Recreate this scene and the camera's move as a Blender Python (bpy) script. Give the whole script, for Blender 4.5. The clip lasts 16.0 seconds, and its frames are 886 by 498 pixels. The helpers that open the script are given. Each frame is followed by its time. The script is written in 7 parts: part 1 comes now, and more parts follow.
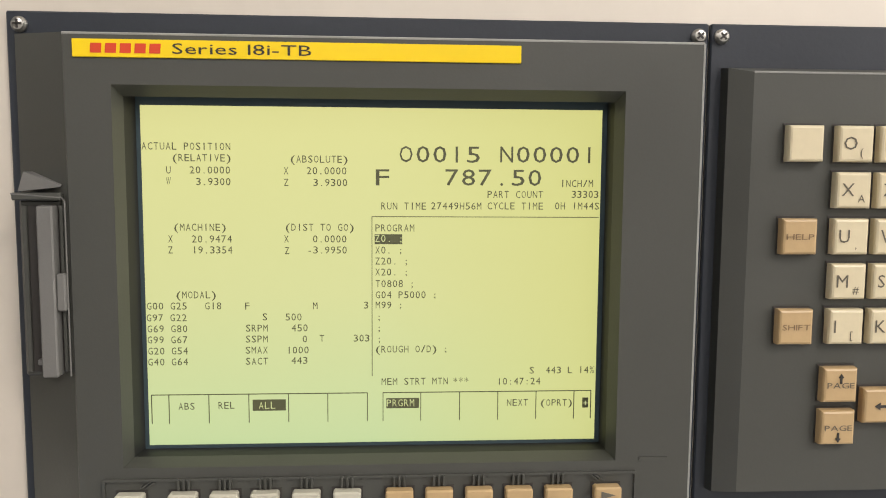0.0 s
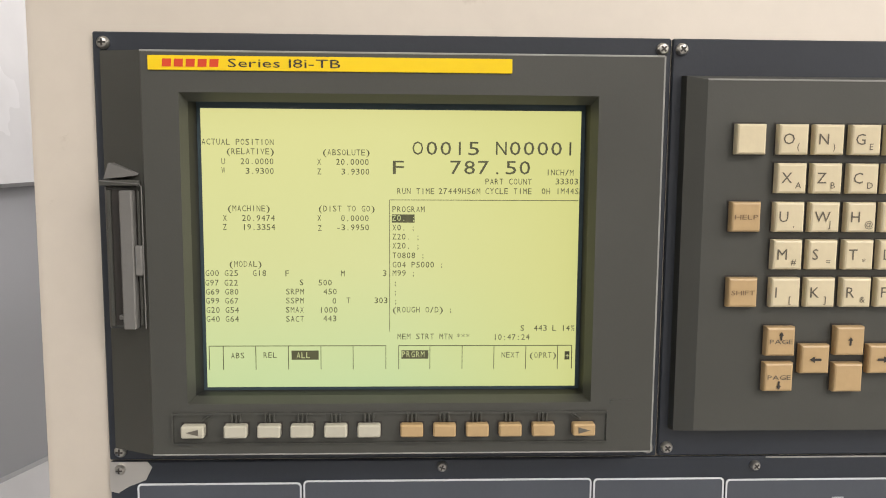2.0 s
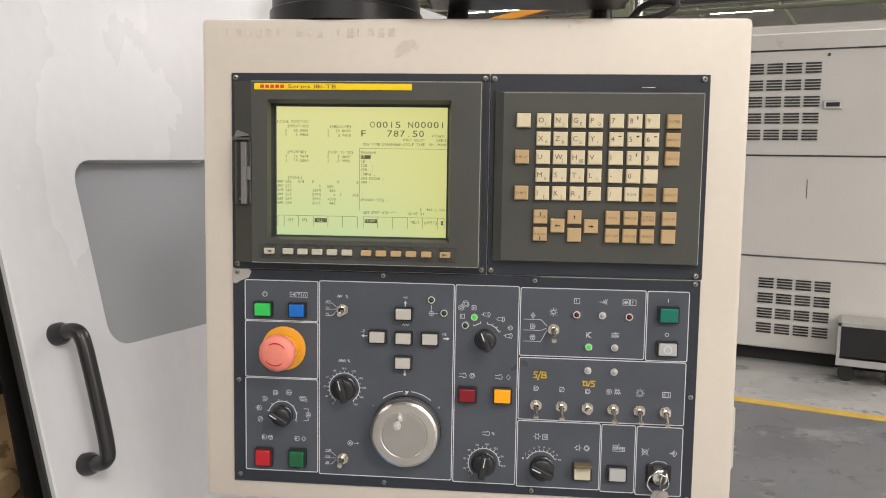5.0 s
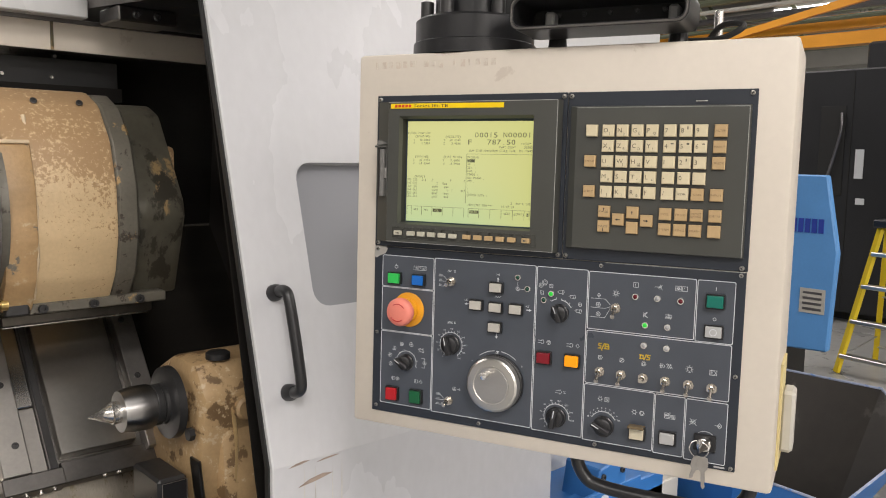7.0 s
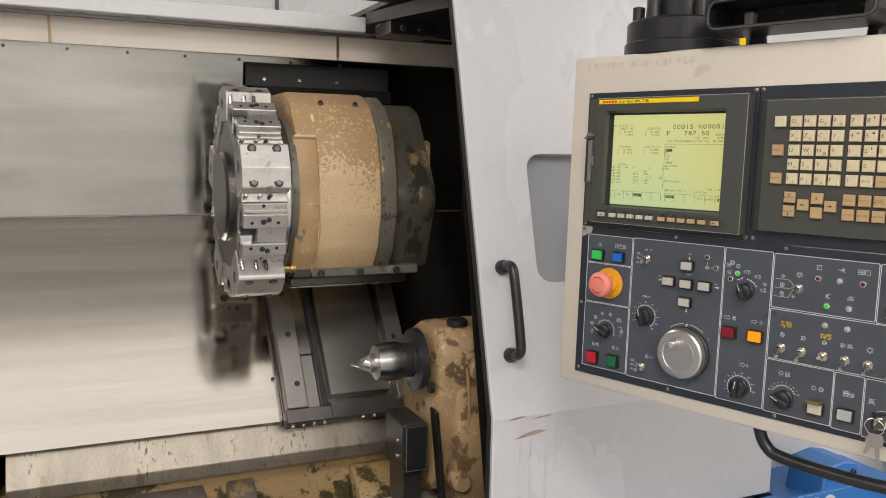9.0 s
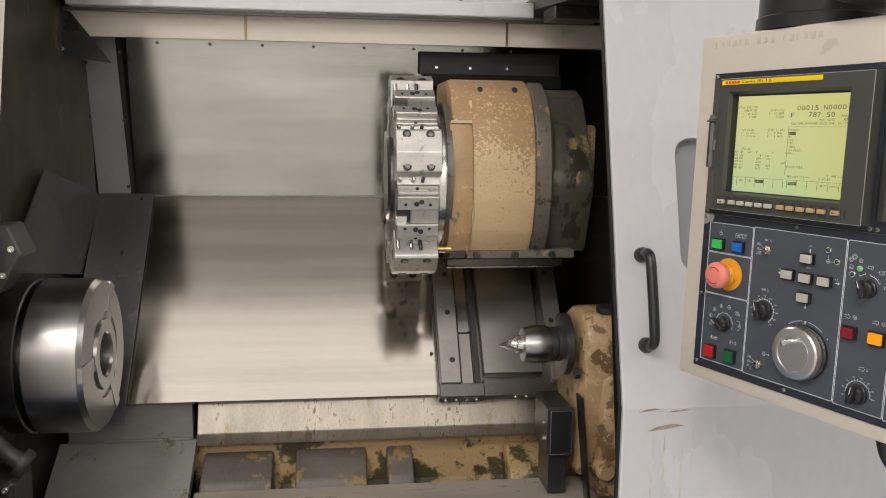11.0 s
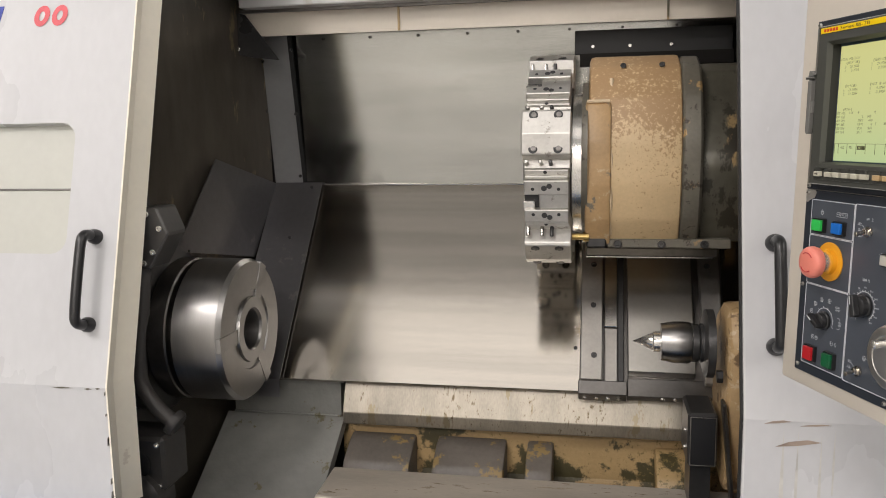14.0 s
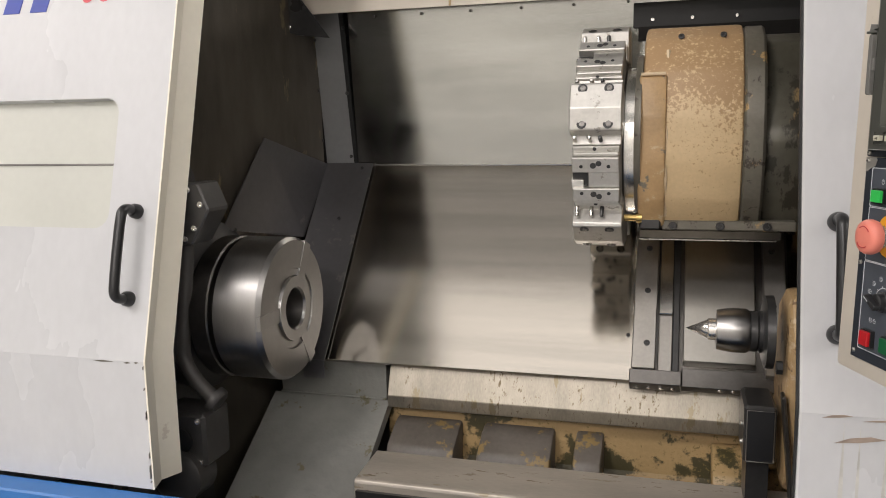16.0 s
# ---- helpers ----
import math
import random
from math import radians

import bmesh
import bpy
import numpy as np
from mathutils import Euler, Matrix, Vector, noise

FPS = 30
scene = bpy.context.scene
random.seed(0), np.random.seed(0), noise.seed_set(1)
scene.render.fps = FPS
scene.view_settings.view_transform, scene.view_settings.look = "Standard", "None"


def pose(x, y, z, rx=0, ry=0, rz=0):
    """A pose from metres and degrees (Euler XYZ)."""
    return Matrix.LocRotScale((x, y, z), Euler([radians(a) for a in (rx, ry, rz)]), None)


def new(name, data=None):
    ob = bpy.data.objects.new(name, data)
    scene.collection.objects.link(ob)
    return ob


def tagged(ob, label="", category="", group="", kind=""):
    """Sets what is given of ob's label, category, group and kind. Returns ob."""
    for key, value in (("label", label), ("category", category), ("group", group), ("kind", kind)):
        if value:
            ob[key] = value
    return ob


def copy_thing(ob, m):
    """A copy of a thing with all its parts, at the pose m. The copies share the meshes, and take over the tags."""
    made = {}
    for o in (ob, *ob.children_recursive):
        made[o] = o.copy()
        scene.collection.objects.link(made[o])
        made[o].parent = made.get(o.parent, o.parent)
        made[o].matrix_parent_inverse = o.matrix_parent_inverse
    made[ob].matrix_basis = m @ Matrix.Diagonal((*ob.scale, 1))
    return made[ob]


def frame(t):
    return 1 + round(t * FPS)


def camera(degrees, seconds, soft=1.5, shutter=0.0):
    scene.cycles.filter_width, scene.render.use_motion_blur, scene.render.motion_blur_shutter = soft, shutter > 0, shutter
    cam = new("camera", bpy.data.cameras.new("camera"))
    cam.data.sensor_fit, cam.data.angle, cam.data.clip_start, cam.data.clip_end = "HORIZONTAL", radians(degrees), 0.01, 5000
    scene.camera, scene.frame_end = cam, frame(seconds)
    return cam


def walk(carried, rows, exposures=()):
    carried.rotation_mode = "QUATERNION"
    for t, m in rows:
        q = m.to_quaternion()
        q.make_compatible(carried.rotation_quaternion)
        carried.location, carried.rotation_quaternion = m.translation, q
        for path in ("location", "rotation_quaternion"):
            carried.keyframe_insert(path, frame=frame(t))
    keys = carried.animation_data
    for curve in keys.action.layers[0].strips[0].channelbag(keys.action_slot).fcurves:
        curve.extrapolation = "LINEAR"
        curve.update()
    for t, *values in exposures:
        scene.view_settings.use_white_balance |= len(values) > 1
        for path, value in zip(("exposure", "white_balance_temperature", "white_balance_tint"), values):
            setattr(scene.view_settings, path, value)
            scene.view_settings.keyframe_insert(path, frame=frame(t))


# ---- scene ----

# ---- camera ----
EXPO = ((0.0, -0.02), (3.0, -0.04), (5.5, -0.10), (8.5, -0.22), (10.5, -0.30), (16.0, -0.27))
cam = camera(57.47, 16.0, 1.0)
walk(cam, [
    (0.0, pose(-0.2704, -0.2651, 1.6022, 82.856, -0.499, -72.466)),
    (0.5, pose(-0.2770, -0.2667, 1.6008, 82.636, -0.444, -72.566)),
    (1.0, pose(-0.3002, -0.2699, 1.6013, 82.678, -0.382, -72.393)),
    (1.5, pose(-0.3216, -0.2707, 1.6056, 82.085, -0.424, -71.894)),
    (2.0, pose(-0.3362, -0.2939, 1.6060, 81.984, -0.445, -71.024)),
    (2.5, pose(-0.3717, -0.3315, 1.5947, 81.824, -0.518, -69.773)),
    (3.0, pose(-0.4280, -0.4119, 1.5836, 82.068, -0.729, -68.561)),
    (5.5, pose(-0.7543, -0.6828, 1.5667, 83.531, -0.792, -60.064)),
    (6.0, pose(-0.7577, -0.7699, 1.5701, 83.585, -0.889, -55.036)),
    (6.5, pose(-0.7546, -0.8778, 1.5662, 83.523, -0.872, -48.858)),
    (7.0, pose(-0.7510, -0.9494, 1.5693, 83.450, -0.938, -42.641)),
    (7.5, pose(-0.7723, -0.9970, 1.5645, 83.409, -1.005, -37.529)),
    (8.0, pose(-0.7857, -1.0656, 1.5561, 83.364, -0.978, -33.088)),
    (8.5, pose(-0.7886, -1.1178, 1.5526, 83.263, -0.895, -28.648)),
    (9.0, pose(-0.7783, -1.1497, 1.5591, 82.958, -1.019, -23.787)),
    (9.5, pose(-0.7296, -1.1896, 1.5594, 82.880, -1.383, -18.688)),
    (10.0, pose(-0.6660, -1.2367, 1.5615, 82.488, -1.449, -14.007)),
    (12.5, pose(-0.4729, -1.2270, 1.5521, 81.358, 0.775, 0.918)),
    (13.0, pose(-0.3837, -1.2207, 1.5432, 81.487, 0.920, 4.564)),
    (13.5, pose(-0.3266, -1.2006, 1.5336, 81.602, 0.965, 7.982)),
    (14.0, pose(-0.2864, -1.1720, 1.5216, 81.679, 0.971, 10.929)),
    (14.5, pose(-0.2531, -1.1329, 1.5040, 81.550, 1.025, 13.405)),
    (15.0, pose(-0.2343, -1.1089, 1.4887, 81.374, 1.089, 15.092)),
    (15.5, pose(-0.2304, -1.1021, 1.4837, 81.235, 1.085, 15.970)),
    (16.0, pose(-0.2283, -1.1003, 1.4850, 81.161, 1.065, 16.310)),
], EXPO)


# ---- light: unseen area lamps added under the closed hall's roof, powered zone by zone ----
world = bpy.data.worlds.new("hall_air")
scene.world = world
world.use_nodes = True
world.node_tree.nodes["Background"].inputs["Color"].default_value = (0.9, 0.95, 1.0, 1)
world.node_tree.nodes["Background"].inputs["Strength"].default_value = 0.05
scene.view_settings.exposure = 0.0


def added_ceiling_lamp(x, y, z, sx, sy, watts, tint):
    data = bpy.data.lights.new("added_ceiling_light", "AREA")
    data.shape, data.size, data.size_y, data.energy, data.color = "RECTANGLE", sx, sy, watts, tint
    ob = new("added_ceiling_light", data)
    ob.matrix_world = pose(x, y, z)
    return ob


# y -10.3 is added to brighten the south wall, 8 W for sheet reflections
for lx, ly, sx, sy, w in ((-0.15, -3.05, 5.3, 2.7, 61), (-0.15, -0.75, 5.3, 1.7, 8), (-3.4, -5.4, 1.5, 1.5, 420), (-0.5, -10.3, 10.0, 2.2, 1080), (-9.0, -3.6, 5.0, 7.5, 740), (7.6, -4.2, 5.0, 5.5, 560), (-3.5, 6.2, 7.0, 4.0, 360), (6.0, 5.5, 5.0, 4.5, 400), (15.0, 3.0, 5.0, 8.0, 600)):
    added_ceiling_lamp(lx, ly, 6.6, sx, sy, w, (1.0, 0.938, 0.903))



# ---- materials ----
def nodes_of(name):
    m = bpy.data.materials.new(name)
    m.use_nodes = True
    t = m.node_tree
    return m, t, t.nodes["Principled BSDF"]


def paint(name, colour, rough=0.45, metal=0.0, vary=0.12, grain=60.0, stain=None, stain_amount=0.0, bump=0.05, patch=3.0, stretch=(1, 1, 1), spec=0.5, coords="Object", gloss=0.1, speck=None, speck_amount=0.0, speck_scale=70.0, speck_rise=0.0, relief=0.002, brushed=0.0, turn=0.0):
    """A surface with a mottled colour at two scales, wear patches of another colour, uneven gloss and a fine relief."""
    m, t, p = nodes_of(name)
    n, l = t.nodes, t.links
    tex = n.new("ShaderNodeTexCoord")
    mp = n.new("ShaderNodeMapping")
    mp.inputs["Scale"].default_value = stretch
    l.new(tex.outputs[coords], mp.inputs["Vector"])
    big = n.new("ShaderNodeTexNoise")
    big.inputs["Scale"].default_value, big.inputs["Detail"].default_value = patch, 6
    fine = n.new("ShaderNodeTexNoise")
    fine.inputs["Scale"].default_value, fine.inputs["Detail"].default_value = grain, 4
    for q in (big, fine):
        l.new(mp.outputs[0], q.inputs["Vector"])
    mix = n.new("ShaderNodeMix")
    mix.data_type = "RGBA"
    mix.inputs["A"].default_value = (*[c * (1 - vary) for c in colour], 1)
    mix.inputs["B"].default_value = (*[min(1, c * (1 + vary)) for c in colour], 1)
    add = n.new("ShaderNodeMath")
    add.operation = "MULTIPLY_ADD"
    add.inputs[1].default_value = 0.4
    l.new(fine.outputs["Fac"], add.inputs[0])
    l.new(big.outputs["Fac"], add.inputs[2])
    fit = n.new("ShaderNodeMapRange")
    fit.inputs["From Min"].default_value, fit.inputs["From Max"].default_value = 0.45, 0.95
    l.new(add.outputs[0], fit.inputs["Value"])
    l.new(fit.outputs[0], mix.inputs["Factor"])
    out = mix.outputs["Result"]
    if stain:
        ramp = n.new("ShaderNodeValToRGB")
        lo = 0.5 + (0.5 - stain_amount) * 0.36
        ramp.color_ramp.elements[0].position, ramp.color_ramp.elements[1].position = lo, lo + 0.03
        w = n.new("ShaderNodeTexNoise")
        w.inputs["Scale"].default_value, w.inputs["Detail"].default_value, w.inputs["Roughness"].default_value = patch * 1.7, 9, 0.66
        l.new(mp.outputs[0], w.inputs["Vector"])
        l.new(w.outputs["Fac"], ramp.inputs["Fac"])
        mix2 = n.new("ShaderNodeMix")
        mix2.data_type = "RGBA"
        l.new(ramp.outputs["Color"], mix2.inputs["Factor"])
        l.new(out, mix2.inputs["A"])
        mix2.inputs["B"].default_value = (*stain, 1)
        out = mix2.outputs["Result"]
    if speck:
        ramp = n.new("ShaderNodeValToRGB")
        lo = 0.5 + (0.5 - speck_amount) * 0.36
        ramp.color_ramp.elements[0].position, ramp.color_ramp.elements[1].position = lo, lo + 0.05
        w = n.new("ShaderNodeTexNoise")
        w.inputs["Scale"].default_value, w.inputs["Detail"].default_value, w.inputs["Roughness"].default_value = speck_scale, 7, 0.7
        l.new(mp.outputs[0], w.inputs["Vector"])
        area = n.new("ShaderNodeMath")
        area.operation = "MULTIPLY_ADD"
        area.inputs[1].default_value, area.inputs[2].default_value = 0.5, -0.25
        l.new(big.outputs["Fac"], area.inputs[0])
        sm = n.new("ShaderNodeMath")
        l.new(w.outputs["Fac"], sm.inputs[0])
        l.new(area.outputs[0], sm.inputs[1])
        if speck_rise:
            sep = n.new("ShaderNodeSeparateXYZ")
            l.new(tex.outputs[coords], sep.inputs[0])
            up = n.new("ShaderNodeMapRange")
            up.inputs["From Min"].default_value, up.inputs["From Max"].default_value = -0.06, 0.14
            up.inputs["To Min"].default_value, up.inputs["To Max"].default_value = -speck_rise, speck_rise * 0.4
            l.new(sep.outputs["Z"], up.inputs["Value"])
            more = n.new("ShaderNodeMath")
            l.new(sm.outputs[0], more.inputs[0])
            l.new(up.outputs[0], more.inputs[1])
            sm = more
        l.new(sm.outputs[0], ramp.inputs["Fac"])
        mix3 = n.new("ShaderNodeMix")
        mix3.data_type = "RGBA"
        l.new(ramp.outputs["Color"], mix3.inputs["Factor"])
        l.new(out, mix3.inputs["A"])
        mix3.inputs["B"].default_value = (*speck, 1)
        out = mix3.outputs["Result"]
    l.new(out, p.inputs["Base Color"])
    gl = n.new("ShaderNodeMapRange")
    gl.inputs["To Min"].default_value, gl.inputs["To Max"].default_value = max(0.03, rough - gloss), min(1, rough + gloss)
    l.new(big.outputs["Fac"], gl.inputs["Value"])
    l.new(gl.outputs[0], p.inputs["Roughness"])
    p.inputs["Metallic"].default_value = metal
    p.inputs["Specular IOR Level"].default_value = spec
    if brushed:
        tan = n.new("ShaderNodeTangent")
        tan.direction_type, tan.axis = "RADIAL", "X"
        l.new(tan.outputs[0], p.inputs["Tangent"])
        p.inputs["Anisotropic"].default_value, p.inputs["Anisotropic Rotation"].default_value = brushed, turn
    if bump:
        b = n.new("ShaderNodeBump")
        b.inputs["Strength"].default_value, b.inputs["Distance"].default_value = bump, relief
        l.new(fine.outputs["Fac"], b.inputs["Height"])
        l.new(b.outputs[0], p.inputs["Normal"])
    return m


def glowing(name, colour, strength, base=(0.02, 0.02, 0.02)):
    m, t, p = nodes_of(name)
    p.inputs["Base Color"].default_value = (*base, 1)
    p.inputs["Emission Color"].default_value = (*colour, 1)
    p.inputs["Emission Strength"].default_value = strength
    p.inputs["Roughness"].default_value = 0.3
    return m


CREAM = paint("cream_enamel", (0.60, 0.545, 0.465), 0.42, vary=0.05, patch=5, grain=90, stain=(0.52, 0.46, 0.385), stain_amount=0.05)
WHITE = paint("pale_grey_enamel", (0.565, 0.57, 0.57), 0.27, vary=0.05, patch=2.2, grain=70, stain=(0.49, 0.475, 0.445), stain_amount=0.15, stretch=(1, 1, 0.35), gloss=0.08)
DOORPAINT = paint("worn_door_enamel", (0.528, 0.532, 0.546), 0.27, vary=0.07, patch=1.5, grain=40, stretch=(1.3, 1.3, 0.7), bump=0.01, gloss=0.12)
DRIP = paint("dried_drip", (0.495, 0.485, 0.455), 0.3, vary=0.12, patch=30)
PANEL = paint("dark_slate_panel", (0.018, 0.023, 0.032), 0.42, vary=0.1, grain=500, patch=14)
SLATE = paint("slate_blue_field", (0.064, 0.073, 0.089), 0.32, vary=0.08, grain=600, patch=20)
BEZEL = paint("grey_moulded_plastic", (0.056, 0.057, 0.049), 0.42, vary=0.05, grain=900, patch=16, bump=0.03)
BLACK = paint("black_plastic", (0.016, 0.016, 0.017), 0.32, vary=0.2, grain=200, patch=10)
RUBBER = paint("black_rubber", (0.012, 0.012, 0.012), 0.6, vary=0.2)
KEY = paint("ivory_key_plastic", (0.62, 0.54, 0.36), 0.4, vary=0.06, grain=300, patch=30)
TANKEY = paint("tan_key_plastic", (0.46, 0.32, 0.16), 0.42, vary=0.07, grain=300, patch=30)
SOFTKEY = paint("pale_grey_key_plastic", (0.48, 0.46, 0.37), 0.4, vary=0.06, grain=300, patch=30)
INK = paint("dark_ink", (0.03, 0.026, 0.022), 0.6, vary=0.1, bump=0)
LCDINK = paint("grey_lcd_ink", (0.085, 0.088, 0.04), 0.5, vary=0.1, bump=0)
KEYINK = paint("worn_key_ink", (0.10, 0.085, 0.06), 0.6, vary=0.3, patch=60, bump=0)
# lighter colour for drawn-on highlights along moulded edges
EDGEGLINT = paint("plastic_edge_glint", (0.30, 0.30, 0.28), 0.3, vary=0.2, patch=40, bump=0)
PRINT = paint("white_print", (0.62, 0.64, 0.66), 0.55, vary=0.06, bump=0)
YELLOW = paint("yellow_strip", (0.85, 0.60, 0.0), 0.35, vary=0.04, bump=0)
REDINK = paint("red_print", (0.62, 0.05, 0.012), 0.45, vary=0.05, bump=0)
CHROME = paint("bright_chrome", (0.80, 0.78, 0.74), 0.24, 0.9, vary=0.05)
SCREWMETAL = paint("zinc_plated_steel", (0.42, 0.41, 0.38), 0.28, 0.9, vary=0.06)
TOGGLEMETAL = paint("nickel_plate", (0.62, 0.58, 0.52), 0.2, 1.0, vary=0.08)
STEEL = paint("machined_steel", (0.58, 0.56, 0.53), 0.26, 1.0, vary=0.14, grain=120, patch=8, stain=(0.30, 0.28, 0.25), stain_amount=0.12)
DARKSTEEL = paint("oily_dark_steel", (0.20, 0.19, 0.18), 0.34, 1.0, vary=0.2, grain=90, patch=6)
BLACKSTEEL = paint("blackened_steel", (0.062, 0.061, 0.061), 0.3, 0.6, vary=0.25, grain=80, patch=6)
TOOLSTEEL = paint("satin_tool_steel", (0.56, 0.545, 0.515), 0.5, 1.0, vary=0.16, grain=120, patch=14, stain=(0.33, 0.31, 0.28), stain_amount=0.18, gloss=0.12)
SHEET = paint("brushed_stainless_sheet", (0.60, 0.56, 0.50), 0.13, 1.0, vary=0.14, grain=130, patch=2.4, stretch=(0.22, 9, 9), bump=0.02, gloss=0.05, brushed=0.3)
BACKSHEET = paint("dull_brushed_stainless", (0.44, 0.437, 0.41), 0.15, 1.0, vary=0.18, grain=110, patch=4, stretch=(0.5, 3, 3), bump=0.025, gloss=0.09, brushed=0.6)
SHEETGREY = paint("dull_grey_sheet", (0.19, 0.185, 0.192), 0.3, 0.8, vary=0.12, grain=60, patch=3, speck=(0.27, 0.26, 0.25), speck_amount=0.1, speck_scale=18)
COVERSHEET = paint("dull_cover_sheet", (0.50, 0.48, 0.44), 0.3, 1.0, vary=0.1, grain=90, patch=4, bump=0.02, gloss=0.05)
# near-black base colour carries the deep shade of the chamber's right end
INSIDE = paint("shade_black_lining", (0.010, 0.009, 0.008), 0.6, vary=0.3, patch=3, spec=0.12)
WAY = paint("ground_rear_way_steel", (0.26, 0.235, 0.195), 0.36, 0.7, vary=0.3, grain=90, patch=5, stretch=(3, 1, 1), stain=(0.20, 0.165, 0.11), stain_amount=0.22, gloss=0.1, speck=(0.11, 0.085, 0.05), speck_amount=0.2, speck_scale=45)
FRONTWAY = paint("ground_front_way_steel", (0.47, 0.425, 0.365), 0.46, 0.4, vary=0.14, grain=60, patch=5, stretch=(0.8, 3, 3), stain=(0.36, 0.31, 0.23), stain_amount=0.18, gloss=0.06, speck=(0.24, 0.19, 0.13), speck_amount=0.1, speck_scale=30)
OILWALL = paint("oil_stained_wall_sheet", (0.095, 0.083, 0.067), 0.32, 0.35, vary=0.4, grain=30, patch=4, stretch=(1, 1, 0.35), stain=(0.20, 0.155, 0.095), stain_amount=0.24)
CAST = paint("flaking_tan_casting_paint", (0.60, 0.445, 0.255), 0.48, vary=0.13, grain=140, patch=6, stain=(0.66, 0.52, 0.34), stain_amount=0.08, bump=0.3, speck=(0.38, 0.245, 0.125), speck_amount=0.6, speck_scale=120, speck_rise=0.16)
CASTGREY = paint("worn_grey_casting", (0.15, 0.138, 0.11), 0.4, 0.2, vary=0.2, grain=120, patch=6, stain=(0.44, 0.29, 0.13), stain_amount=0.24, bump=0.25, speck=(0.06, 0.05, 0.038), speck_amount=0.3, speck_scale=40)
CASTLOW = paint("mouldy_tan_bed_casting", (0.38, 0.262, 0.125), 0.44, vary=0.18, grain=120, patch=2.6, stain=(0.062, 0.052, 0.022), stain_amount=0.46, bump=0.4, speck=(0.19, 0.14, 0.05), speck_amount=0.2, speck_scale=70)
EDGECREAM = paint("pale_cream_edge_enamel", (0.82, 0.775, 0.66), 0.35, vary=0.05, patch=6, stain=(0.66, 0.60, 0.50), stain_amount=0.12)
FILLER = paint("pale_filler_edge", (0.66, 0.53, 0.36), 0.55, vary=0.15, grain=120, patch=20)
TAILCAST = paint("peeling_tailstock_paint", (0.42, 0.285, 0.145), 0.46, vary=0.2, grain=120, patch=6, stain=(0.17, 0.105, 0.05), stain_amount=0.36, bump=0.4, speck=(0.56, 0.43, 0.27), speck_amount=0.2, speck_scale=50)
BROWNCAST = paint("brown_peeling_boss_paint", (0.45, 0.295, 0.145), 0.45, vary=0.18, grain=140, patch=9, stain=(0.17, 0.155, 0.125), stain_amount=0.16, bump=0.4, speck=(0.55, 0.42, 0.26), speck_amount=0.25, speck_scale=45)
COVERGREY = paint("oily_motor_cover", (0.095, 0.088, 0.066), 0.36, 0.2, vary=0.3, grain=60, patch=4, stretch=(1, 1, 0.5), stain=(0.36, 0.25, 0.12), stain_amount=0.3, bump=0.3, gloss=0.12, speck=(0.045, 0.04, 0.03), speck_amount=0.3, speck_scale=24)
HEADGREY = paint("oily_charcoal_headstock", (0.065, 0.062, 0.06), 0.36, 0.2, vary=0.2, grain=60, patch=5, bump=0.15)
PIPEGREY = paint("grey_rubber_hose", (0.075, 0.07, 0.066), 0.42, vary=0.12, grain=90)
GREYPAINT = paint("grey_green_casting_paint", (0.225, 0.225, 0.21), 0.2, vary=0.2, grain=16, patch=5, stain=(0.15, 0.135, 0.085), stain_amount=0.22, bump=1.0, gloss=0.1, relief=0.008)
BLUE = paint("blue_enamel", (0.035, 0.16, 0.44), 0.4, vary=0.08, patch=4)
PALEBLUE = paint("light_blue_enamel", (0.10, 0.29, 0.62), 0.42, vary=0.06, patch=4)
FLOOR = paint("grey_coated_concrete", (0.35, 0.345, 0.33), 0.3, vary=0.22, grain=9, patch=0.9, stain=(0.17, 0.17, 0.16), stain_amount=0.3, bump=0.08, gloss=0.2, speck=(0.12, 0.12, 0.115), speck_amount=0.2, speck_scale=6)
WALKWAY = paint("dark_grey_walkway_paint", (0.125, 0.128, 0.135), 0.3, vary=0.22, grain=12, patch=1.2, stain=(0.19, 0.19, 0.19), stain_amount=0.28, gloss=0.18, speck=(0.07, 0.07, 0.075), speck_amount=0.25, speck_scale=7)
LINEPAINT = paint("yellow_floor_paint", (0.52, 0.33, 0.04), 0.5, vary=0.15, patch=6)
CHARCOAL = paint("charcoal_machine_enamel", (0.023, 0.0237, 0.026), 0.42, vary=0.15, patch=2, spec=0.3)
# whiter than the other walls so the unseen south wall acts as reflector
SOUTHWALL = paint("white_reflector_wall_paint", (0.76, 0.75, 0.72), 0.6, vary=0.05, patch=0.6)
HALLWALL = paint("hall_wall_sheeting", (0.42, 0.41, 0.385), 0.6, vary=0.08, patch=0.6)
ROOF = paint("roof_sheeting", (0.16, 0.165, 0.15), 0.7, vary=0.15, patch=0.5)
GIRDER = paint("green_grey_girder_paint", (0.14, 0.155, 0.10), 0.5, vary=0.12)
CRANE = paint("orange_crane_paint", (0.70, 0.29, 0.015), 0.45, vary=0.08)
LADDER = paint("yellow_fibreglass", (0.72, 0.52, 0.01), 0.45, vary=0.06)
ALU = paint("dull_aluminium", (0.62, 0.62, 0.60), 0.4, 1.0, vary=0.1)
PINK = paint("faded_pink_red_plastic", (0.72, 0.215, 0.16), 0.42, vary=0.06, grain=200, patch=20)
AMBER = paint("orange_yellow_plastic", (0.74, 0.33, 0.015), 0.4, vary=0.06)
WINDOW = paint("milky_door_pane", (0.28, 0.285, 0.305), 0.06, vary=0.08, patch=1.2, grain=5, bump=0, gloss=0.03)
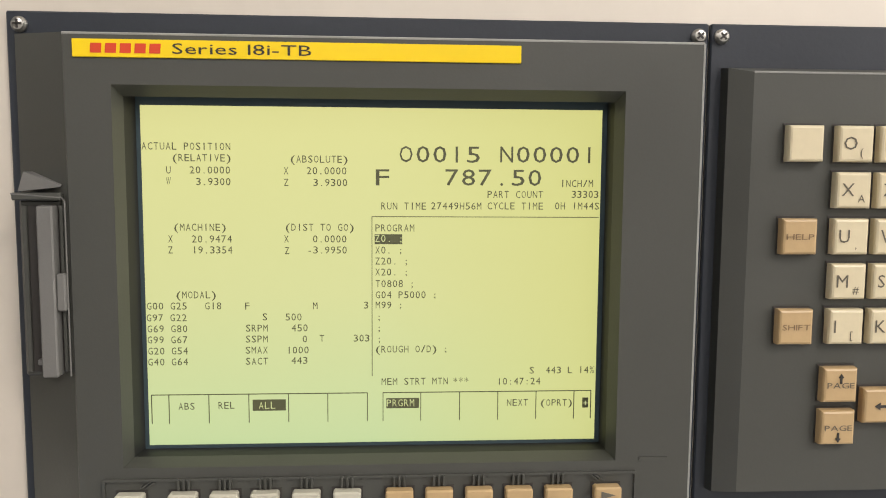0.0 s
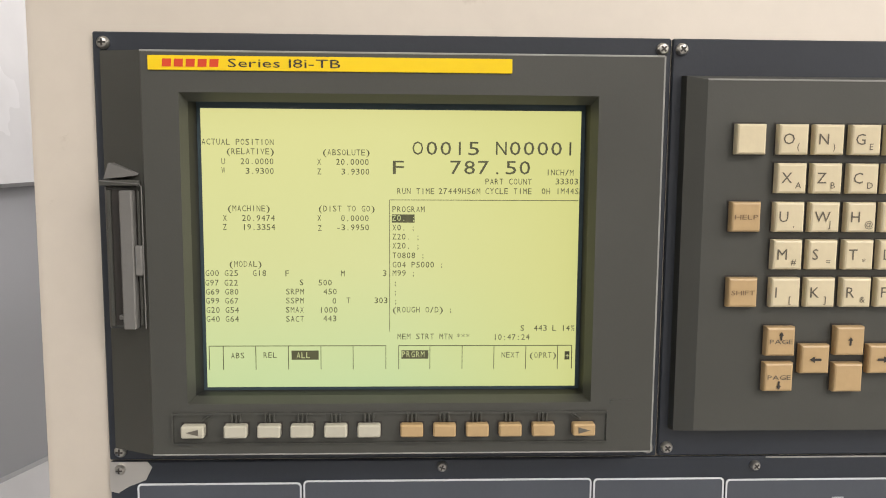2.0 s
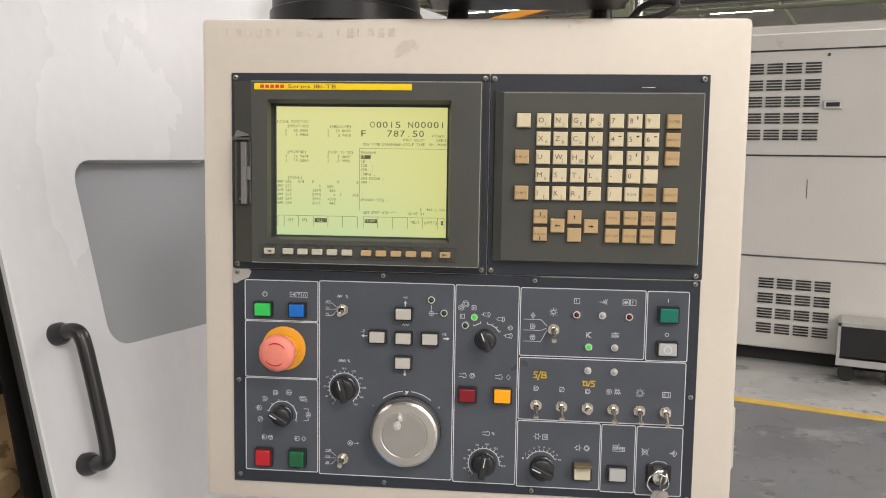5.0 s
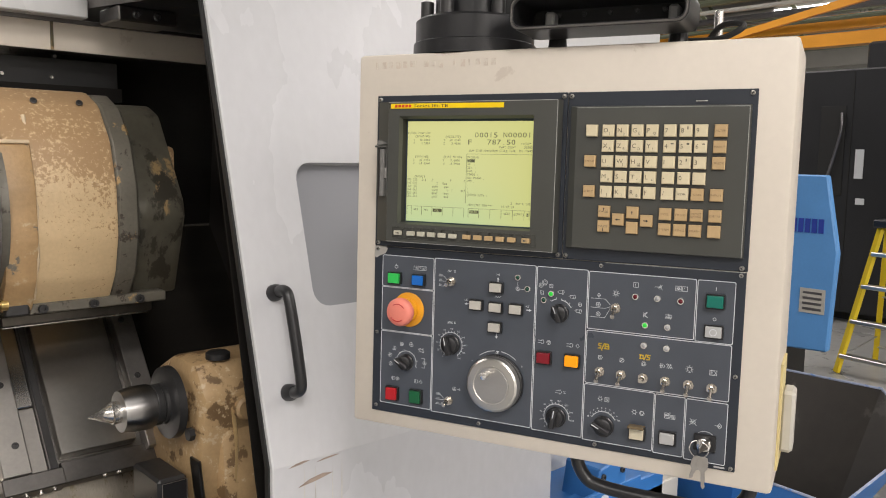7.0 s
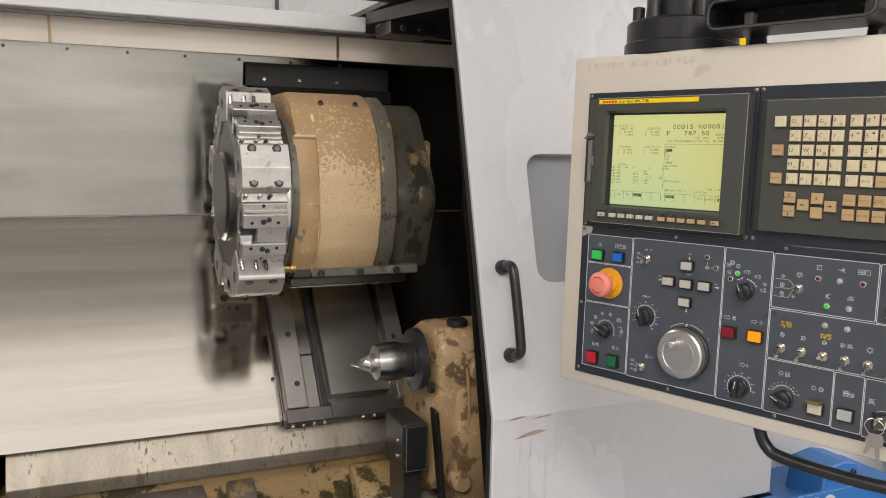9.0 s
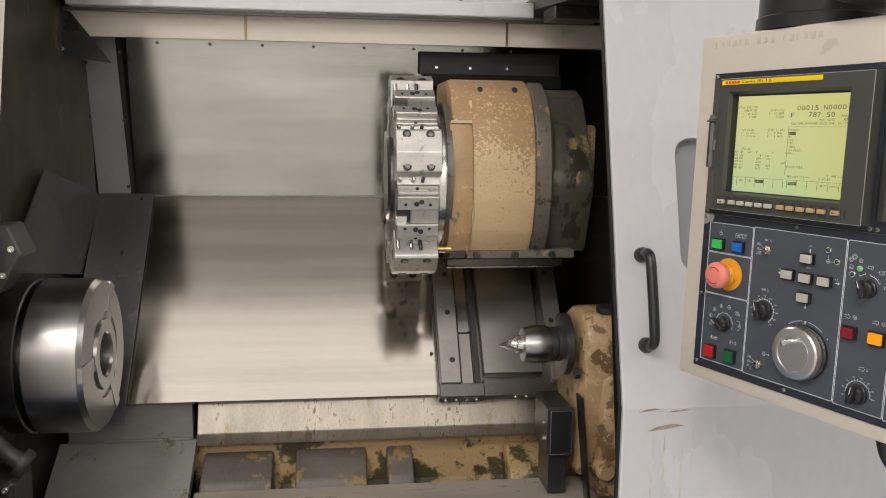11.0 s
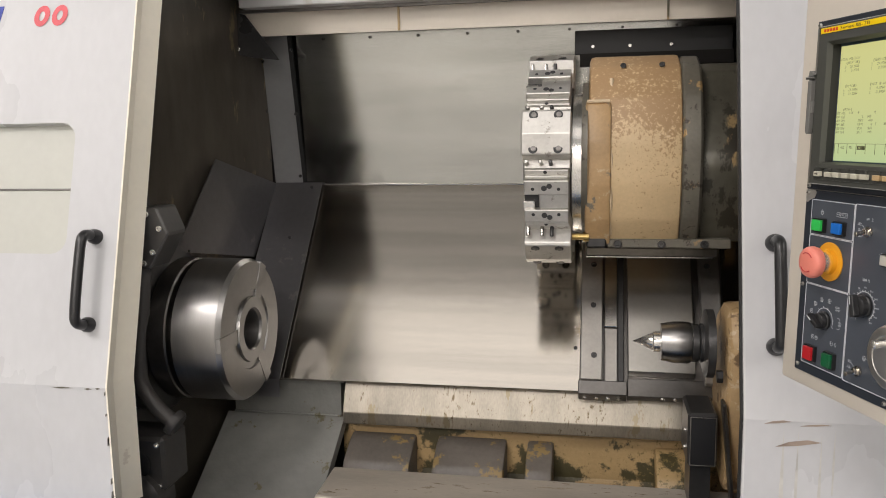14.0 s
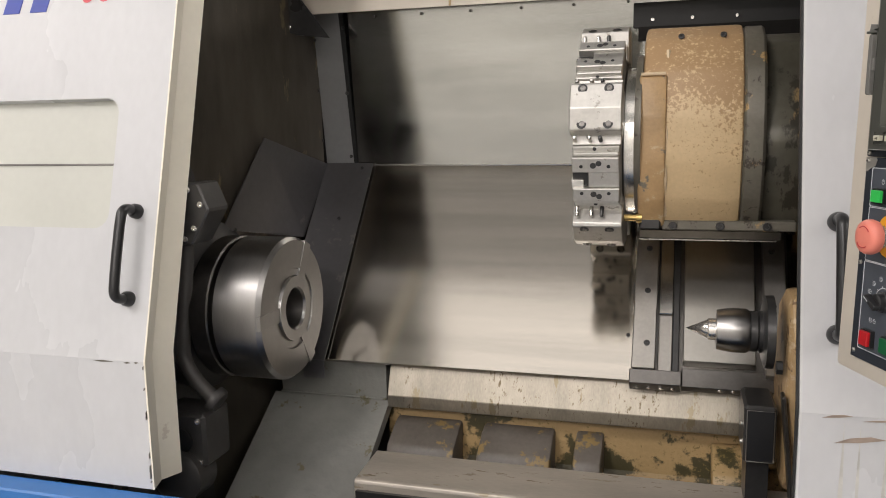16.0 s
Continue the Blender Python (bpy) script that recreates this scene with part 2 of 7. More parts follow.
BLANKPANE = paint("grey_white_blank_pane", (0.53, 0.535, 0.49), 0.35, vary=0.05, patch=3)
LAMPGLOW = glowing("fixture_glow", (1.0, 0.96, 0.9), 14.0, (0.8, 0.8, 0.8))


def screen_glow():
    m, t, p = nodes_of("backlit_lcd")
    n, l = t.nodes, t.links
    tex = n.new("ShaderNodeTexCoord")
    sep = n.new("ShaderNodeSeparateXYZ")
    l.new(tex.outputs["Generated"], sep.inputs[0])
    ramp = n.new("ShaderNodeValToRGB")
    e = ramp.color_ramp.elements
    e[0].position, e[0].color = 0.0, (0.53, 0.65, 0.325, 1)
    e[1].position, e[1].color = 1.0, (0.70, 0.68, 0.275, 1)
    k = e.new(0.45)
    k.color = (0.65, 0.665, 0.30, 1)
    l.new(sep.outputs["Z"], ramp.inputs[0])
    side = n.new("ShaderNodeMapRange")
    side.inputs["From Min"].default_value, side.inputs["To Max"].default_value = 0.5, 0.75
    l.new(sep.outputs["X"], side.inputs["Value"])
    amber = n.new("ShaderNodeMix")
    amber.data_type = "RGBA"
    l.new(side.outputs[0], amber.inputs["Factor"])
    l.new(ramp.outputs[0], amber.inputs["A"])
    amber.inputs["B"].default_value = (0.63, 0.615, 0.205, 1)
    p.inputs["Base Color"].default_value = (0.05, 0.055, 0.03, 1)
    p.inputs["Roughness"].default_value = 0.25
    l.new(amber.outputs["Result"], p.inputs["Emission Color"])
    p.inputs["Emission Strength"].default_value = 1.0
    return m


SCREEN = screen_glow()
LED_GREEN = glowing("bright_green_led", (0.02, 0.9, 0.05), 0.75)
LIT_AMBER = glowing("lit_amber_lens", (1.0, 0.36, 0.0), 0.85, (0.3, 0.1, 0.0))
B_BLUE = paint("blue_button_plastic", (0.005, 0.13, 0.50), 0.35, vary=0.05)
B_GREEN = paint("dark_green_button_plastic", (0.006, 0.10, 0.035), 0.35, vary=0.05)
B_GREENLIT = paint("bright_green_button_plastic", (0.03, 0.50, 0.085), 0.35, vary=0.05)
B_TEAL = paint("teal_button_plastic", (0.0, 0.145, 0.105), 0.35, vary=0.05)
B_RED = paint("red_button_plastic", (0.42, 0.01, 0.015), 0.35, vary=0.05)
B_DARKRED = paint("dark_red_button_plastic", (0.20, 0.004, 0.012), 0.35, vary=0.05)
B_WHITE = paint("grey_white_button_plastic", (0.46, 0.44, 0.39), 0.4, vary=0.05)
B_SILVER = paint("silver_button_plastic", (0.42, 0.42, 0.41), 0.4, vary=0.05)


# ---- building helpers ----
def part(name, bm, material, parent, label="", smooth=None, m=None):
    me = bpy.data.meshes.new(name)
    bm.to_mesh(me)
    bm.free()
    me.materials.append(material)
    if smooth:
        me.shade_smooth()
        try:
            me.set_sharp_from_angle(angle=radians(smooth))
        except AttributeError:
            pass
    ob = new(name, me)
    if parent is not None:
        ob.parent = parent
    if m is not None:
        ob.matrix_local = m
    if label:
        ob["label"] = label
    return ob


def thing(name, label, category, m=None, group="", kind=""):
    ob = new(name)
    ob.empty_display_size = 0.05
    if m is not None:
        ob.matrix_world = m
    return tagged(ob, label, category, group, kind)


def solid(name, bm, material, label, category, m=None, group="", kind="", smooth=None):
    ob = part(name, bm, material, None, "", smooth)
    if m is not None:
        ob.matrix_world = m
    return tagged(ob, label, category, group, kind)


def B(*boxes, bevel=0.0, seg=1):
    """A bmesh of boxes (x0, x1, y0, y1, z0, z1), bevelled."""
    bm = bmesh.new()
    for x0, x1, y0, y1, z0, z1 in boxes:
        bmesh.ops.create_cube(bm, size=1, matrix=Matrix.LocRotScale(((x0 + x1) / 2, (y0 + y1) / 2, (z0 + z1) / 2), None, (abs(x1 - x0), abs(y1 - y0), abs(z1 - z0))))
    if bevel:
        bmesh.ops.bevel(bm, geom=bm.edges[:], offset=bevel, segments=seg, affect="EDGES", profile=0.5, clamp_overlap=True)
    return bm


def lathe(profile, axis="y", centre=(0, 0, 0), seg=32, bm=None):
    """A turned solid: profile of (along, radius) round an axis through centre."""
    bm = bm or bmesh.new()
    rings = []
    for a, r in profile:
        ring = []
        for i in range(seg if r > 1e-6 else 1):
            w = 2 * math.pi * i / seg
            c, s = r * math.cos(w), r * math.sin(w)
            v = {"x": (a, c, s), "y": (s, a, c), "z": (c, s, a)}[axis]
            ring.append(bm.verts.new(Vector(centre) + Vector(v)))
        rings.append(ring)
    for p, q in zip(rings, rings[1:]):
        for i in range(seg):
            j = (i + 1) % seg
            if len(p) == 1 and len(q) == 1:
                continue
            if len(p) == 1:
                bm.faces.new((p[0], q[i], q[j]))
            elif len(q) == 1:
                bm.faces.new((p[i], q[0], p[j]))
            else:
                bm.faces.new((p[i], q[i], q[j], p[j]))
    for ring, flip in ((rings[0], 1), (rings[-1], 0)):
        if len(ring) > 2:
            bm.faces.new(ring[::-1] if flip else ring)
    bmesh.ops.recalc_face_normals(bm, faces=bm.faces[:])
    return bm


def tube(points, r, seg=12, bm=None):
    """A round bar along points."""
    bm = bm or bmesh.new()
    pts = [Vector(p) for p in points]
    rings, side = [], None
    for i, p in enumerate(pts):
        d = (pts[min(i + 1, len(pts) - 1)] - pts[max(i - 1, 0)]).normalized()
        side = d.orthogonal().normalized() if side is None else (side - d * side.dot(d)).normalized()
        up = d.cross(side)
        rings.append([bm.verts.new(p + r * (math.cos(2 * math.pi * k / seg) * side + math.sin(2 * math.pi * k / seg) * up)) for k in range(seg)])
    for a, b in zip(rings, rings[1:]):
        for k in range(seg):
            bm.faces.new((a[k], a[(k + 1) % seg], b[(k + 1) % seg], b[k]))
    bm.faces.new(rings[0][::-1])
    bm.faces.new(rings[-1])
    bmesh.ops.recalc_face_normals(bm, faces=bm.faces[:])
    return bm


def curve_pts(pts, steps=5):
    """Points rounded through corners (Chaikin)."""
    p = [Vector(q) for q in pts]
    for _ in range(steps):
        q = [p[0]]
        for a, b in zip(p, p[1:]):
            q += [a.lerp(b, 0.25), a.lerp(b, 0.75)]
        q.append(p[-1])
        p = q
    return p


def prism(outline, a0, a1, plane="yz", bevel=0.0, seg=1):
    """An outline in a plane, drawn out along the third axis from a0 to a1."""
    bm = bmesh.new()

    def at(u, v, a):
        return {"yz": (a, u, v), "xz": (u, a, v), "xy": (u, v, a)}[plane]
    lo = [bm.verts.new(at(u, v, a0)) for u, v in outline]
    hi = [bm.verts.new(at(u, v, a1)) for u, v in outline]
    n = len(outline)
    bm.faces.new(lo)
    bm.faces.new(hi[::-1])
    for i in range(n):
        bm.faces.new((lo[i], hi[i], hi[(i + 1) % n], lo[(i + 1) % n]))
    bmesh.ops.recalc_face_normals(bm, faces=bm.faces[:])
    if bevel:
        bmesh.ops.bevel(bm, geom=bm.edges[:], offset=bevel, segments=seg, affect="EDGES", profile=0.5, clamp_overlap=True)
    return bm


def rings(*loops, close=True, bm=None):
    """Skin between loops of points that have the same count; the last one is capped if close."""
    bm = bm or bmesh.new()
    made = [[bm.verts.new(p) for p in loop] for loop in loops]
    for p, q in zip(made, made[1:]):
        for i in range(len(p)):
            j = (i + 1) % len(p)
            bm.faces.new((p[i], p[j], q[j], q[i]))
    if close:
        bm.faces.new(made[-1])
    return bm


def rrect(x0, x1, z0, z1, r, n=5):
    """A rounded rectangle, counter-clockwise, as (u, v)."""
    out = []
    for cx, cz, a in ((x1 - r, z1 - r, 0), (x0 + r, z1 - r, 90), (x0 + r, z0 + r, 180), (x1 - r, z0 + r, 270)):
        for i in range(n + 1):
            w = radians(a + 90 * i / n)
            out.append((cx + r * math.cos(w), cz + r * math.sin(w)))
    return out


def holed(outer, hole, y0, y1):
    """A plate in the xz plane with one hole, between y0 (front) and y1; outer has four corners or as many points as the hole."""
    bm = bmesh.new()
    if len(outer) == 4:
        (ax, az), (cx, cz) = (min(p[0] for p in outer), min(p[1] for p in outer)), (max(p[0] for p in outer), max(p[1] for p in outer))
        k = len(hole) // 4
        corners = [(cx, cz), (ax, cz), (ax, az), (cx, az)]
        outer = [corners[i // k] for i in range(len(hole))]
    o0, h0, h1, o1 = ([bm.verts.new((u, y, v)) for u, v in lp] for lp, y in ((outer, y0), (hole, y0), (hole, y1), (outer, y1)))
    n = len(hole)
    for a, b in ((o0, h0), (h0, h1), (h1, o1), (o1, o0)):
        for i in range(n):
            bm.faces.new((a[i], a[(i + 1) % n], b[(i + 1) % n], b[i]))
    bmesh.ops.remove_doubles(bm, verts=bm.verts[:], dist=1e-6)
    bmesh.ops.dissolve_degenerate(bm, dist=1e-6, edges=bm.edges[:])
    bmesh.ops.recalc_face_normals(bm, faces=bm.faces[:])
    return bm


def quad_plate(a, b, c, d, thick):
    """A sheet-metal plate with four given corners."""
    a, b, c, d = (Vector(p) for p in (a, b, c, d))
    n = (b - a).cross(d - a).normalized() * thick
    bm = bmesh.new()
    f = [bm.verts.new(p) for p in (a, b, c, d)]
    k = [bm.verts.new(p - n) for p in (a, b, c, d)]
    bm.faces.new(f)
    bm.faces.new(k[::-1])
    for i in range(4):
        bm.faces.new((f[i], k[i], k[(i + 1) % 4], f[(i + 1) % 4]))
    bmesh.ops.recalc_face_normals(bm, faces=bm.faces[:])
    return bm


_cap = {}


def cap_screw(parent, m, r=0.006, h=0.006, material=None, name="cap_screw"):
    """A socket-head screw whose head stands along its own -y."""
    key = (round(r, 4), round(h, 4), name)
    if key not in _cap:
        bm = lathe([(0.0, r), (-h * 0.85, r), (-h, r * 0.86), (-h, r * 0.5), (-h * 0.35, r * 0.46), (-h * 0.35, 0)], "y", seg=12)
        me = bpy.data.meshes.new(name)
        bm.to_mesh(me)
        bm.free()
        me.materials.append(material or BLACKSTEEL)
        _cap[key] = me
    ob = new(name, _cap[key])
    if parent is not None:
        ob.parent = parent
    ob.matrix_local = m
    return ob


# ---- hall: floor, walls, roof ----
solid("floor", B((-14, 26, -12, 18, -0.12, 0)), FLOOR, "grey coated concrete workshop floor", "floor", kind="structure")
solid("walkway", B((0.9, 4.70, -12, 18, 0.0, 0.004)), WALKWAY, "dark grey painted walkway on the workshop floor", "walkway", kind="structure")
solid("floor_line", B((4.70, 4.80, -12, 18, 0.0, 0.006)), LINEPAINT, "yellow painted line along the walkway", "floor line", kind="structure")
solid("wall_east", B((26, 26.2, -12.2, 18.2, 0, 8)), HALLWALL, "pale sheeted hall wall", "wall", kind="structure")
solid("wall_west", B((-14.2, -14, -12.2, 18.2, 0, 8)), HALLWALL, "pale sheeted hall wall", "wall", kind="structure")
# south wall is out of view and whitened to bounce light forward
solid("wall_south", B((-14, 26, -12.2, -12, 0, 8)), SOUTHWALL, "unseen hall wall, whitened to throw light back", "wall", kind="structure")
solid("wall_north", B((-14, 26, 18, 18.2, 0, 8)), HALLWALL, "pale sheeted hall wall", "wall", kind="structure")
solid("ceiling", B((-14.2, 26.2, -12.2, 18.2, 8.0, 8.2)), ROOF, "dark sheeted hall roof", "ceiling", kind="structure")

# ---- lathe enclosure ----
LEAN = 0.27
KZ, KY = 1.012, 0.262
SLOPE_N = Vector((0, -0.79, 0.613))


def on_slope(x, s, off=0.0):
    """A point on the slanted bed: s metres down the slope from its upper edge, off above it."""
    return Vector((x, 1.235 - 0.613 * s, 1.362 - 0.79 * s)) + SLOPE_N * off


UP = Matrix.Translation((0, KY, KZ)) @ Matrix.Rotation(-math.atan(LEAN), 4, "X")
HV = math.sqrt(1 + LEAN * LEAN)


def handle(parent, x, s0, s1):
    """A black bow handle on a leaning door, from s0 to s1 up the door."""
    off = -0.052
    h = part("handle", tube([UP @ Vector(p) for p in curve_pts([(x, 0, s0), (x, off * 0.9, s0 - 0.002), (x, off, s0 + 0.03), (x, off, s1 - 0.03), (x, off * 0.9, s1 + 0.002), (x, 0, s1)], 3)], 0.0105, 12), BLACK, parent, "black bow-shaped pull handle", 40)
    for s in (s0, s1):
        part("handle_foot", lathe([(0, 0.016), (-0.012, 0.0155), (-0.02, 0.011)], "y", seg=20), BLACK, h, "", 40, UP @ Matrix.Translation((x, 0, s)))


def door(name, x0, x1, hx, win, label, deep, edge_x):
    d = thing(name, label, "machine door")
    wx0, wx1, ws0, ws1 = win
    top = 1.15
    part("upper_panel", holed([(x0, 0), (x1, 0), (x1, top), (x0, top)], rrect(wx0, wx1, ws0, ws1, 0.035), 0, 0.004), DOORPAINT, d, "", None, UP)
    part("lower_panel", B((x0, x1, KY, KY + 0.004, 0.735, KZ)), DOORPAINT, d)
    part("window_recess", rings([(u, 0.004, v) for u, v in rrect(wx0, wx1, ws0, ws1, 0.035)], [(u, 0.022, v) for u, v in rrect(wx0, wx1, ws0, ws1, 0.035)], close=False), WHITE, d, "", 40, UP)
    pane = part("window_pane", B((wx0 - 0.01, wx1 + 0.01, 0.022, 0.028, ws0 - 0.01, ws1 + 0.01)), WINDOW if deep < 0.05 else BLANKPANE, d, "milky scratched viewing pane" if deep < 0.05 else "pale blanked-off viewing pane with a seam", None, UP)
    if deep > 0.05:
        part("pane_seam", B((wx0, wx1, 0.0195, 0.022, (ws0 + ws1) / 2 - 0.002, (ws0 + ws1) / 2 + 0.002)), DARKSTEEL, pane)
    e = edge_x
    s = 1 if e == x1 else -1
    if deep > 0.05:
        # a folded edge: the sheet turns in, then the flange turns out again
        run = [(0, 0.735), (0, KZ), (LEAN * top / HV, KZ + top / HV)]
        for name, d0, d1, i0, i1 in (("door_edge", 0.0, 0.046, 0.004, -0.012), ("door_flange", 0.046, deep - 0.008, -0.012, 0.008)):
            bm = bmesh.new()
            cols = [[bm.verts.new((e + i, KY + y + d_, z)) for y, z in run] for d_, i in ((d0, i0), (d1, i1), (d1, i1 - 0.004), (d0, i0 - 0.004))]
            for p_, q_ in zip(cols, cols[1:] + cols[:1]):
                for r_ in range(2):
                    bm.faces.new((p_[r_], p_[r_ + 1], q_[r_ + 1], q_[r_]))
            bmesh.ops.recalc_face_normals(bm, faces=bm.faces[:])
            part(name, bm, EDGECREAM, d, "folded cream door edge")
    else:
        part("door_edge", prism([(KY, 0.735), (KY, KZ), (KY + LEAN * top / HV, KZ + top / HV), (KY + LEAN * top / HV + deep, KZ + top / HV), (KY + deep, KZ), (KY + deep, 0.735)], e, e + s * 0.004), WHITE, d)
    if deep < 0.05:
        part("door_seal", prism([(KY + 0.008, 0.735), (KY + 0.008, KZ), (KY + 0.008 + LEAN * top / HV, KZ + top / HV), (KY + 0.02 + LEAN * top / HV, KZ + top / HV), (KY + 0.02, KZ), (KY + 0.02, 0.735)], e + s * 0.004, e + s * 0.008), RUBBER, d, "black rubber door seal")
    handle(d, hx, 0.128, 0.312)
    return d


door_l = door("sliding_door", -2.45, -1.277, -1.325, (-1.98, -1.395, 0.275, 0.56), "pale grey sheet-metal lathe door slid open, with a blanked window", 0.10, -1.277)
door_r = door("sliding_door", -0.030, 0.74, 0.02, (0.105, 0.66, 0.275, 0.56), "pale grey scuffed lathe door slid open, with a milky window", 0.02, -0.030)
SCRAPE = paint("bare_primer_scrape", (0.30, 0.235, 0.19), 0.5, vary=0.25, patch=40)
# scrapes and drips on the scuffed door
for a, b, c, w in ((0.02, 0.965, 0.075, 0.006), (0.0, 1.006, 0.045, 0.003), (0.06, 1.004, 0.05, 0.002)):
    part("paint_scrape", prism([(a, b), (a + c * 0.5, b + w * 0.6), (a + c, b + w * 1.8), (a + c * 0.7, b + w * 2.4), (a + c * 0.3, b + w * 1.6)], KY - 0.0012, KY + 0.001, "xz"), SCRAPE, door_r, "scraped bare patch")
rng = random.Random(11)
for s, w, h in [(rng.uniform(0.745, 1.06), rng.uniform(0.0015, 0.004), rng.uniform(0.004, 0.022)) for i in range(9)]:
    yy = KY + max(0, (s - KZ)) * LEAN
    part("paint_chip", prism([(-1.2785 - w, s), (-1.2772, s + 0.002), (-1.2768, s + h), (-1.2785 - w * 0.6, s + h * 0.8)], yy - 0.0010, yy + 0.002, "xz"), DARKSTEEL, door_l, "chipped bare edge")
for s, c, w in ((1.009, -1.40, 0.05), (1.0085, -1.325, 0.018), (1.010, -1.30, 0.012)):
    part("paint_chip", prism([(c, s), (c + w * 0.4, s - 0.0022), (c + w, s), (c + w * 0.5, s + 0.002)], KY - 0.001, KY + 0.001, "xz"), CASTGREY, door_l, "scuffed bare line")
for c, s0, s1, w in ((0.03, 0.76, 1.0, 0.006), (0.055, 0.80, 1.0, 0.004), (0.093, 0.75, 0.995, 0.0045), (0.115, 0.88, 1.0, 0.003), (0.16, 0.745, 0.80, 0.003), (0.21, 0.76, 0.83, 0.003)):
    part("drip_stain", prism([(c, s0), (c + w * 0.7, s0), (c + w, (s0 + s1) / 2), (c + w * 0.5, min(s1, KZ - 0.01)), (c - w * 0.2, (s0 + s1) / 2)], KY - 0.00025, KY + 0.001, "xz"), DRIP, door_r, "dried coolant drip")
PINKINK = paint("faded_red_print", (0.66, 0.10, 0.12), 0.45, vary=0.12, patch=40, bump=0)
# red figures and blue lettering on the other door, drawn as plain strokes
for cx, col in ((-1.502, PINKINK), (-1.458, PINKINK)):
    ring = rings([(cx + 0.019 * math.cos(w) + 0.004 * math.sin(w), 0, 0.803 + 0.024 * math.sin(w)) for w in [i * math.pi / 8 for i in range(16)]], [(cx + 0.007 * math.cos(w) + 0.002 * math.sin(w), 0, 0.803 + 0.011 * math.sin(w)) for w in [i * math.pi / 8 for i in range(16)]], close=False)
    part("painted_mark", ring, col, door_l, "red painted ring mark", None, UP @ Matrix.Translation((0, -0.0015, 0)))
BLUEINK = paint("blue_print", (0.02, 0.045, 0.33), 0.4, vary=0.05)
for i in range(4):
    part("painted_bar", prism([(-1.885 + i * 0.075, 0.765), (-1.840 + i * 0.075, 0.765), (-1.825 + i * 0.075, 0.83), (-1.870 + i * 0.075, 0.83)], -0.0015, 0.0, "xz"), BLUEINK, door_l, "slanted blue painted bar", None, UP)

OFFCREAM = paint("pale_cream_box_enamel", (0.56, 0.53, 0.46), 0.45, vary=0.06)
lower = thing("machine_stand", "blue enamelled lathe base under the pale doors", "machine base", kind="")
part("front_skirt", B((-2.6, 1.15, 0.20, 0.26, 0.12, 0.728), bevel=0.004), BLUE, lower)
part("plinth", B((-2.6, 1.15, 0.28, 1.6, 0.0, 0.12)), BLACKSTEEL, lower)
part("skirt_top", B((0.76, 1.15, 0.262, 0.398, 0.69, 0.722)), BLUE, lower, "blue enamelled sill")
lift = part("lifting_bracket", prism([(0.825, 0.70), (0.845, 0.805), (0.905, 0.815), (0.955, 0.805), (0.955, 0.70)], 0.19, 0.30, "xz", 0.004), BLUE, lower, "blue lifting bracket on the base")
for bx in (0.855, 0.935):
    cap_screw(lift, pose(bx, 0.19, 0.785), 0.008, 0.006)
part("terminal_box", B((1.07, 1.23, 0.20, 0.30, 0.60, 0.69), bevel=0.004), OFFCREAM, lower, "pale cream terminal box")
part("box_gland", lathe([(0.56, 0.014), (0.60, 0.014)], "z", (1.19, 0.25, 0), 14), ALU, lower)
# the maker's lettering as plain white shapes on a blue panel
plate = part("name_panel", B((0.70, 1.02, 0.187, 0.199, 0.62, 0.749), bevel=0.002), BLUE, lower, "blue name panel with white shapes")
for x in (0.812, 0.858):
    part("white_letter_shape", rings([(x + 0.021 * math.cos(a), 0.1862, 0.722 + 0.018 * math.sin(a)) for a in [k * math.pi / 8 for k in range(16)]], [(x + 0.011 * math.cos(a), 0.1862, 0.722 + 0.010 * math.sin(a)) for a in [k * math.pi / 8 for k in range(16)]], close=False), PRINT, plate)
for x in (0.715, 0.738, 0.760, 0.782):
    part("white_letter_shape", prism([(x - 0.006, 0.704), (x + 0.003, 0.704), (x + 0.009, 0.740), (x, 0.740)], 0.1862, 0.187, "xz"), PRINT, plate)
part("right_body", B((0.76, 1.35, 0.40, 1.6, 0.12, 1.95), bevel=0.006), WHITE, lower, "pale grey machine end cover")
part("left_body", B((-2.60, -2.55, 0.27, 1.61, 0.12, 1.95), bevel=0.004), WHITE, lower, "pale grey machine end cover")
part("rear_cover", B((-2.6, 1.25, 1.62, 1.70, 0.12, 2.35), bevel=0.004), WHITE, lower, "pale grey rear machine cover")
for sx in (-0.62, -0.18, 0.3):
    part("cover_seam", B((sx, sx + 0.012, 1.612, 1.62, 1.4, 2.35)), BLACKSTEEL, lower)

# ---- working chamber ----
cham = thing("chamber_lining", "brushed stainless sheets lining the lathe chamber", "machine lining", kind="structure")
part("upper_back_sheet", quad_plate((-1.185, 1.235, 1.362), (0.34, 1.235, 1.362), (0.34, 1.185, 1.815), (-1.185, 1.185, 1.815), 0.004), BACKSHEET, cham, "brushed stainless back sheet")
part("slanted_sheet", quad_plate(on_slope(-1.155, 0.637), on_slope(0.34, 0.637), on_slope(0.34, 0.0), on_slope(-1.155, 0.0), 0.006), SHEET, cham, "brushed stainless slanted way cover")
part("slanted_sheet_hem", quad_plate(on_slope(-1.155, 0.637, -0.002) , on_slope(-1.155, 0.637, -0.016), on_slope(0.34, 0.637, -0.016), on_slope(0.34, 0.637, -0.002), 0.003), SHEET, cham)
part("sheet_fold", tube([(-1.15, 1.233, 1.362), (0.34, 1.233, 1.362)], 0.0022, 6), CHROME, cham)
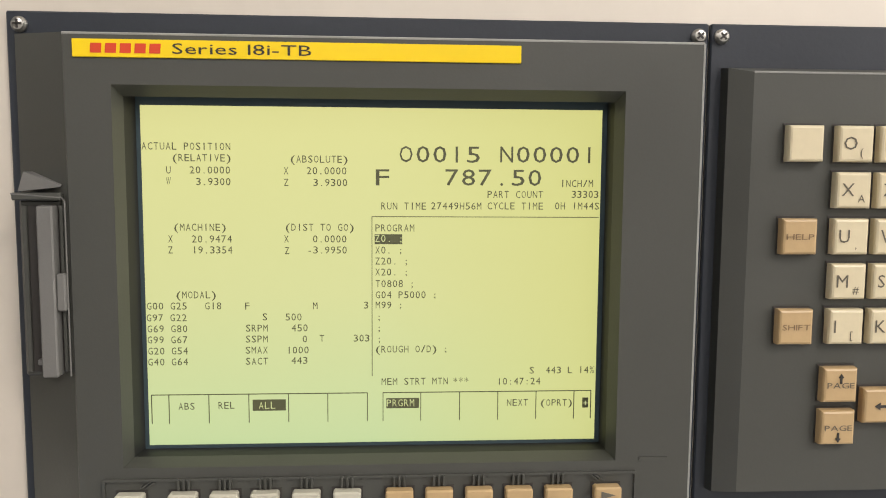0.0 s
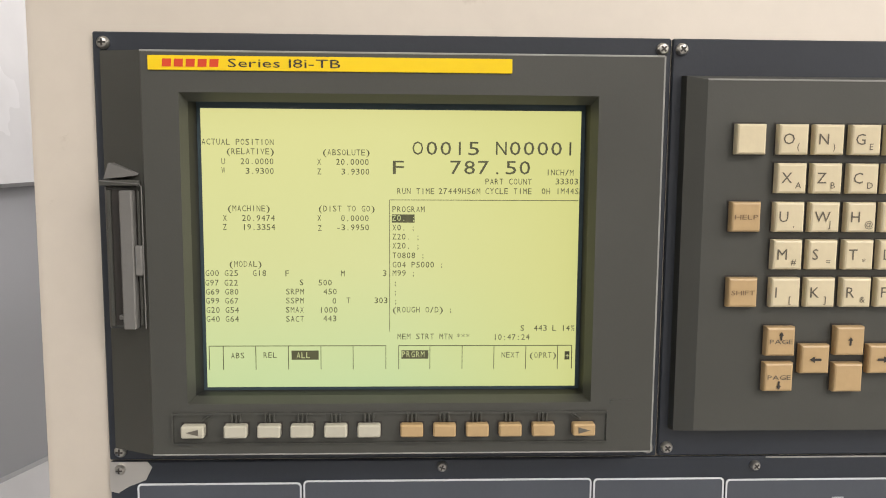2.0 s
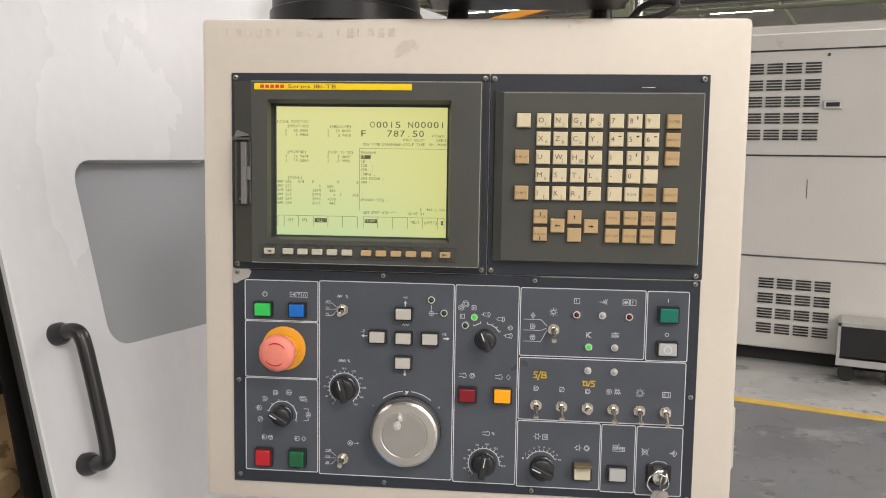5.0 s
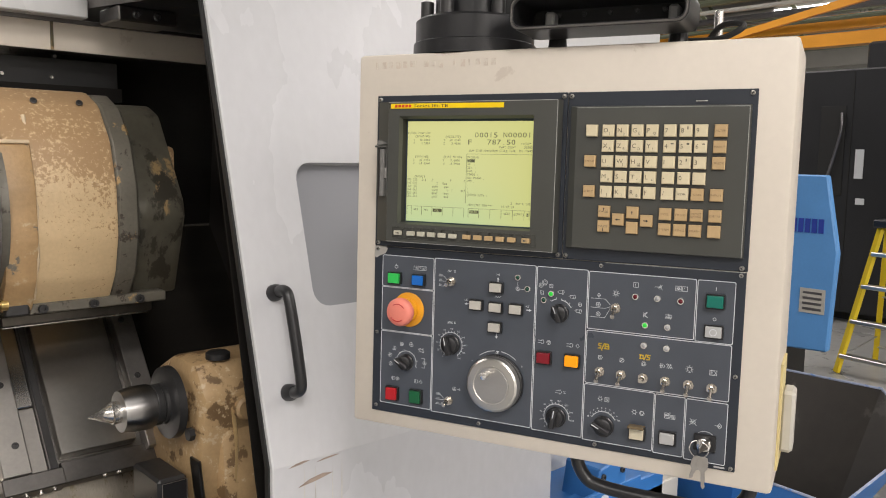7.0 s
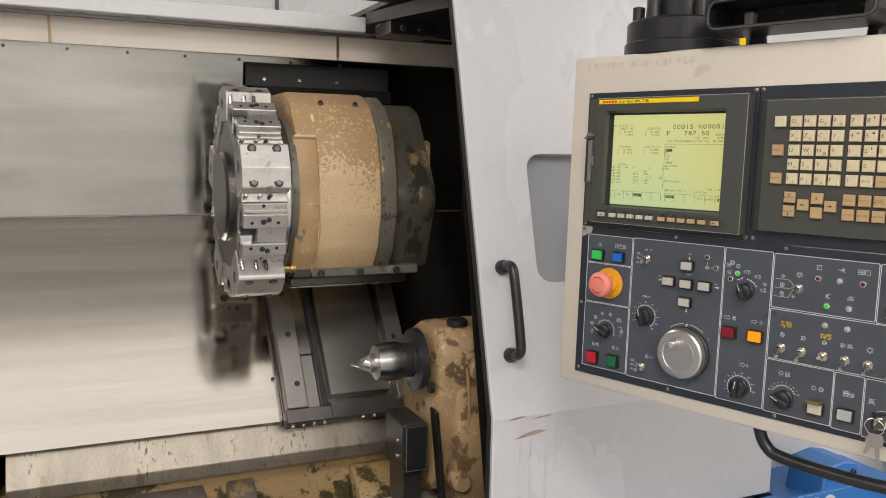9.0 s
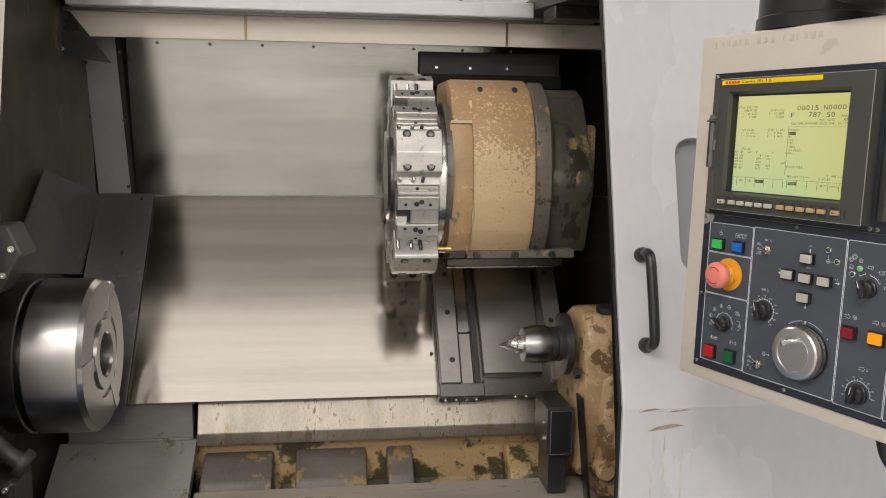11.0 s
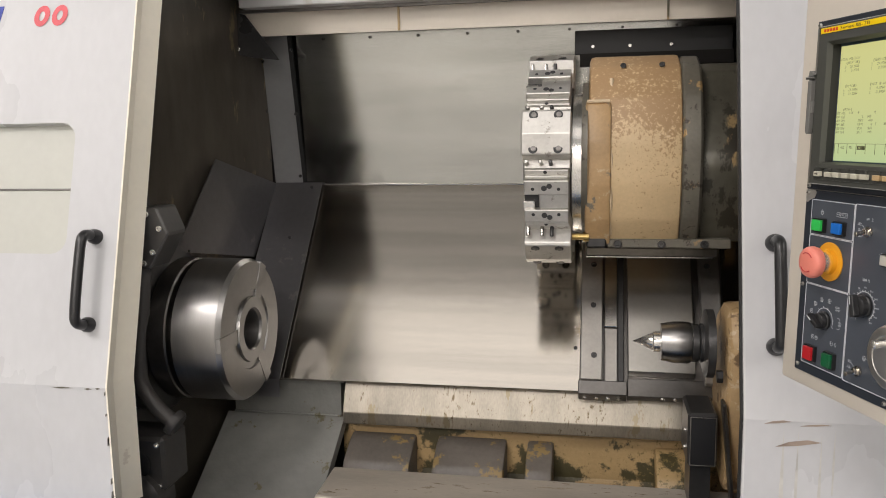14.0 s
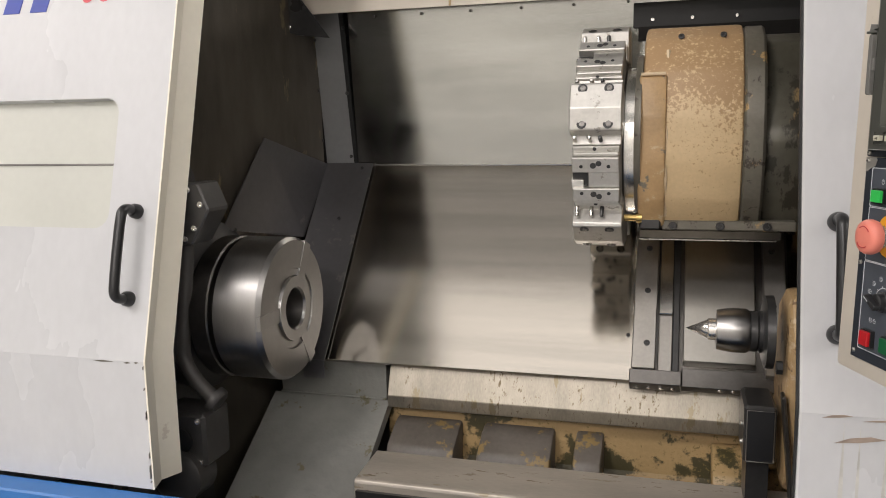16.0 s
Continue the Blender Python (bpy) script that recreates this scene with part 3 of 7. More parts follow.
part("corner_strip", quad_plate((-1.292, 1.238, 1.362), (-1.2, 1.238, 1.362), (-1.215, 1.188, 1.815), (-1.30, 1.188, 1.815), 0.003), paint("pale_grey_sheet", (0.34, 0.345, 0.35), 0.36, 0.6, vary=0.08), cham, "pale grey corner sheet")
part("corner_seal", quad_plate((-1.2, 1.236, 1.362), (-1.187, 1.234, 1.362), (-1.2, 1.184, 1.815), (-1.215, 1.186, 1.815), 0.003), RUBBER, cham, "black seam seal")
wall_yz = ((0.385, 0.36), (1.24, 0.36), (1.21, 2.05), (0.70, 2.05), (0.385, 1.0))
wm_ = bmesh.new()
wall_f, wall_b = ([wm_.verts.new((-1.292 - (1.24 - y) * 0.19 - k, y, z)) for y, z in wall_yz] for k in (0, 0.006))
wm_.faces.new(wall_f)
wm_.faces.new(wall_b[::-1])
for i in range(5):
    wm_.faces.new((wall_f[i], wall_b[i], wall_b[(i + 1) % 5], wall_f[(i + 1) % 5]))
bmesh.ops.recalc_face_normals(wm_, faces=wm_.faces[:])
part("side_wall", wm_, OILWALL, cham, "dark oil-stained side wall")
part("slope_deflector", quad_plate(on_slope(-1.30, 0.66, 0.012), on_slope(-1.139, 0.645, 0.012), on_slope(-1.134, 0.0, 0.012), on_slope(-1.287, 0.0, 0.012), 0.003), SHEETGREY, cham, "dull grey deflector sheet on the slope")
part("deflector_lip", quad_plate(on_slope(-1.20, 0.645, 0.012), on_slope(-1.139, 0.645, 0.012), on_slope(-1.139, 0.645, 0.012) - Vector((0, 0.0, 0.05)), on_slope(-1.20, 0.645, 0.012) - Vector((0, 0, 0.05)), 0.003), SHEETGREY, cham)
part("chuck_guard_plate", quad_plate((-1.288, 1.225, 1.367), (-1.30, 1.064, 1.159), (-1.36, 0.72, 1.225), (-1.33, 0.91, 1.455), 0.003), SHEETGREY, cham, "dull grey guard plate beside the chuck")
part("backing_sheet", B((-1.6, 0.4, 1.27, 1.275, 0.2, 1.87)), BLACKSTEEL, cham)
# end wall takes the shade colour, not its own paint
part("right_wall", prism([(0.32, 0.35), (0.32, 0.74), (0.585, 1.955), (1.24, 1.955), (1.24, 0.35)], 0.34, 0.35, "yz"), INSIDE, cham, "chamber end wall, coloured as dark as its shade")
part("top_rail_face", B((-1.40, 0.34, 1.105, 1.115, 1.803, 1.868)), CREAM, cham, "stained cream rail under the ledge")
part("top_rail_shadow_gap", B((-1.40, 0.34, 1.09, 1.112, 1.868, 1.876)), DARKSTEEL, cham)
part("top_ledge", B((-1.30, -0.05, 1.045, 1.25, 1.876, 1.918), bevel=0.003), WHITE, cham, "pale grey ledge over the chamber")
for jx in (-0.847, -0.115):
    part("rail_joint", B((jx - 0.003, jx + 0.003, 1.100, 1.106, 1.803, 1.868)), CASTLOW, cham)
for sx in [-1.1 + i * 0.145 for i in range(8)]:
    cap_screw(cham, pose(sx, 1.183, 1.797), 0.004, 0.004, DARKSTEEL, "rail_screw")
for k in range(3):
    cap_screw(cham, Matrix.Translation((-1.203 + 0.0 * k, 1.19 + 0.016 * k, 1.77 - 0.19 * k)), 0.005, 0.005)
    cap_screw(cham, Matrix.Translation((-1.298, 1.195 + 0.012 * k, 1.74 - 0.15 * k)), 0.005, 0.005)
SN = SLOPE_N.to_track_quat("-Y", "Z").to_matrix().to_4x4()
for x, s in ((-1.165, 0.02), (-1.20, 0.2), (-1.20, 0.43)):
    cap_screw(cham, Matrix.Translation(on_slope(x, s, 0.012)) @ SN, 0.005, 0.004)
br = part("corner_bracket", prism([(-1.40, 1.775), (-1.40, 1.887), (-1.298, 1.862), (-1.198, 1.731), (-1.298, 1.744)], 1.08, 1.084, "xz"), BLACKSTEEL, cham, "dark folded corner bracket")
for q in ((-1.387, 1.822), (-1.360, 1.812), (-1.322, 1.766)):
    cap_screw(cham, pose(q[0], 1.08, q[1]), 0.006, 0.005, CHROME, "bracket_screw")
part("door_track", quad_plate((-0.05, 1.05, 1.90), (0.16, 0.5, 1.92), (0.16, 0.5, 1.965), (-0.05, 1.05, 1.93), 0.02), DARKSTEEL, cham, "dark door guide track")
part("door_track_arm", B((-0.02, 0.12, 0.94, 1.06, 1.865, 1.90), bevel=0.004), DARKSTEEL, cham)
for q in (0.02, 0.07):
    cap_screw(cham, pose(q, 0.94, 1.882), 0.009, 0.008)

part("right_roof", B((0.0, 0.75, 0.56, 1.61, 1.955, 1.97)), OILWALL, cham, "unseen dark sheet added to shade the chamber's right end over the chamber's end")
part("left_roof", B((-2.45, -1.18, 0.60, 1.61, 1.955, 1.97)), OILWALL, cham, "unseen dark sheet added to shade the chamber's right end over the headstock")
# added out of view, only to block light from the turret's rear
part("shade_flap", B((-0.10, 0.0, 0.50, 1.0, 1.955, 1.97)), OILWALL, cham, "unseen dark sheet added to shade the chamber's right end")
# lining is coloured black to stand for the shade behind the door
part("door_lining", quad_plate((-0.02, 0.295, 0.74), (0.74, 0.295, 0.74), (0.74, 0.56, 1.95), (-0.02, 0.56, 1.95), 0.004), INSIDE, cham, "lining behind the door, coloured as dark as its shade")

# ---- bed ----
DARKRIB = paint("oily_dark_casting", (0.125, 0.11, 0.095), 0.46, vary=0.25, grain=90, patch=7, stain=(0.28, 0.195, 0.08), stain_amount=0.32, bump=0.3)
bed = thing("lathe_bed", "cast lathe bed with ground steel ways and flaking tan paint", "machine bed")
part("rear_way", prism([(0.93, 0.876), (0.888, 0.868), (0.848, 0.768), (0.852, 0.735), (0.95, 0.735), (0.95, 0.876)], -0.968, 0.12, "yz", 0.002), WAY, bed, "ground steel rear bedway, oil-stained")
part("bed_wall", prism([(0.91, 0.735), (0.90, 0.60), (0.84, 0.42), (0.98, 0.42), (0.98, 0.735)], -0.985, 0.2, "yz"), CASTLOW, bed, "mould-stained tan casting wall")
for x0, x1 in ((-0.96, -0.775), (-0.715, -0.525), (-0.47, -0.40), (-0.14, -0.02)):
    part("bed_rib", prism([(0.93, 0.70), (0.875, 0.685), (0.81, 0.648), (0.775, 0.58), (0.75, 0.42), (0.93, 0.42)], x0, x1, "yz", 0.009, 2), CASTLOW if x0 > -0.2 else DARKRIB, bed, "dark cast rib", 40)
part("front_way", prism([(0.735, 0.662), (0.585, 0.652), (0.580, 0.645), (0.580, 0.50), (0.735, 0.50)], -0.958, 0.12, "yz", 0.003), FRONTWAY, bed, "ground steel front bedway, scratched")
part("front_way_face", B((-0.95, 0.12, 0.568, 0.578, 0.42, 0.628)), BLACKSTEEL, bed)
for q in (-0.72, -0.68, -0.2):
    cap_screw(bed, pose(q, 0.568, 0.60), 0.008, 0.004)
part("painted_wall", B((-1.30, -0.985, 0.89, 0.93, 0.70, 0.90)), GREYPAINT, bed, "grey-green painted casting wall")
part("painted_apron", quad_plate((-1.32, 0.36, 0.40), (-0.975, 0.36, 0.40), (-0.975, 0.885, 0.742), (-1.32, 0.885, 0.742), 0.03), GREYPAINT, bed, "sloping grey painted apron")
part("apron_fold", tube([(-1.30, 0.884, 0.744), (-0.985, 0.884, 0.744)], 0.004, 6), GREYPAINT, bed)
part("trough_floor", B((-1.47, 0.34, 0.30, 1.0, 0.36, 0.40)), BLACKSTEEL, bed)

# ---- chuck and headstock ----
AX_Y, AX_Z = 0.667, 1.041
head = thing("headstock", "dark oily headstock front with pipe and cover boxes", "headstock")
part("nose_plate", lathe([(-1.50, 0.21), (-1.36, 0.21), (-1.355, 0.205), (-1.335, 0.16), (-1.31, 0.16)], "x", (0, AX_Y, AX_Z), 40), HEADGREY, head, "", 30)
part("lower_casting", prism([(0.40, 0.42), (0.40, 0.92), (0.56, 0.98), (0.86, 0.80), (0.88, 0.60), (0.86, 0.42)], -1.50, -1.40, "yz", 0.01), HEADGREY, head)
part("coolant_pipe", tube(curve_pts([(-1.31, 0.5, 1.28), (-1.318, 0.5, 1.22), (-1.332, 0.5, 1.10), (-1.345, 0.5, 1.0), (-1.348, 0.5, 0.94), (-1.31, 0.5, 0.885), (-1.268, 0.5, 0.852)], 3), 0.018, 14), PIPEGREY, head, "dark bent coolant pipe", 40)
part("pipe_collar", lathe([(0, 0.031), (0.014, 0.031), (0.02, 0.026)], "z", seg=20), HEADGREY, head, "", 40, Matrix.Translation((-1.272, 0.5, 0.856)) @ Matrix.Rotation(radians(125), 4, "Y"))
part("upper_block", prism([(-1.345, 1.225), (-1.275, 1.225), (-1.225, 1.305), (-1.25, 1.365), (-1.29, 1.365)], 0.455, 0.54, "xz", 0.004), HEADGREY, head, "dark bolted pipe block")
part("upper_boss", lathe([(-1.42, 0.05), (-1.36, 0.05), (-1.35, 0.04)], "x", (0, 0.56, 1.36), 24), HEADGREY, head, "", 40)
part("motor_box", B((-1.40, -1.27, 0.45, 0.56, 0.70, 0.83), bevel=0.008), HEADGREY, head)
part("motor_cap", lathe([(0.45, 0.032), (0.443, 0.032), (0.44, 0.026), (0.44, 0)], "y", (-1.335, 0, 0.765), 24), RUBBER, head, "", 40)
part("lower_boss", lathe([(0.50, 0.065), (0.43, 0.065), (0.42, 0.05), (0.42, 0)], "y", (-1.34, 0, 0.68), 28), HEADGREY, head, "", 40)
for q in ((-1.285, 0.453, 1.24), (-1.272, 0.453, 1.35), (-1.243, 0.453, 1.318), (-1.262, 0.453, 1.265), (-1.385, 0.45, 0.715), (-1.285, 0.45, 0.715), (-1.385, 0.45, 0.815), (-1.285, 0.45, 0.815)):
    cap_screw(head, Matrix.Translation(q), 0.007, 0.006, CHROME, "cover_screw")
chuck = thing("lathe_chuck", "large bare steel lathe chuck with no jaws, on the spindle", "chuck")
part("backplate", lathe([(-1.322, 0.170), (-1.318, 0.176), (-1.276, 0.176), (-1.273, 0.172), (-1.273, 0.14), (-1.25, 0.14)], "x", (0, AX_Y, AX_Z), 56), DARKSTEEL, chuck, "dark oily chuck backplate", 30)
cb = lathe([(-1.262, 0.166), (-1.257, 0.176), (-1.148, 0.176), (-1.137, 0.168), (-1.135, 0.10), (-1.139, 0.098), (-1.139, 0.082), (-1.132, 0.08), (-1.132, 0.054), (-1.138, 0.05), (-1.24, 0.046), (-1.24, 0)], "x", (0, AX_Y, AX_Z), 72)
CHUCKSTEEL = paint("turned_chuck_steel", (0.40, 0.39, 0.38), 0.34, 1.0, vary=0.1, grain=60, patch=4, stretch=(9, 1, 1), bump=0.01, gloss=0.05, brushed=0.5, turn=0.25)
chuck_body = part("chuck_body", cb, CHUCKSTEEL, chuck, "turned steel chuck body", 30)
for k in range(3):
    w = 90 + 120 * k
    sl = part("jaw_slot", B((-1.150, -1.1345, -0.017, 0.017, 0.062, 0.1735), bevel=0.0004), CHUCKSTEEL, chuck, "radial jaw slot", None, Matrix.Translation((0, AX_Y, AX_Z)) @ Matrix.Rotation(radians(w), 4, "X"))

# ---- turret ----
TY, TZ = 0.925, 1.432
tur = thing("tool_turret", "ten-station steel tool turret on a flaking tan casting", "tool turret")
TT = Matrix.Translation((0, TY, TZ))
part("turret_disc", lathe([(-0.472, 0.0), (-0.472, 0.105), (-0.465, 0.112), (-0.455, 0.112), (-0.452, 0.195), (-0.448, 0.206), (-0.362, 0.206), (-0.358, 0.195), (-0.358, 0.0)], "x", (0, 0, 0), 40), DARKSTEEL, tur, "dark turret disc", None, TT)
UPR = Matrix.Rotation(radians(-90), 4, "X")
for k in range(5):
    # a clamp block with two sloping faces, four cap screws in counterbores and stop pins above and below
    w = TT @ Matrix.Rotation(radians(71.5 + 72 * k), 4, "X") @ Matrix.Diagonal((1, 1.05, 1.03, 1))
    hd = part("tool_holder", prism([(-0.050, 0.18), (-0.050, 0.247), (-0.047, 0.250), (-0.006, 0.264), (0.047, 0.257), (0.052, 0.250), (0.052, 0.18)], -0.462, -0.352, "yz", 0.0015), TOOLSTEEL, tur, "satin steel clamp tool holder", None, w)
    for sx in (-0.436, -0.380):
        for sy, zz in ((0.037, 0.2583), (-0.037, 0.2535)):
            part("counterbore", lathe([(0, 0.0106), (0.0009, 0.0102), (0.0009, 0)], "z", (sx, sy, zz), 16), BLACK, hd)
            cap_screw(hd, Matrix.Translation((sx + 0.001, sy, zz + 0.0005)) @ UPR, 0.0060, 0.0026, DARKSTEEL, "clamp_screw")
    part("side_bore", lathe([(-0.463, 0.0), (-0.463, 0.013), (-0.4615, 0.013)], "x", (0, 0.006, 0.224), 20), BLACK, hd, "dark side bore")
    part("pin_seat", B((-0.458, -0.354, -0.070, 0.070, 0.18, 0.216), bevel=0.001), TOOLSTEEL, hd)
    for sx, mt in ((-0.452, STEEL), (-0.420, STEEL), (-0.397, BLACKSTEEL)):
        for sy in (-0.061, 0.062):
            part("stop_pin", lathe([(0.20, 0.0046), (0.238, 0.0046), (0.240, 0.003), (0.240, 0)], "z", (sx, sy, 0), 12), mt, hd, "", 40)
    # the bare station beside it, slotted, with a square pocket and an insert block
    w = TT @ Matrix.Rotation(radians(107.5 + 72 * k), 4, "X") @ Matrix.Diagonal((1, 1.0, 1.03, 1))
    hd = part("tool_station", B((-0.458, -0.356, -0.069, 0.069, 0.17, 0.222), (-0.458, -0.356, 0.016, 0.050, 0.2, 0.241), (-0.458, -0.356, -0.052, -0.022, 0.2, 0.241), (-0.424, -0.356, -0.022, 0.016, 0.2, 0.234), (-0.456, -0.358, -0.062, -0.052, 0.2, 0.230), (-0.456, -0.358, 0.050, 0.058, 0.2, 0.232), bevel=0.0018), TOOLSTEEL, tur, "slotted steel tool station", None, w)
    part("pocket", B((-0.4585, -0.425, -0.0219, 0.0159, 0.2, 0.2230)), BLACK, hd, "dark tool pocket")
    part("insert_block", B((-0.461, -0.434, -0.026, -0.004, 0.2, 0.233), bevel=0.001), CHROME, hd, "bright insert block")
    for sy in (0.034, -0.037):
        for sx, r, dy in ((-0.438, 0.0042, -0.004), (-0.379, 0.0042, -0.004), (-0.412, 0.0070, -0.002), (-0.400, 0.0066, 0.003)):
            part("socket", lathe([(0, r), (0.0008, r * 0.92), (0.0008, 0)], "z", (sx, sy + (dy if sy > 0 else -dy), 0.2408), 12), BLACK if r < 0.005 else BLACKSTEEL, hd)
    for sy in (-0.0655, 0.0635):
        part("socket", lathe([(0, 0.0045), (0.0006, 0.0042), (0.0006, 0)], "z", (-0.410, sy, 0.2218), 12), BLACK, hd)
part("hub_ring", lathe([(-0.358, 0.165), (-0.352, 0.175), (-0.33, 0.175), (-0.326, 0.165), (-0.316, 0.165)], "x", (0, 0, 0), 56), CHROME, tur, "polished steel hub ring", 30, TT)

def hull(f):
    """Side outline of the turret casting, drawn in by f."""
    return [(0.20, 0.265 - f), (-0.005, 0.265 - f), (-0.075 + f * 0.4, 0.235 - f), (-0.135 + f, 0.16), (-0.165 + f, 0.06), (-0.168 + f, -0.04), (-0.145 + f, -0.125), (-0.105 + f, -0.185 + f * 0.5), (0.02, -0.20 + f * 0.3), (0.20, -0.05)]


part("casting", prism(hull(0.0), -0.314, -0.10, "yz", 0.012, 2), CAST, tur, "flaking tan turret casting", 30, TT)
part("casting_front", prism([(0.0, 0.155), (-0.128, 0.155), (-0.146, 0.148), (-0.175, 0.06), (-0.178, -0.04), (-0.154, -0.125), (-0.116, -0.190), (0.0, -0.190)], -0.322, -0.262, "yz", 0.007, 2), BROWNCAST, tur, "peeling brown front boss", 30, TT)
part("boss_edge", tube([(-0.318, -0.1465, 0.152), (-0.266, -0.1465, 0.152)], 0.004, 6), FILLER, tur, "pale filler edge", 40, TT)
part("casting_band", prism(hull(0.005), -0.101, -0.055, "yz", 0.006), CASTGREY, tur, "bare grey band with tan flakes", 30, TT)
part("motor_cover", prism([(0.20, 0.245), (0.05, 0.245), (-0.005, 0.222), (-0.130, 0.030), (-0.136, -0.005), (-0.072, -0.19), (0.20, -0.06)], -0.056, 0.062, "yz", 0.01, 2), COVERGREY, tur, "dark worn motor cover", 30, TT)
part("cover_cap", B((0.06, 0.115, 0.03, 0.18, -0.02, 0.15), bevel=0.012, seg=2), CAST, tur, "tan end cap", 30, TT)
part("casting_seam", tube([(-0.262, -0.100, 0.205), (-0.262, -0.142, 0.12), (-0.262, -0.166, 0.02), (-0.262, -0.16, -0.08), (-0.262, -0.12, -0.165)], 0.0045, 6), FILLER, tur, "pale filler edge", 40, TT)
part("hub_casting", lathe([(-0.33, 0.0), (-0.33, 0.190), (-0.316, 0.192), (-0.316, 0.0)], "x", (0, 0, 0.012), 48), CASTGREY, tur, "", 30, TT)
for q in ((-0.235, 0.236), (-0.145, 0.236)):
    cap_screw(tur, TT @ Matrix.Translation((q[0], -0.078, q[1])) @ Matrix.Rotation(radians(-32), 4, "X"), 0.007, 0.003)
part("top_guard", B((-0.36, 0.06, 1.166, 1.178, 1.725, 1.79), bevel=0.002), RUBBER, tur, "black guard plate over the casting")
for q in (-0.31, -0.21, -0.1):
    cap_screw(tur, pose(q, 1.166, 1.745), 0.005, 0.004, STEEL, "guard_screw")
# skirt in the same shade colour, for the dark under the guard
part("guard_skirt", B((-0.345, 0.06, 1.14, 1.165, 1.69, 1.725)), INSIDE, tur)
part("coolant_nipple", lathe([(-0.352, 0.008), (-0.325, 0.008), (-0.325, 0.012), (-0.312, 0.012)], "x", (0, 0, 0), 12), paint("dull_brass", (0.5, 0.36, 0.14), 0.3, 1.0), tur, "brass coolant nipple", 40, Matrix.Translation((0, 0.80, 1.262)))
part("nipple_block", B((-0.318, -0.27, 0.80, 0.86, 1.235, 1.262), bevel=0.004), BLACKSTEEL, tur)

# ---- cross slide ----
sl = thing("cross_slide", "steel cross slide with way covers on the slanted bed", "machine slide")


GUIDESTEEL = paint("oiled_ground_steel", (0.42, 0.40, 0.37), 0.4, 1.0, vary=0.14, grain=120, patch=8, gloss=0.08)


def slope_box(name, x0, x1, s0, s1, o0, o1, material, label="", bevel=0.002):
    m = Matrix.Translation(on_slope(0, 0)) @ Matrix(((1, 0, 0, 0), (0, -0.613, -0.79, 0), (0, -0.79, 0.613, 0), (0, 0, 0, 1)))
    return part(name, B((x0, x1, s0, s1, o0, o1), bevel=bevel), material, sl, label, None, m)


slope_box("saddle_plate", -0.333, 0.03, 0.20, 0.655, 0.002, 0.02, DARKSTEEL)
slope_box("way_cover", -0.213, -0.05, 0.25, 0.60, 0.02, 0.052, COVERSHEET, "dull steel way cover")
slope_box("cover_end", -0.213, -0.05, 0.225, 0.25, 0.02, 0.06, STEEL)
slope_box("guide_bar", -0.331, -0.276, 0.235, 0.625, 0.02, 0.055, GUIDESTEEL, "bare steel guide bar")
slope_box("gib_channel", -0.272, -0.238, 0.22, 0.47, 0.02, 0.03, STEEL)
slope_box("gib_channel", -0.272, -0.238, 0.472, 0.62, 0.02, 0.028, GUIDESTEEL)
slope_box("gib_strip", -0.238, -0.222, 0.22, 0.625, 0.02, 0.045, BLACKSTEEL)
slope_box("guide_bar", -0.03, 0.02, 0.235, 0.625, 0.02, 0.055, GUIDESTEEL, "bare steel guide bar")
slope_box("end_block", -0.335, -0.215, 0.625, 0.662, 0.006, 0.05, DARKSTEEL)
slope_box("end_block", -0.215, 0.03, 0.61, 0.658, 0.006, 0.034, DARKSTEEL)
slope_box("top_carriage", -0.345, 0.05, 0.09, 0.185, 0.02, 0.12, DARKSTEEL, "dark bolted carriage under the turret")
slope_box("carriage_edge", -0.345, 0.05, 0.185, 0.20, 0.06, 0.115, CHROME)
slope_box("carriage_foot", -0.335, 0.05, 0.19, 0.232, 0.02, 0.06, STEEL)
OILBAR = paint("oily_black_bar", (0.09, 0.08, 0.066), 0.3, 0.9, vary=0.3, patch=8)
part("casting_ledge", B((-0.268, 0.02, 0.812, 0.90, 1.233, 1.256), bevel=0.003), CASTGREY, sl, "oil-stained bolted ledge")
part("ledge_strip", B((-0.318, -0.01, 0.822, 0.90, 1.212, 1.232), bevel=0.0015), OILBAR, sl, "oil-stained ground strip")
part("strip_edge", B((-0.318, -0.02, 0.820, 0.86, 1.2085, 1.2115), bevel=0.0008), STEEL, sl, "bright ground edge")
for x in (-0.243, -0.141, -0.042):
    cap_screw(sl, pose(x, 0.812, 1.244), 0.0098, 0.009, BLACKSTEEL, "ledge_screw")
M0 = Matrix.Translation(on_slope(0, 0)) @ Matrix(((1, 0, 0, 0), (0, -0.613, -0.79, 0), (0, -0.79, 0.613, 0), (0, 0, 0, 1)))
for x in (-0.243, -0.165, -0.075):
    cap_screw(sl, M0 @ Matrix.Translation((x, 0.14, 0.12)) @ Matrix.Rotation(radians(-90), 4, "X"), 0.013, 0.014, BLACKSTEEL, "large_cap_screw")
for x, s in ((-0.30, 0.30), (-0.30, 0.42), (-0.297, 0.56), (-0.305, 0.24), (-0.01, 0.3), (-0.01, 0.45)):
    cap_screw(sl, M0 @ Matrix.Translation((x, s, 0.0545)) @ Matrix.Rotation(radians(-90), 4, "X"), 0.0075, 0.003)
for x in (-0.318, -0.29, -0.262, -0.235, -0.13, -0.10):
    cap_screw(sl, M0 @ Matrix.Translation((x, 0.662 if x < -0.22 else 0.658, 0.028)) @ Matrix.Rotation(radians(180), 4, "Z"), 0.006, 0.004, CHROME, "end_screw")
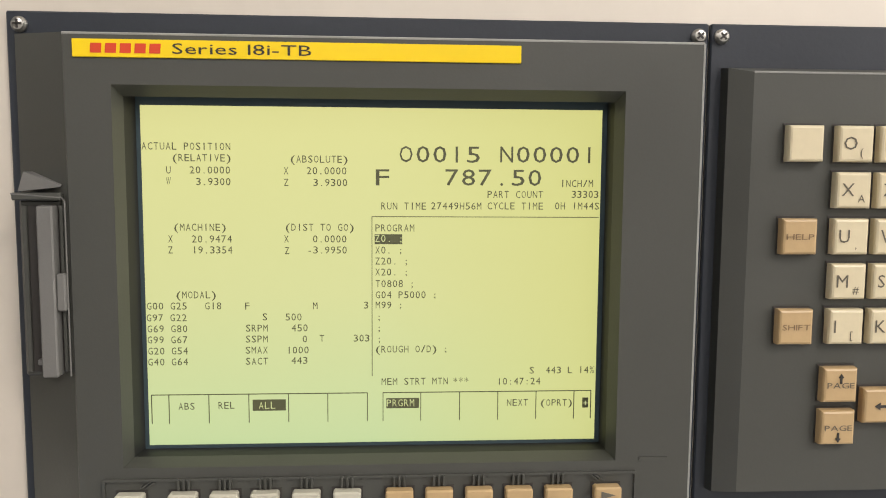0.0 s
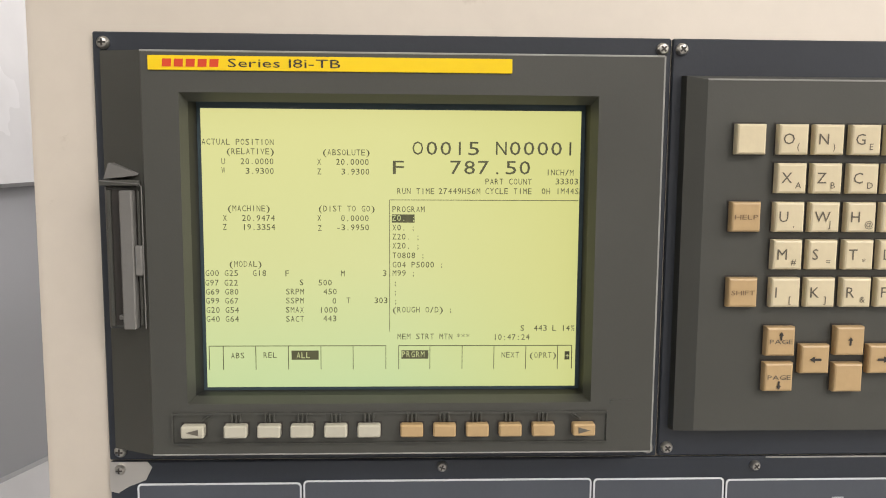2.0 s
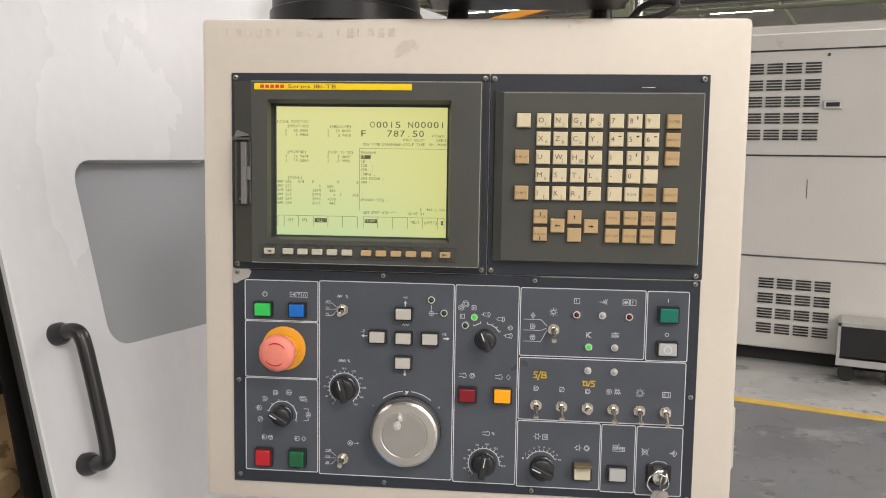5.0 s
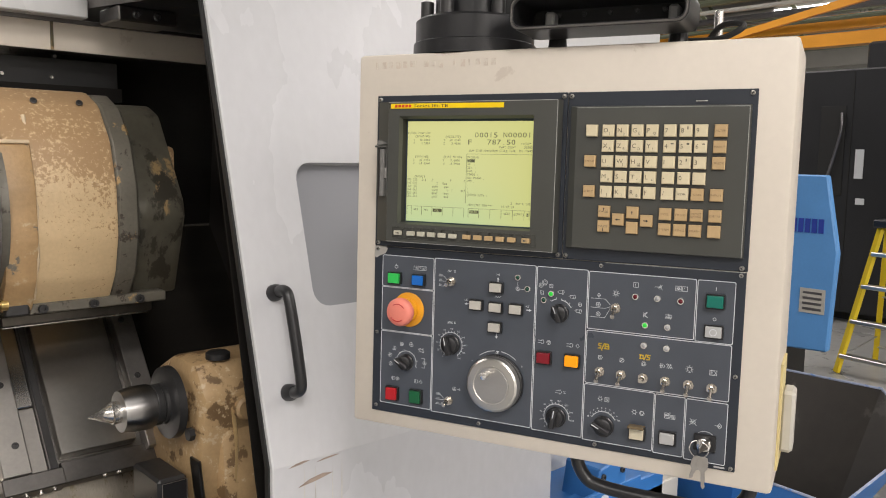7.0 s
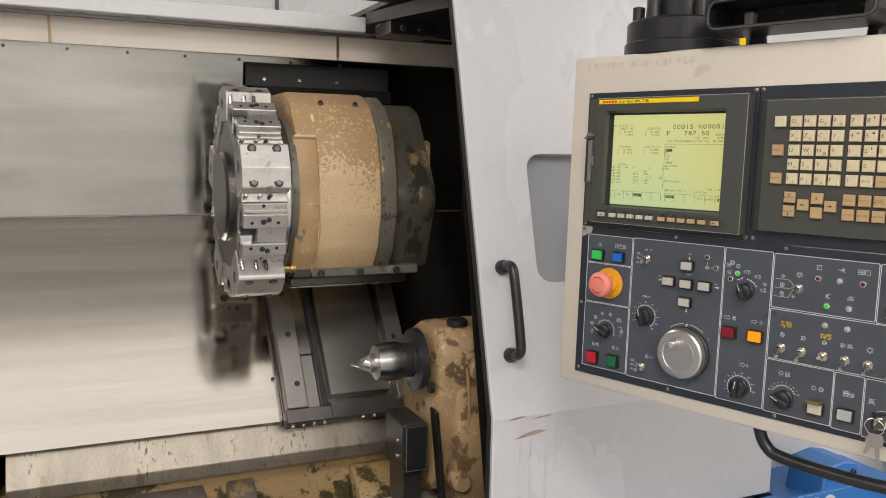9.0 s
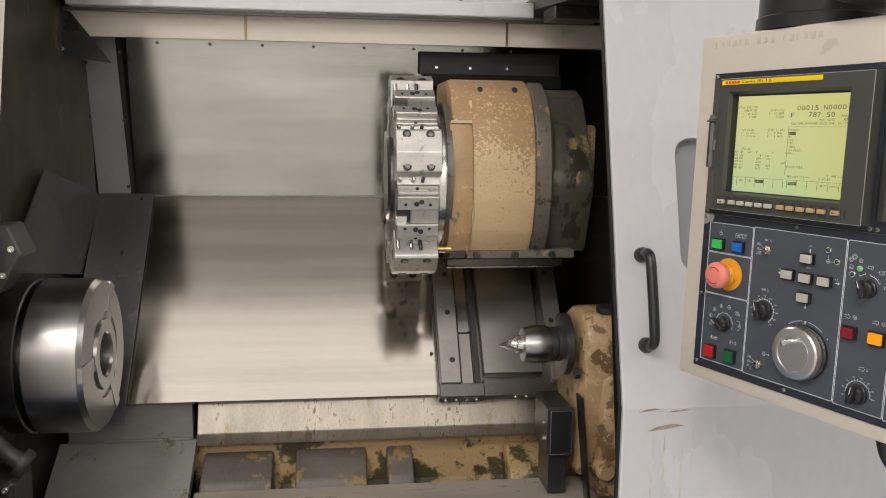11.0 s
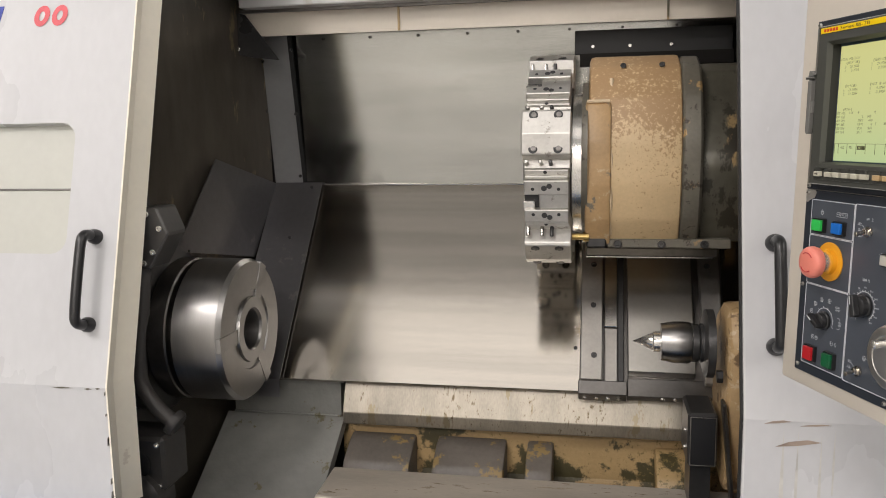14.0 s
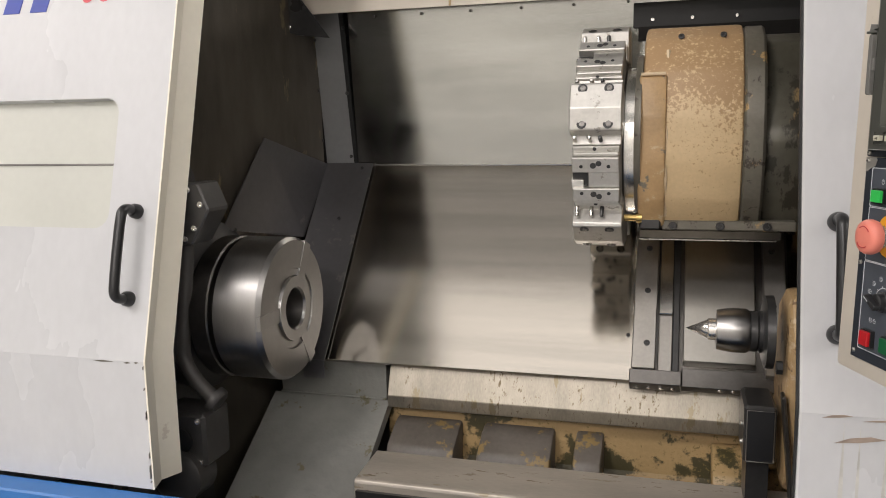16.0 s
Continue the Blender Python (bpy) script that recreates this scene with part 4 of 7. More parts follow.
for x in (-0.345, 0.045):
    cap_screw(cham, M0 @ Matrix.Translation((x, 0.52, 0.0)) @ Matrix.Rotation(radians(-90), 4, "X"), 0.005, 0.004)

# ---- tailstock ----
ts = thing("tailstock", "flaking tan tailstock casting with a live centre", "tailstock")
A3 = (0, AX_Y, AX_Z)
part("live_centre", lathe([(-0.211, 0.0), (-0.166, 0.020), (-0.164, 0.023), (-0.148, 0.023), (-0.147, 0.03)], "x", A3, 40), CHROME, ts, "polished live centre point", 30)
part("centre_body", lathe([(-0.149, 0.028), (-0.148, 0.042), (-0.12, 0.047), (-0.09, 0.047), (-0.083, 0.044), (-0.083, 0.03)], "x", A3, 40), CHUCKSTEEL, ts, "turned steel body of the centre", 30)
part("quill_nut", lathe([(-0.084, 0.04), (-0.08, 0.043), (-0.068, 0.043), (-0.066, 0.04), (-0.064, 0.044), (-0.056, 0.044)], "x", A3, 40), BLACKSTEEL, ts, "black quill nut", 30)
part("quill_flange", lathe([(-0.057, 0.06), (-0.052, 0.076), (-0.036, 0.077), (-0.034, 0.06)], "x", A3, 48), BLACKSTEEL, ts, "black quill flange", 30)
part("casting", prism([(0.61, 1.13), (0.72, 1.13), (0.80, 1.09), (0.84, 0.95), (0.86, 0.74), (0.64, 0.70), (0.60, 0.84), (0.585, 0.95), (0.565, 1.06)], -0.012, 0.33, "yz", 0.018, 2), TAILCAST, ts, "flaking tan tailstock casting", 30)
part("casting_leg", prism([(0.575, 0.99), (0.66, 0.98), (0.70, 0.66), (0.59, 0.66), (0.565, 0.80)], 0.03, 0.34, "yz", 0.02, 2), TAILCAST, ts, "", 30)
part("oil_cap", lathe([(1.13, 0.026), (1.142, 0.026), (1.146, 0.02), (1.146, 0)], "z", (0.05, 0.625, 0), 20), RUBBER, ts, "black oil filler cap", 40)
part("seam_groove", tube(curve_pts([(0.02, 0.60, 1.09), (0.05, 0.572, 1.05), (0.065, 0.575, 0.98), (0.06, 0.572, 0.86), (0.04, 0.578, 0.74)], 2), 0.005, 6), CASTLOW, ts)
part("clamp_boss", lathe([(0.60, 0.028), (0.555, 0.026), (0.55, 0.02), (0.55, 0)], "y", (0.08, 0, 1.03), 20), TAILCAST, ts, "", 40)
part("drain_boss", lathe([(0.60, 0.026), (0.562, 0.024), (0.555, 0.018), (0.555, 0)], "y", (0.045, 0, 0.745), 20), TAILCAST, ts, "", 40)
part("flange_nut", lathe([(-0.034, 0.014), (-0.022, 0.014)], "x", (0, 0.60, 0.985), 6), BLACKSTEEL, ts)
part("wiper_plate", B((-0.004, 0.004, -0.02, 0.02, -0.135, 0.135), bevel=0.002), DARKSTEEL, ts, "dark wiper plate", None, pose(-0.004, 0.60, 0.795, 0, -6, 0))
wb = thing("limit_switch_box", "black oily switch box at the end of the bed", "switch box")
part("box_body", B((-0.088, -0.024, 0.625, 0.76, 0.765, 0.890), bevel=0.006), BLACKSTEEL, wb)
part("box_lid", B((-0.084, -0.028, 0.617, 0.624, 0.772, 0.885), bevel=0.003), BLACK, wb, "black glossy lid")
# light on the lid's edges drawn as a thin bright steel outline
part("lid_glint", tube([(x, 0.6165, z) for x, z in ((-0.083, 0.773), (-0.083, 0.884), (-0.029, 0.884), (-0.029, 0.773), (-0.083, 0.773))], 0.0011, 6), GUIDESTEEL, wb, "bright line for the lid's lit edges")
part("box_foot", B((-0.08, -0.035, 0.64, 0.74, 0.663, 0.765)), BLACKSTEEL, wb)
for q in ((-0.088, 0.66, 0.80), (-0.088, 0.66, 0.84)):
    cap_screw(wb, Matrix.Translation(q) @ Matrix.Rotation(radians(-90), 4, "Z"), 0.005, 0.005, CHROME, "box_screw")


# ---- control pendant ----
PM = Matrix.Translation((0, 0, 1.65)) @ Matrix.Rotation(radians(-68.80), 4, "Z") @ Matrix.Rotation(radians(-1.457), 4, "X")
pen = thing("control_pendant", "cream swivelling lathe control pendant with screen, keys and dials", "control panel", PM)
housing = part("housing", B((-0.041, 0.562, 0.0, 0.15, -0.488, 0.066), bevel=0.006, seg=2), CREAM, pen, "cream enamelled pendant housing", 40)
faint = paint("faded_brown_ink", (0.55, 0.475, 0.40), 0.5, vary=0.06, patch=60, stain=(0.60, 0.545, 0.465), stain_amount=0.5)
for i, w in enumerate((0.006, 0.012, 0.011, 0.012, 0.011, 0.014, 0.0, 0.012, 0.010, 0.012, 0.0, 0.006, 0.012, 0.005, 0.012, 0.012, 0.012)):
    if w:
        part("faded_bar", B((-0.012 + i * 0.0115, -0.0135 + i * 0.0115 + w * 0.7, -0.0005, 0.0004, 0.0445 + 0.001 * (i % 3), 0.0545)), faint, housing)

_scr = {}


def face_screw(parent, x, z, y=-0.003, r=0.0032):
    """A chromed cross-head screw on the pendant's face."""
    if r not in _scr:
        bm = lathe([(0.0, r), (-0.0012, r), (-0.0026, r * 0.72), (-0.0029, r * 0.3), (-0.0029, 0)], "y", seg=16)
        a = bpy.data.meshes.new("screw")
        bm.to_mesh(a)
        bm.free()
        a.materials.append(SCREWMETAL)
        c = bpy.data.meshes.new("screw_cross")
        bm = B((-r * 0.55, r * 0.55, -0.0032, -0.0022, -r * 0.13, r * 0.13), (-r * 0.13, r * 0.13, -0.0032, -0.0022, -r * 0.55, r * 0.55))
        bm.to_mesh(c)
        bm.free()
        c.materials.append(INK)
        _scr[r] = (a, c)
    s = new("screw", _scr[r][0])
    s.parent = parent
    s.matrix_local = pose(x, y, z, 0, (x * 9173) % 90, 0)
    k = new("screw_cross", _scr[r][1])
    k.parent = s


# back plates
upl = part("display_plate", B((-0.0055, 0.2845, -0.003, 0.0, -0.2145, 0.0055), bevel=0.0006), PANEL, pen, "dark slate mounting plate")
upr = part("keyboard_plate", B((0.2855, 0.5195, -0.003, 0.0, -0.2145, 0.0055), bevel=0.0006), PANEL, pen, "dark slate mounting plate")
low = part("operator_plate", B((-0.0055, 0.5185, -0.003, 0.0, -0.4655, -0.2155), bevel=0.0006), PANEL, pen, "dark slate operator plate with white frames")
part("chipped_corner", prism([(-0.0055, -0.2155), (0.014, -0.2155), (0.0165, -0.2185), (0.013, -0.2255), (0.004, -0.229), (-0.0015, -0.2325), (-0.0055, -0.2315)], -0.0034, -0.003, "xz"), paint("bare_aluminium", (0.55, 0.53, 0.49), 0.4, 0.8), low, "corner chipped to bare metal")
for x, z in ((0, 0), (0.28, 0), (0.0005, -0.2095), (0.2795, -0.2095)):
    face_screw(upl, x, z)
for x, z in ((0.29, 0), (0.513, 0.0005), (0.29, -0.2095), (0.5125, -0.2105)):
    face_screw(upr, x, z)
for x, z in ((0.0, -0.2195), (0.1692, -0.2192), (0.339, -0.22), (0.5125, -0.2195), (0.001, -0.345), (0.5127, -0.345), (0.002, -0.457), (0.172, -0.459), (0.341, -0.460), (0.5135, -0.4615)):
    face_screw(low, x, z, r=0.0028)

# display unit
def loop(x0, x1, z0, z1, y):
    return [(x0, y, z0), (x1, y, z0), (x1, y, z1), (x0, y, z1)]


disp = part("display_bezel", rings(loop(-0.001, 0.2785, -0.2068, -0.0042, -0.003), loop(-0.001, 0.2785, -0.2068, -0.0042, -0.006), loop(0.0225, 0.2768, -0.2058, -0.0052, -0.0195), loop(0.0232, 0.2760, -0.2050, -0.0060, -0.0203), loop(0.0407, 0.2444, -0.1792, -0.0250, -0.0203), loop(0.0432, 0.2418, -0.1768, -0.0290, -0.0135), close=False), BEZEL, pen, "grey moulded display bezel")
# highlights on the bezel's edges, laid on as thin pale tubes
for a, b in (((0.0228, -0.0056), (0.2764, -0.0056)), ((0.2764, -0.0056), (0.2764, -0.2054)), ((0.0228, -0.2054), (0.2764, -0.2054))):
    part("bezel_glint", tube([(a[0], -0.0199, a[1]), (b[0], -0.0199, b[1])], 0.00055, 6), EDGEGLINT, disp, "bright line for the moulding edge's highlight")
rim = part("screen_gasket", rings(loop(0.0432, 0.2418, -0.1768, -0.0290, -0.0135), loop(0.0450, 0.2412, -0.1766, -0.0277, -0.0040), close=False), RUBBER, pen, "black gasket round the screen")
screen = part("lcd_screen", B((0.0468, 0.2391, -0.0045, -0.0035, -0.1750, -0.0316)), SCREEN, pen, "backlit yellow-green screen")
part("screen_border", rings([(0.0445, -0.0042, -0.1775), (0.2420, -0.0042, -0.1775), (0.2420, -0.0042, -0.0265), (0.0445, -0.0042, -0.0265)], [(0.0468, -0.0046, -0.1750), (0.2391, -0.0046, -0.1750), (0.2391, -0.0046, -0.0316), (0.0468, -0.0046, -0.0316)], close=False), paint("blue_grey_lcd_border", (0.05, 0.075, 0.085), 0.3, vary=0.05), screen)

# characters: the built-in font, one outline per character
_glyph = {}


def glyph(ch):
    if ch not in _glyph:
        cu = bpy.data.curves.new("glyph", "FONT")
        cu.body, cu.resolution_u = ch, 2
        ob = bpy.data.objects.new("glyph", cu)
        scene.collection.objects.link(ob)
        bpy.context.view_layer.update()
        me = ob.to_mesh()
        v = [(q.co.x, q.co.y) for q in me.vertices]
        f = [tuple(p.vertices) for p in me.polygons]
        ob.to_mesh_clear()
        bpy.data.objects.remove(ob)
        bpy.data.curves.remove(cu)
        x0 = min((q[0] for q in v), default=0)
        x1 = max((q[0] for q in v), default=0)
        _glyph[ch] = ([(q[0] - x0, q[1]) for q in v], f, x1 - x0)
    return _glyph[ch]


def writing(name, text, x, z, y, height, parent, material, pitch=0.0, width=0.0, spread=0.0, bold=0.0):
    """Characters in the xz plane: at a fixed pitch and width (as on the screen), or spread over a given length."""
    vs, fs = [], []
    k = height / 0.69
    pen_x = 0.0
    runs = []
    for ch in text:
        if ch == " ":
            pen_x += pitch if pitch else 0.32
            continue
        v, f, w = glyph(ch)
        if pitch:
            sx = min(width / max(w, 1e-4), k * 1.6) if ch not in ".;:1I-'*" else k
            runs.append((v, f, pen_x + (pitch - w * sx) / 2, sx))
            pen_x += pitch
        else:
            runs.append((v, f, pen_x, 1.0))
            pen_x += w + 0.09
    total = pen_x - 0.09
    for v, f, px, sx in runs:
        n = len(vs)
        for a, b in v:
            if pitch:
                vs.append((x + px + a * sx, y, z + b * k))
            else:
                q = spread / total if spread else k
                vs.append((x + (px + a) * q, y, z + b * k))
        fs += [tuple(n + i for i in p) for p in f]
    me = bpy.data.meshes.new(name)
    me.from_pydata(vs, [], fs)
    me.materials.append(material)
    ob = new(name, me)
    ob.parent = parent
    return ob


def line(text, x, z):
    writing("text_line", text, x, z, -0.0048, 0.0030, screen, LCDINK, 0.00243, 0.00185)


line('ACTUAL POSITION', 0.0469, -0.0497)
line('(RELATIVE)', 0.0592, -0.0544)
line('U', 0.0565, -0.0595)
line('20.0000', 0.0661, -0.0594)
line('W', 0.0564, -0.0640)
line('3.9300', 0.0686, -0.0642)
line('(ABSOLUTE)', 0.1074, -0.0546)
line('X', 0.1046, -0.0595)
line('20.0000', 0.1141, -0.0594)
line('Z', 0.1046, -0.0643)
line('3.9300', 0.1168, -0.0643)
line('(MACHINE)', 0.0591, -0.0832)
line('X', 0.0566, -0.0881)
line('20.9474', 0.0663, -0.0881)
line('Z', 0.0565, -0.0927)
line('19.3354', 0.0664, -0.0927)
line('(DIST TO GO)', 0.1050, -0.0831)
line('X', 0.1044, -0.0880)
line('0.0000', 0.1164, -0.0880)
line('Z', 0.1046, -0.0930)
line('-3.9950', 0.1141, -0.0927)
line('INCH/M', 0.2214, -0.0641)
line('PART COUNT', 0.1901, -0.0689)
line('33303', 0.2263, -0.0687)
line('RUN TIME', 0.1451, -0.0740)
line('27449H56M', 0.1662, -0.0739)
line('CYCLE TIME', 0.1902, -0.0738)
line('0H', 0.2192, -0.0737)
line('1M44S', 0.2267, -0.0737)
line('PROGRAM', 0.1426, -0.0833)
line('X0. ;', 0.1426, -0.0927)
line('Z20. ;', 0.1426, -0.0974)
line('X20. ;', 0.1426, -0.1021)
line('T0808 ;', 0.1427, -0.1071)
line('G04 P5000 ;', 0.1427, -0.1119)
line('M99 ;', 0.1427, -0.1163)
line(';', 0.1432, -0.1214)
line(';', 0.1432, -0.1262)
line(';', 0.1433, -0.1310)
line('(ROUGH O/D) ;', 0.1427, -0.1355)
line('(MODAL)', 0.0593, -0.1117)
line('G00 G25', 0.0471, -0.1164)
line('G18', 0.0711, -0.1164)
line('F', 0.0877, -0.1165)
line('M', 0.1162, -0.1165)
line('3', 0.1377, -0.1163)
line('G97 G22', 0.0469, -0.1214)
line('S', 0.0950, -0.1212)
line('500', 0.1046, -0.1213)
line('G69 G80', 0.0471, -0.1261)
line('SRPM', 0.0879, -0.1260)
line('450', 0.1071, -0.1260)
line('G99 G67', 0.0470, -0.1308)
line('SSPM', 0.0878, -0.1307)
line('0', 0.1117, -0.1308)
line('T', 0.1189, -0.1306)
line('303', 0.1333, -0.1306)
line('G20 G54', 0.0471, -0.1356)
line('SMAX', 0.0877, -0.1355)
line('1000', 0.1050, -0.1356)
line('G40 G64', 0.0470, -0.1403)
line('SACT', 0.0877, -0.1403)
line('443', 0.1069, -0.1401)
line('S', 0.2095, -0.1453)
line('443 L 14%', 0.2166, -0.1453)
line('MEM STRT MTN', 0.1452, -0.1497)
line('***', 0.1761, -0.1499)
line('10:47:24', 0.1954, -0.1501)
line('ABS', 0.0591, -0.1596)
line('REL', 0.0758, -0.1594)
line('NEXT', 0.1998, -0.1596)
line('(OPRT)', 0.2146, -0.1598)
writing("text_line", "O0015", 0.1522, -0.0541, -0.0048, 0.0068, screen, LCDINK, 0.00712, 0.0055)
writing("text_line", "N00001", 0.1948, -0.0539, -0.0048, 0.0068, screen, LCDINK, 0.00708, 0.0055)
writing("text_line", "F", 0.1423, -0.0639, -0.0048, 0.0068, screen, LCDINK, 0.0072, 0.0056)
writing("text_line", "787.50", 0.1716, -0.0637, -0.0048, 0.0068, screen, LCDINK, 0.00708, 0.0055)
PALETEXT = glowing("pale_inverse_text", (0.62, 0.66, 0.3), 0.9)
for x0, x1, z0, z1, s in ((0.1426, 0.1542, -0.0887, -0.0845, "Z0. ;"), (0.0905, 0.1045, -0.1604, -0.1556, " ALL"), (0.1475, 0.1616, -0.1600, -0.1556, "PRGRM")):
    part("inverse_bar", B((x0, x1, -0.0050, -0.0046, z0, z1)), LCDINK, screen)
    writing("text_line", s, x0 - 0.0001, z0 + 0.0009, -0.0052, 0.0031, screen, PALETEXT, 0.00249, 0.0019)
part("inverse_bar", B((0.2334, 0.2359, -0.0050, -0.0046, -0.1607, -0.1563)), LCDINK, screen)
writing("text_line", "+", 0.2336, -0.1600, -0.0052, 0.0028, screen, PALETEXT, 0.0022, 0.0018)


def rule(x0, x1, z0, z1):
    part("screen_rule", B((x0, x1, -0.0050, -0.0046, z0, z1)), LCDINK, screen)


for xa, xb, zt, cuts in ((0.0482, 0.1394, -0.1531, (0.0482, 0.0554, 0.0721, 0.0889, 0.1057, 0.1224, 0.1394)), (0.1461, 0.2371, -0.1531, (0.1461, 0.1624, 0.1793, 0.196, 0.2128, 0.2296, 0.2371))):
    rule(xa, xb, zt - 0.00016, zt + 0.00016)
    for x in cuts:
        rule(x - 0.00016, x + 0.00016, zt - 0.0125, zt)
rule(0.1414, 0.2385, -0.0772, -0.0769)
rule(0.1413, 0.1416, -0.1456, -0.0771)

# name strip
strip = part("name_strip", B((0.0268, 0.2013, -0.0212, -0.0203, -0.0147, -0.0078), bevel=0.0002), YELLOW, disp, "yellow name strip")
for i in range(5):
    part("red_mark", prism([(0.0336 + i * 0.0056, -0.0131), (0.0378 + i * 0.0056, -0.0131), (0.0381 + i * 0.0056, -0.0094), (0.0339 + i * 0.0056, -0.0094)], -0.0214, -0.0212, "xz"), REDINK, disp)
writing("name_text", "Series 18i-TB", 0.0648, -0.0131, -0.0214, 0.0040, disp, INK, spread=0.0535)
part("embossed_mark", B((0.2545, 0.2665, -0.0207, -0.0203, -0.1795, -0.1777)), BEZEL, disp)

# soft keys under the screen
part("softkey_rail", holed(rrect(0.0325, 0.2535, -0.1998, -0.1835, 0.001, 2), rrect(0.0335, 0.2525, -0.1992, -0.1846, 0.0006, 2), -0.0216, -0.0203), BEZEL, disp, "raised soft-key surround")
SX = (0.0439, 0.065, 0.0816, 0.098, 0.1148, 0.1315, 0.153, 0.1695, 0.1861, 0.2028, 0.2196, 0.2403)
for i, x in enumerate(SX):
    mt = SOFTKEY if i < 6 else TANKEY
    part("key_well", B((x - 0.0064, x + 0.0064, -0.0206, -0.0203, -0.1957, -0.1884)), INK, disp)
    sk = part("soft_key", B((x - 0.0057, x + 0.0057, -0.0258, -0.0203, -0.1953, -0.1889), bevel=0.0007), mt, disp, "pale grey soft key" if i < 6 else "tan soft key")
    if i in (0, 11):
        d = 1 if i == 11 else -1
        part("arrow_mark", prism([(x + d * 0.003, -0.1921), (x - d * 0.003, -0.1905), (x - d * 0.003, -0.1937)], -0.0261, -0.0257, "xz"), CASTGREY, sk)
    else:
        for k in (-0.0021, 0, 0.0021):
            part("rib", B((x + k - 0.0005, x + k + 0.0005, -0.0222, -0.0203, -0.1884, -0.1838), bevel=0.0002), BEZEL, disp)
for x, d in ((0.0475, 1), (0.2365, -1)):
    for k in (0, 0.002):
        part("rib", prism([(x + k, -0.1872), (x + k + 0.001, -0.1872), (x + k + 0.001 + d * 0.0035, -0.1846), (x + k + d * 0.0035, -0.1846)], -0.0222, -0.0203, "xz"), BEZEL, disp)

# card slot at the bezel's edge
FLAP = paint("pale_grey_moulding", (0.145, 0.142, 0.132), 0.45, vary=0.05, grain=900, patch=16)
slot = part("card_slot_cover", B((0.0025, 0.0205, -0.0172, -0.004, -0.1412, -0.0700), bevel=0.001), BEZEL, pen, "grey card slot with an open cover")
part("slot_hood", B((0.0016, 0.0205, -0.0215, -0.004, -0.0702, -0.0672), bevel=0.0005), BEZEL, slot, "moulded hood over the slot")
# paler tube draws the highlight along the hood and slot edge
part("slot_glint", tube([(0.0016, -0.0213, -0.0676), (0.0207, -0.0213, -0.0690), (0.0216, -0.0205, -0.0705), (0.0216, -0.0205, -0.1405)], 0.00035, 6), FLAP, slot, "pale line for the slot edge's highlight")
part("slot_mouth", B((0.0042, 0.0195, -0.0176, -0.0172, -0.1392, -0.0722)), INK, slot, "dark open slot")
part("slot_rail", B((0.0042, 0.0062, -0.0190, -0.0172, -0.1392, -0.0722), (0.0186, 0.0200, -0.0190, -0.0172, -0.1392, -0.0722), bevel=0.0003), BEZEL, slot)
part("slot_flap", B((0.0116, 0.0178, -0.0235, -0.0172, -0.1405, -0.0722), (0.0178, 0.0214, -0.0225, -0.0185, -0.1140, -0.0990), bevel=0.0006), FLAP, slot, "pale grey hinged flap with a tab")
part("eject_pin", B((0.0085, 0.0112, -0.0200, -0.0172, -0.1362, -0.1338), bevel=0.0004), FLAP, slot)
# the facet's highlight is put in as a paler wedge
part("slot_ramp", prism([(0.0030, -0.0668), (0.0190, -0.0650), (0.0200, -0.0640), (0.0055, -0.0590)], -0.0185, -0.004, "xz"), FLAP, slot, "pale wedge standing for the lit facet above the slot")

# ---- keyboard ----
kb = part("keyboard_unit", rings(loop(0.2905, 0.5135, -0.1990, -0.0130, -0.003), loop(0.2915, 0.5130, -0.1985, -0.0136, -0.0085), loop(0.3008, 0.5118, -0.1972, -0.0156, -0.0130)), BEZEL, pen, "grey moulded keyboard unit")
# the keyboard unit's edge highlights, again as pale tubes
for a, b in (((0.3008, -0.0156), (0.5118, -0.0156)), ((0.5118, -0.0156), (0.5118, -0.1972))):
    part("unit_glint", tube([(a[0], -0.0128, a[1]), (b[0], -0.0128, b[1])], 0.0005, 6), EDGEGLINT, kb, "bright line for the moulding edge's highlight")
_km = {}


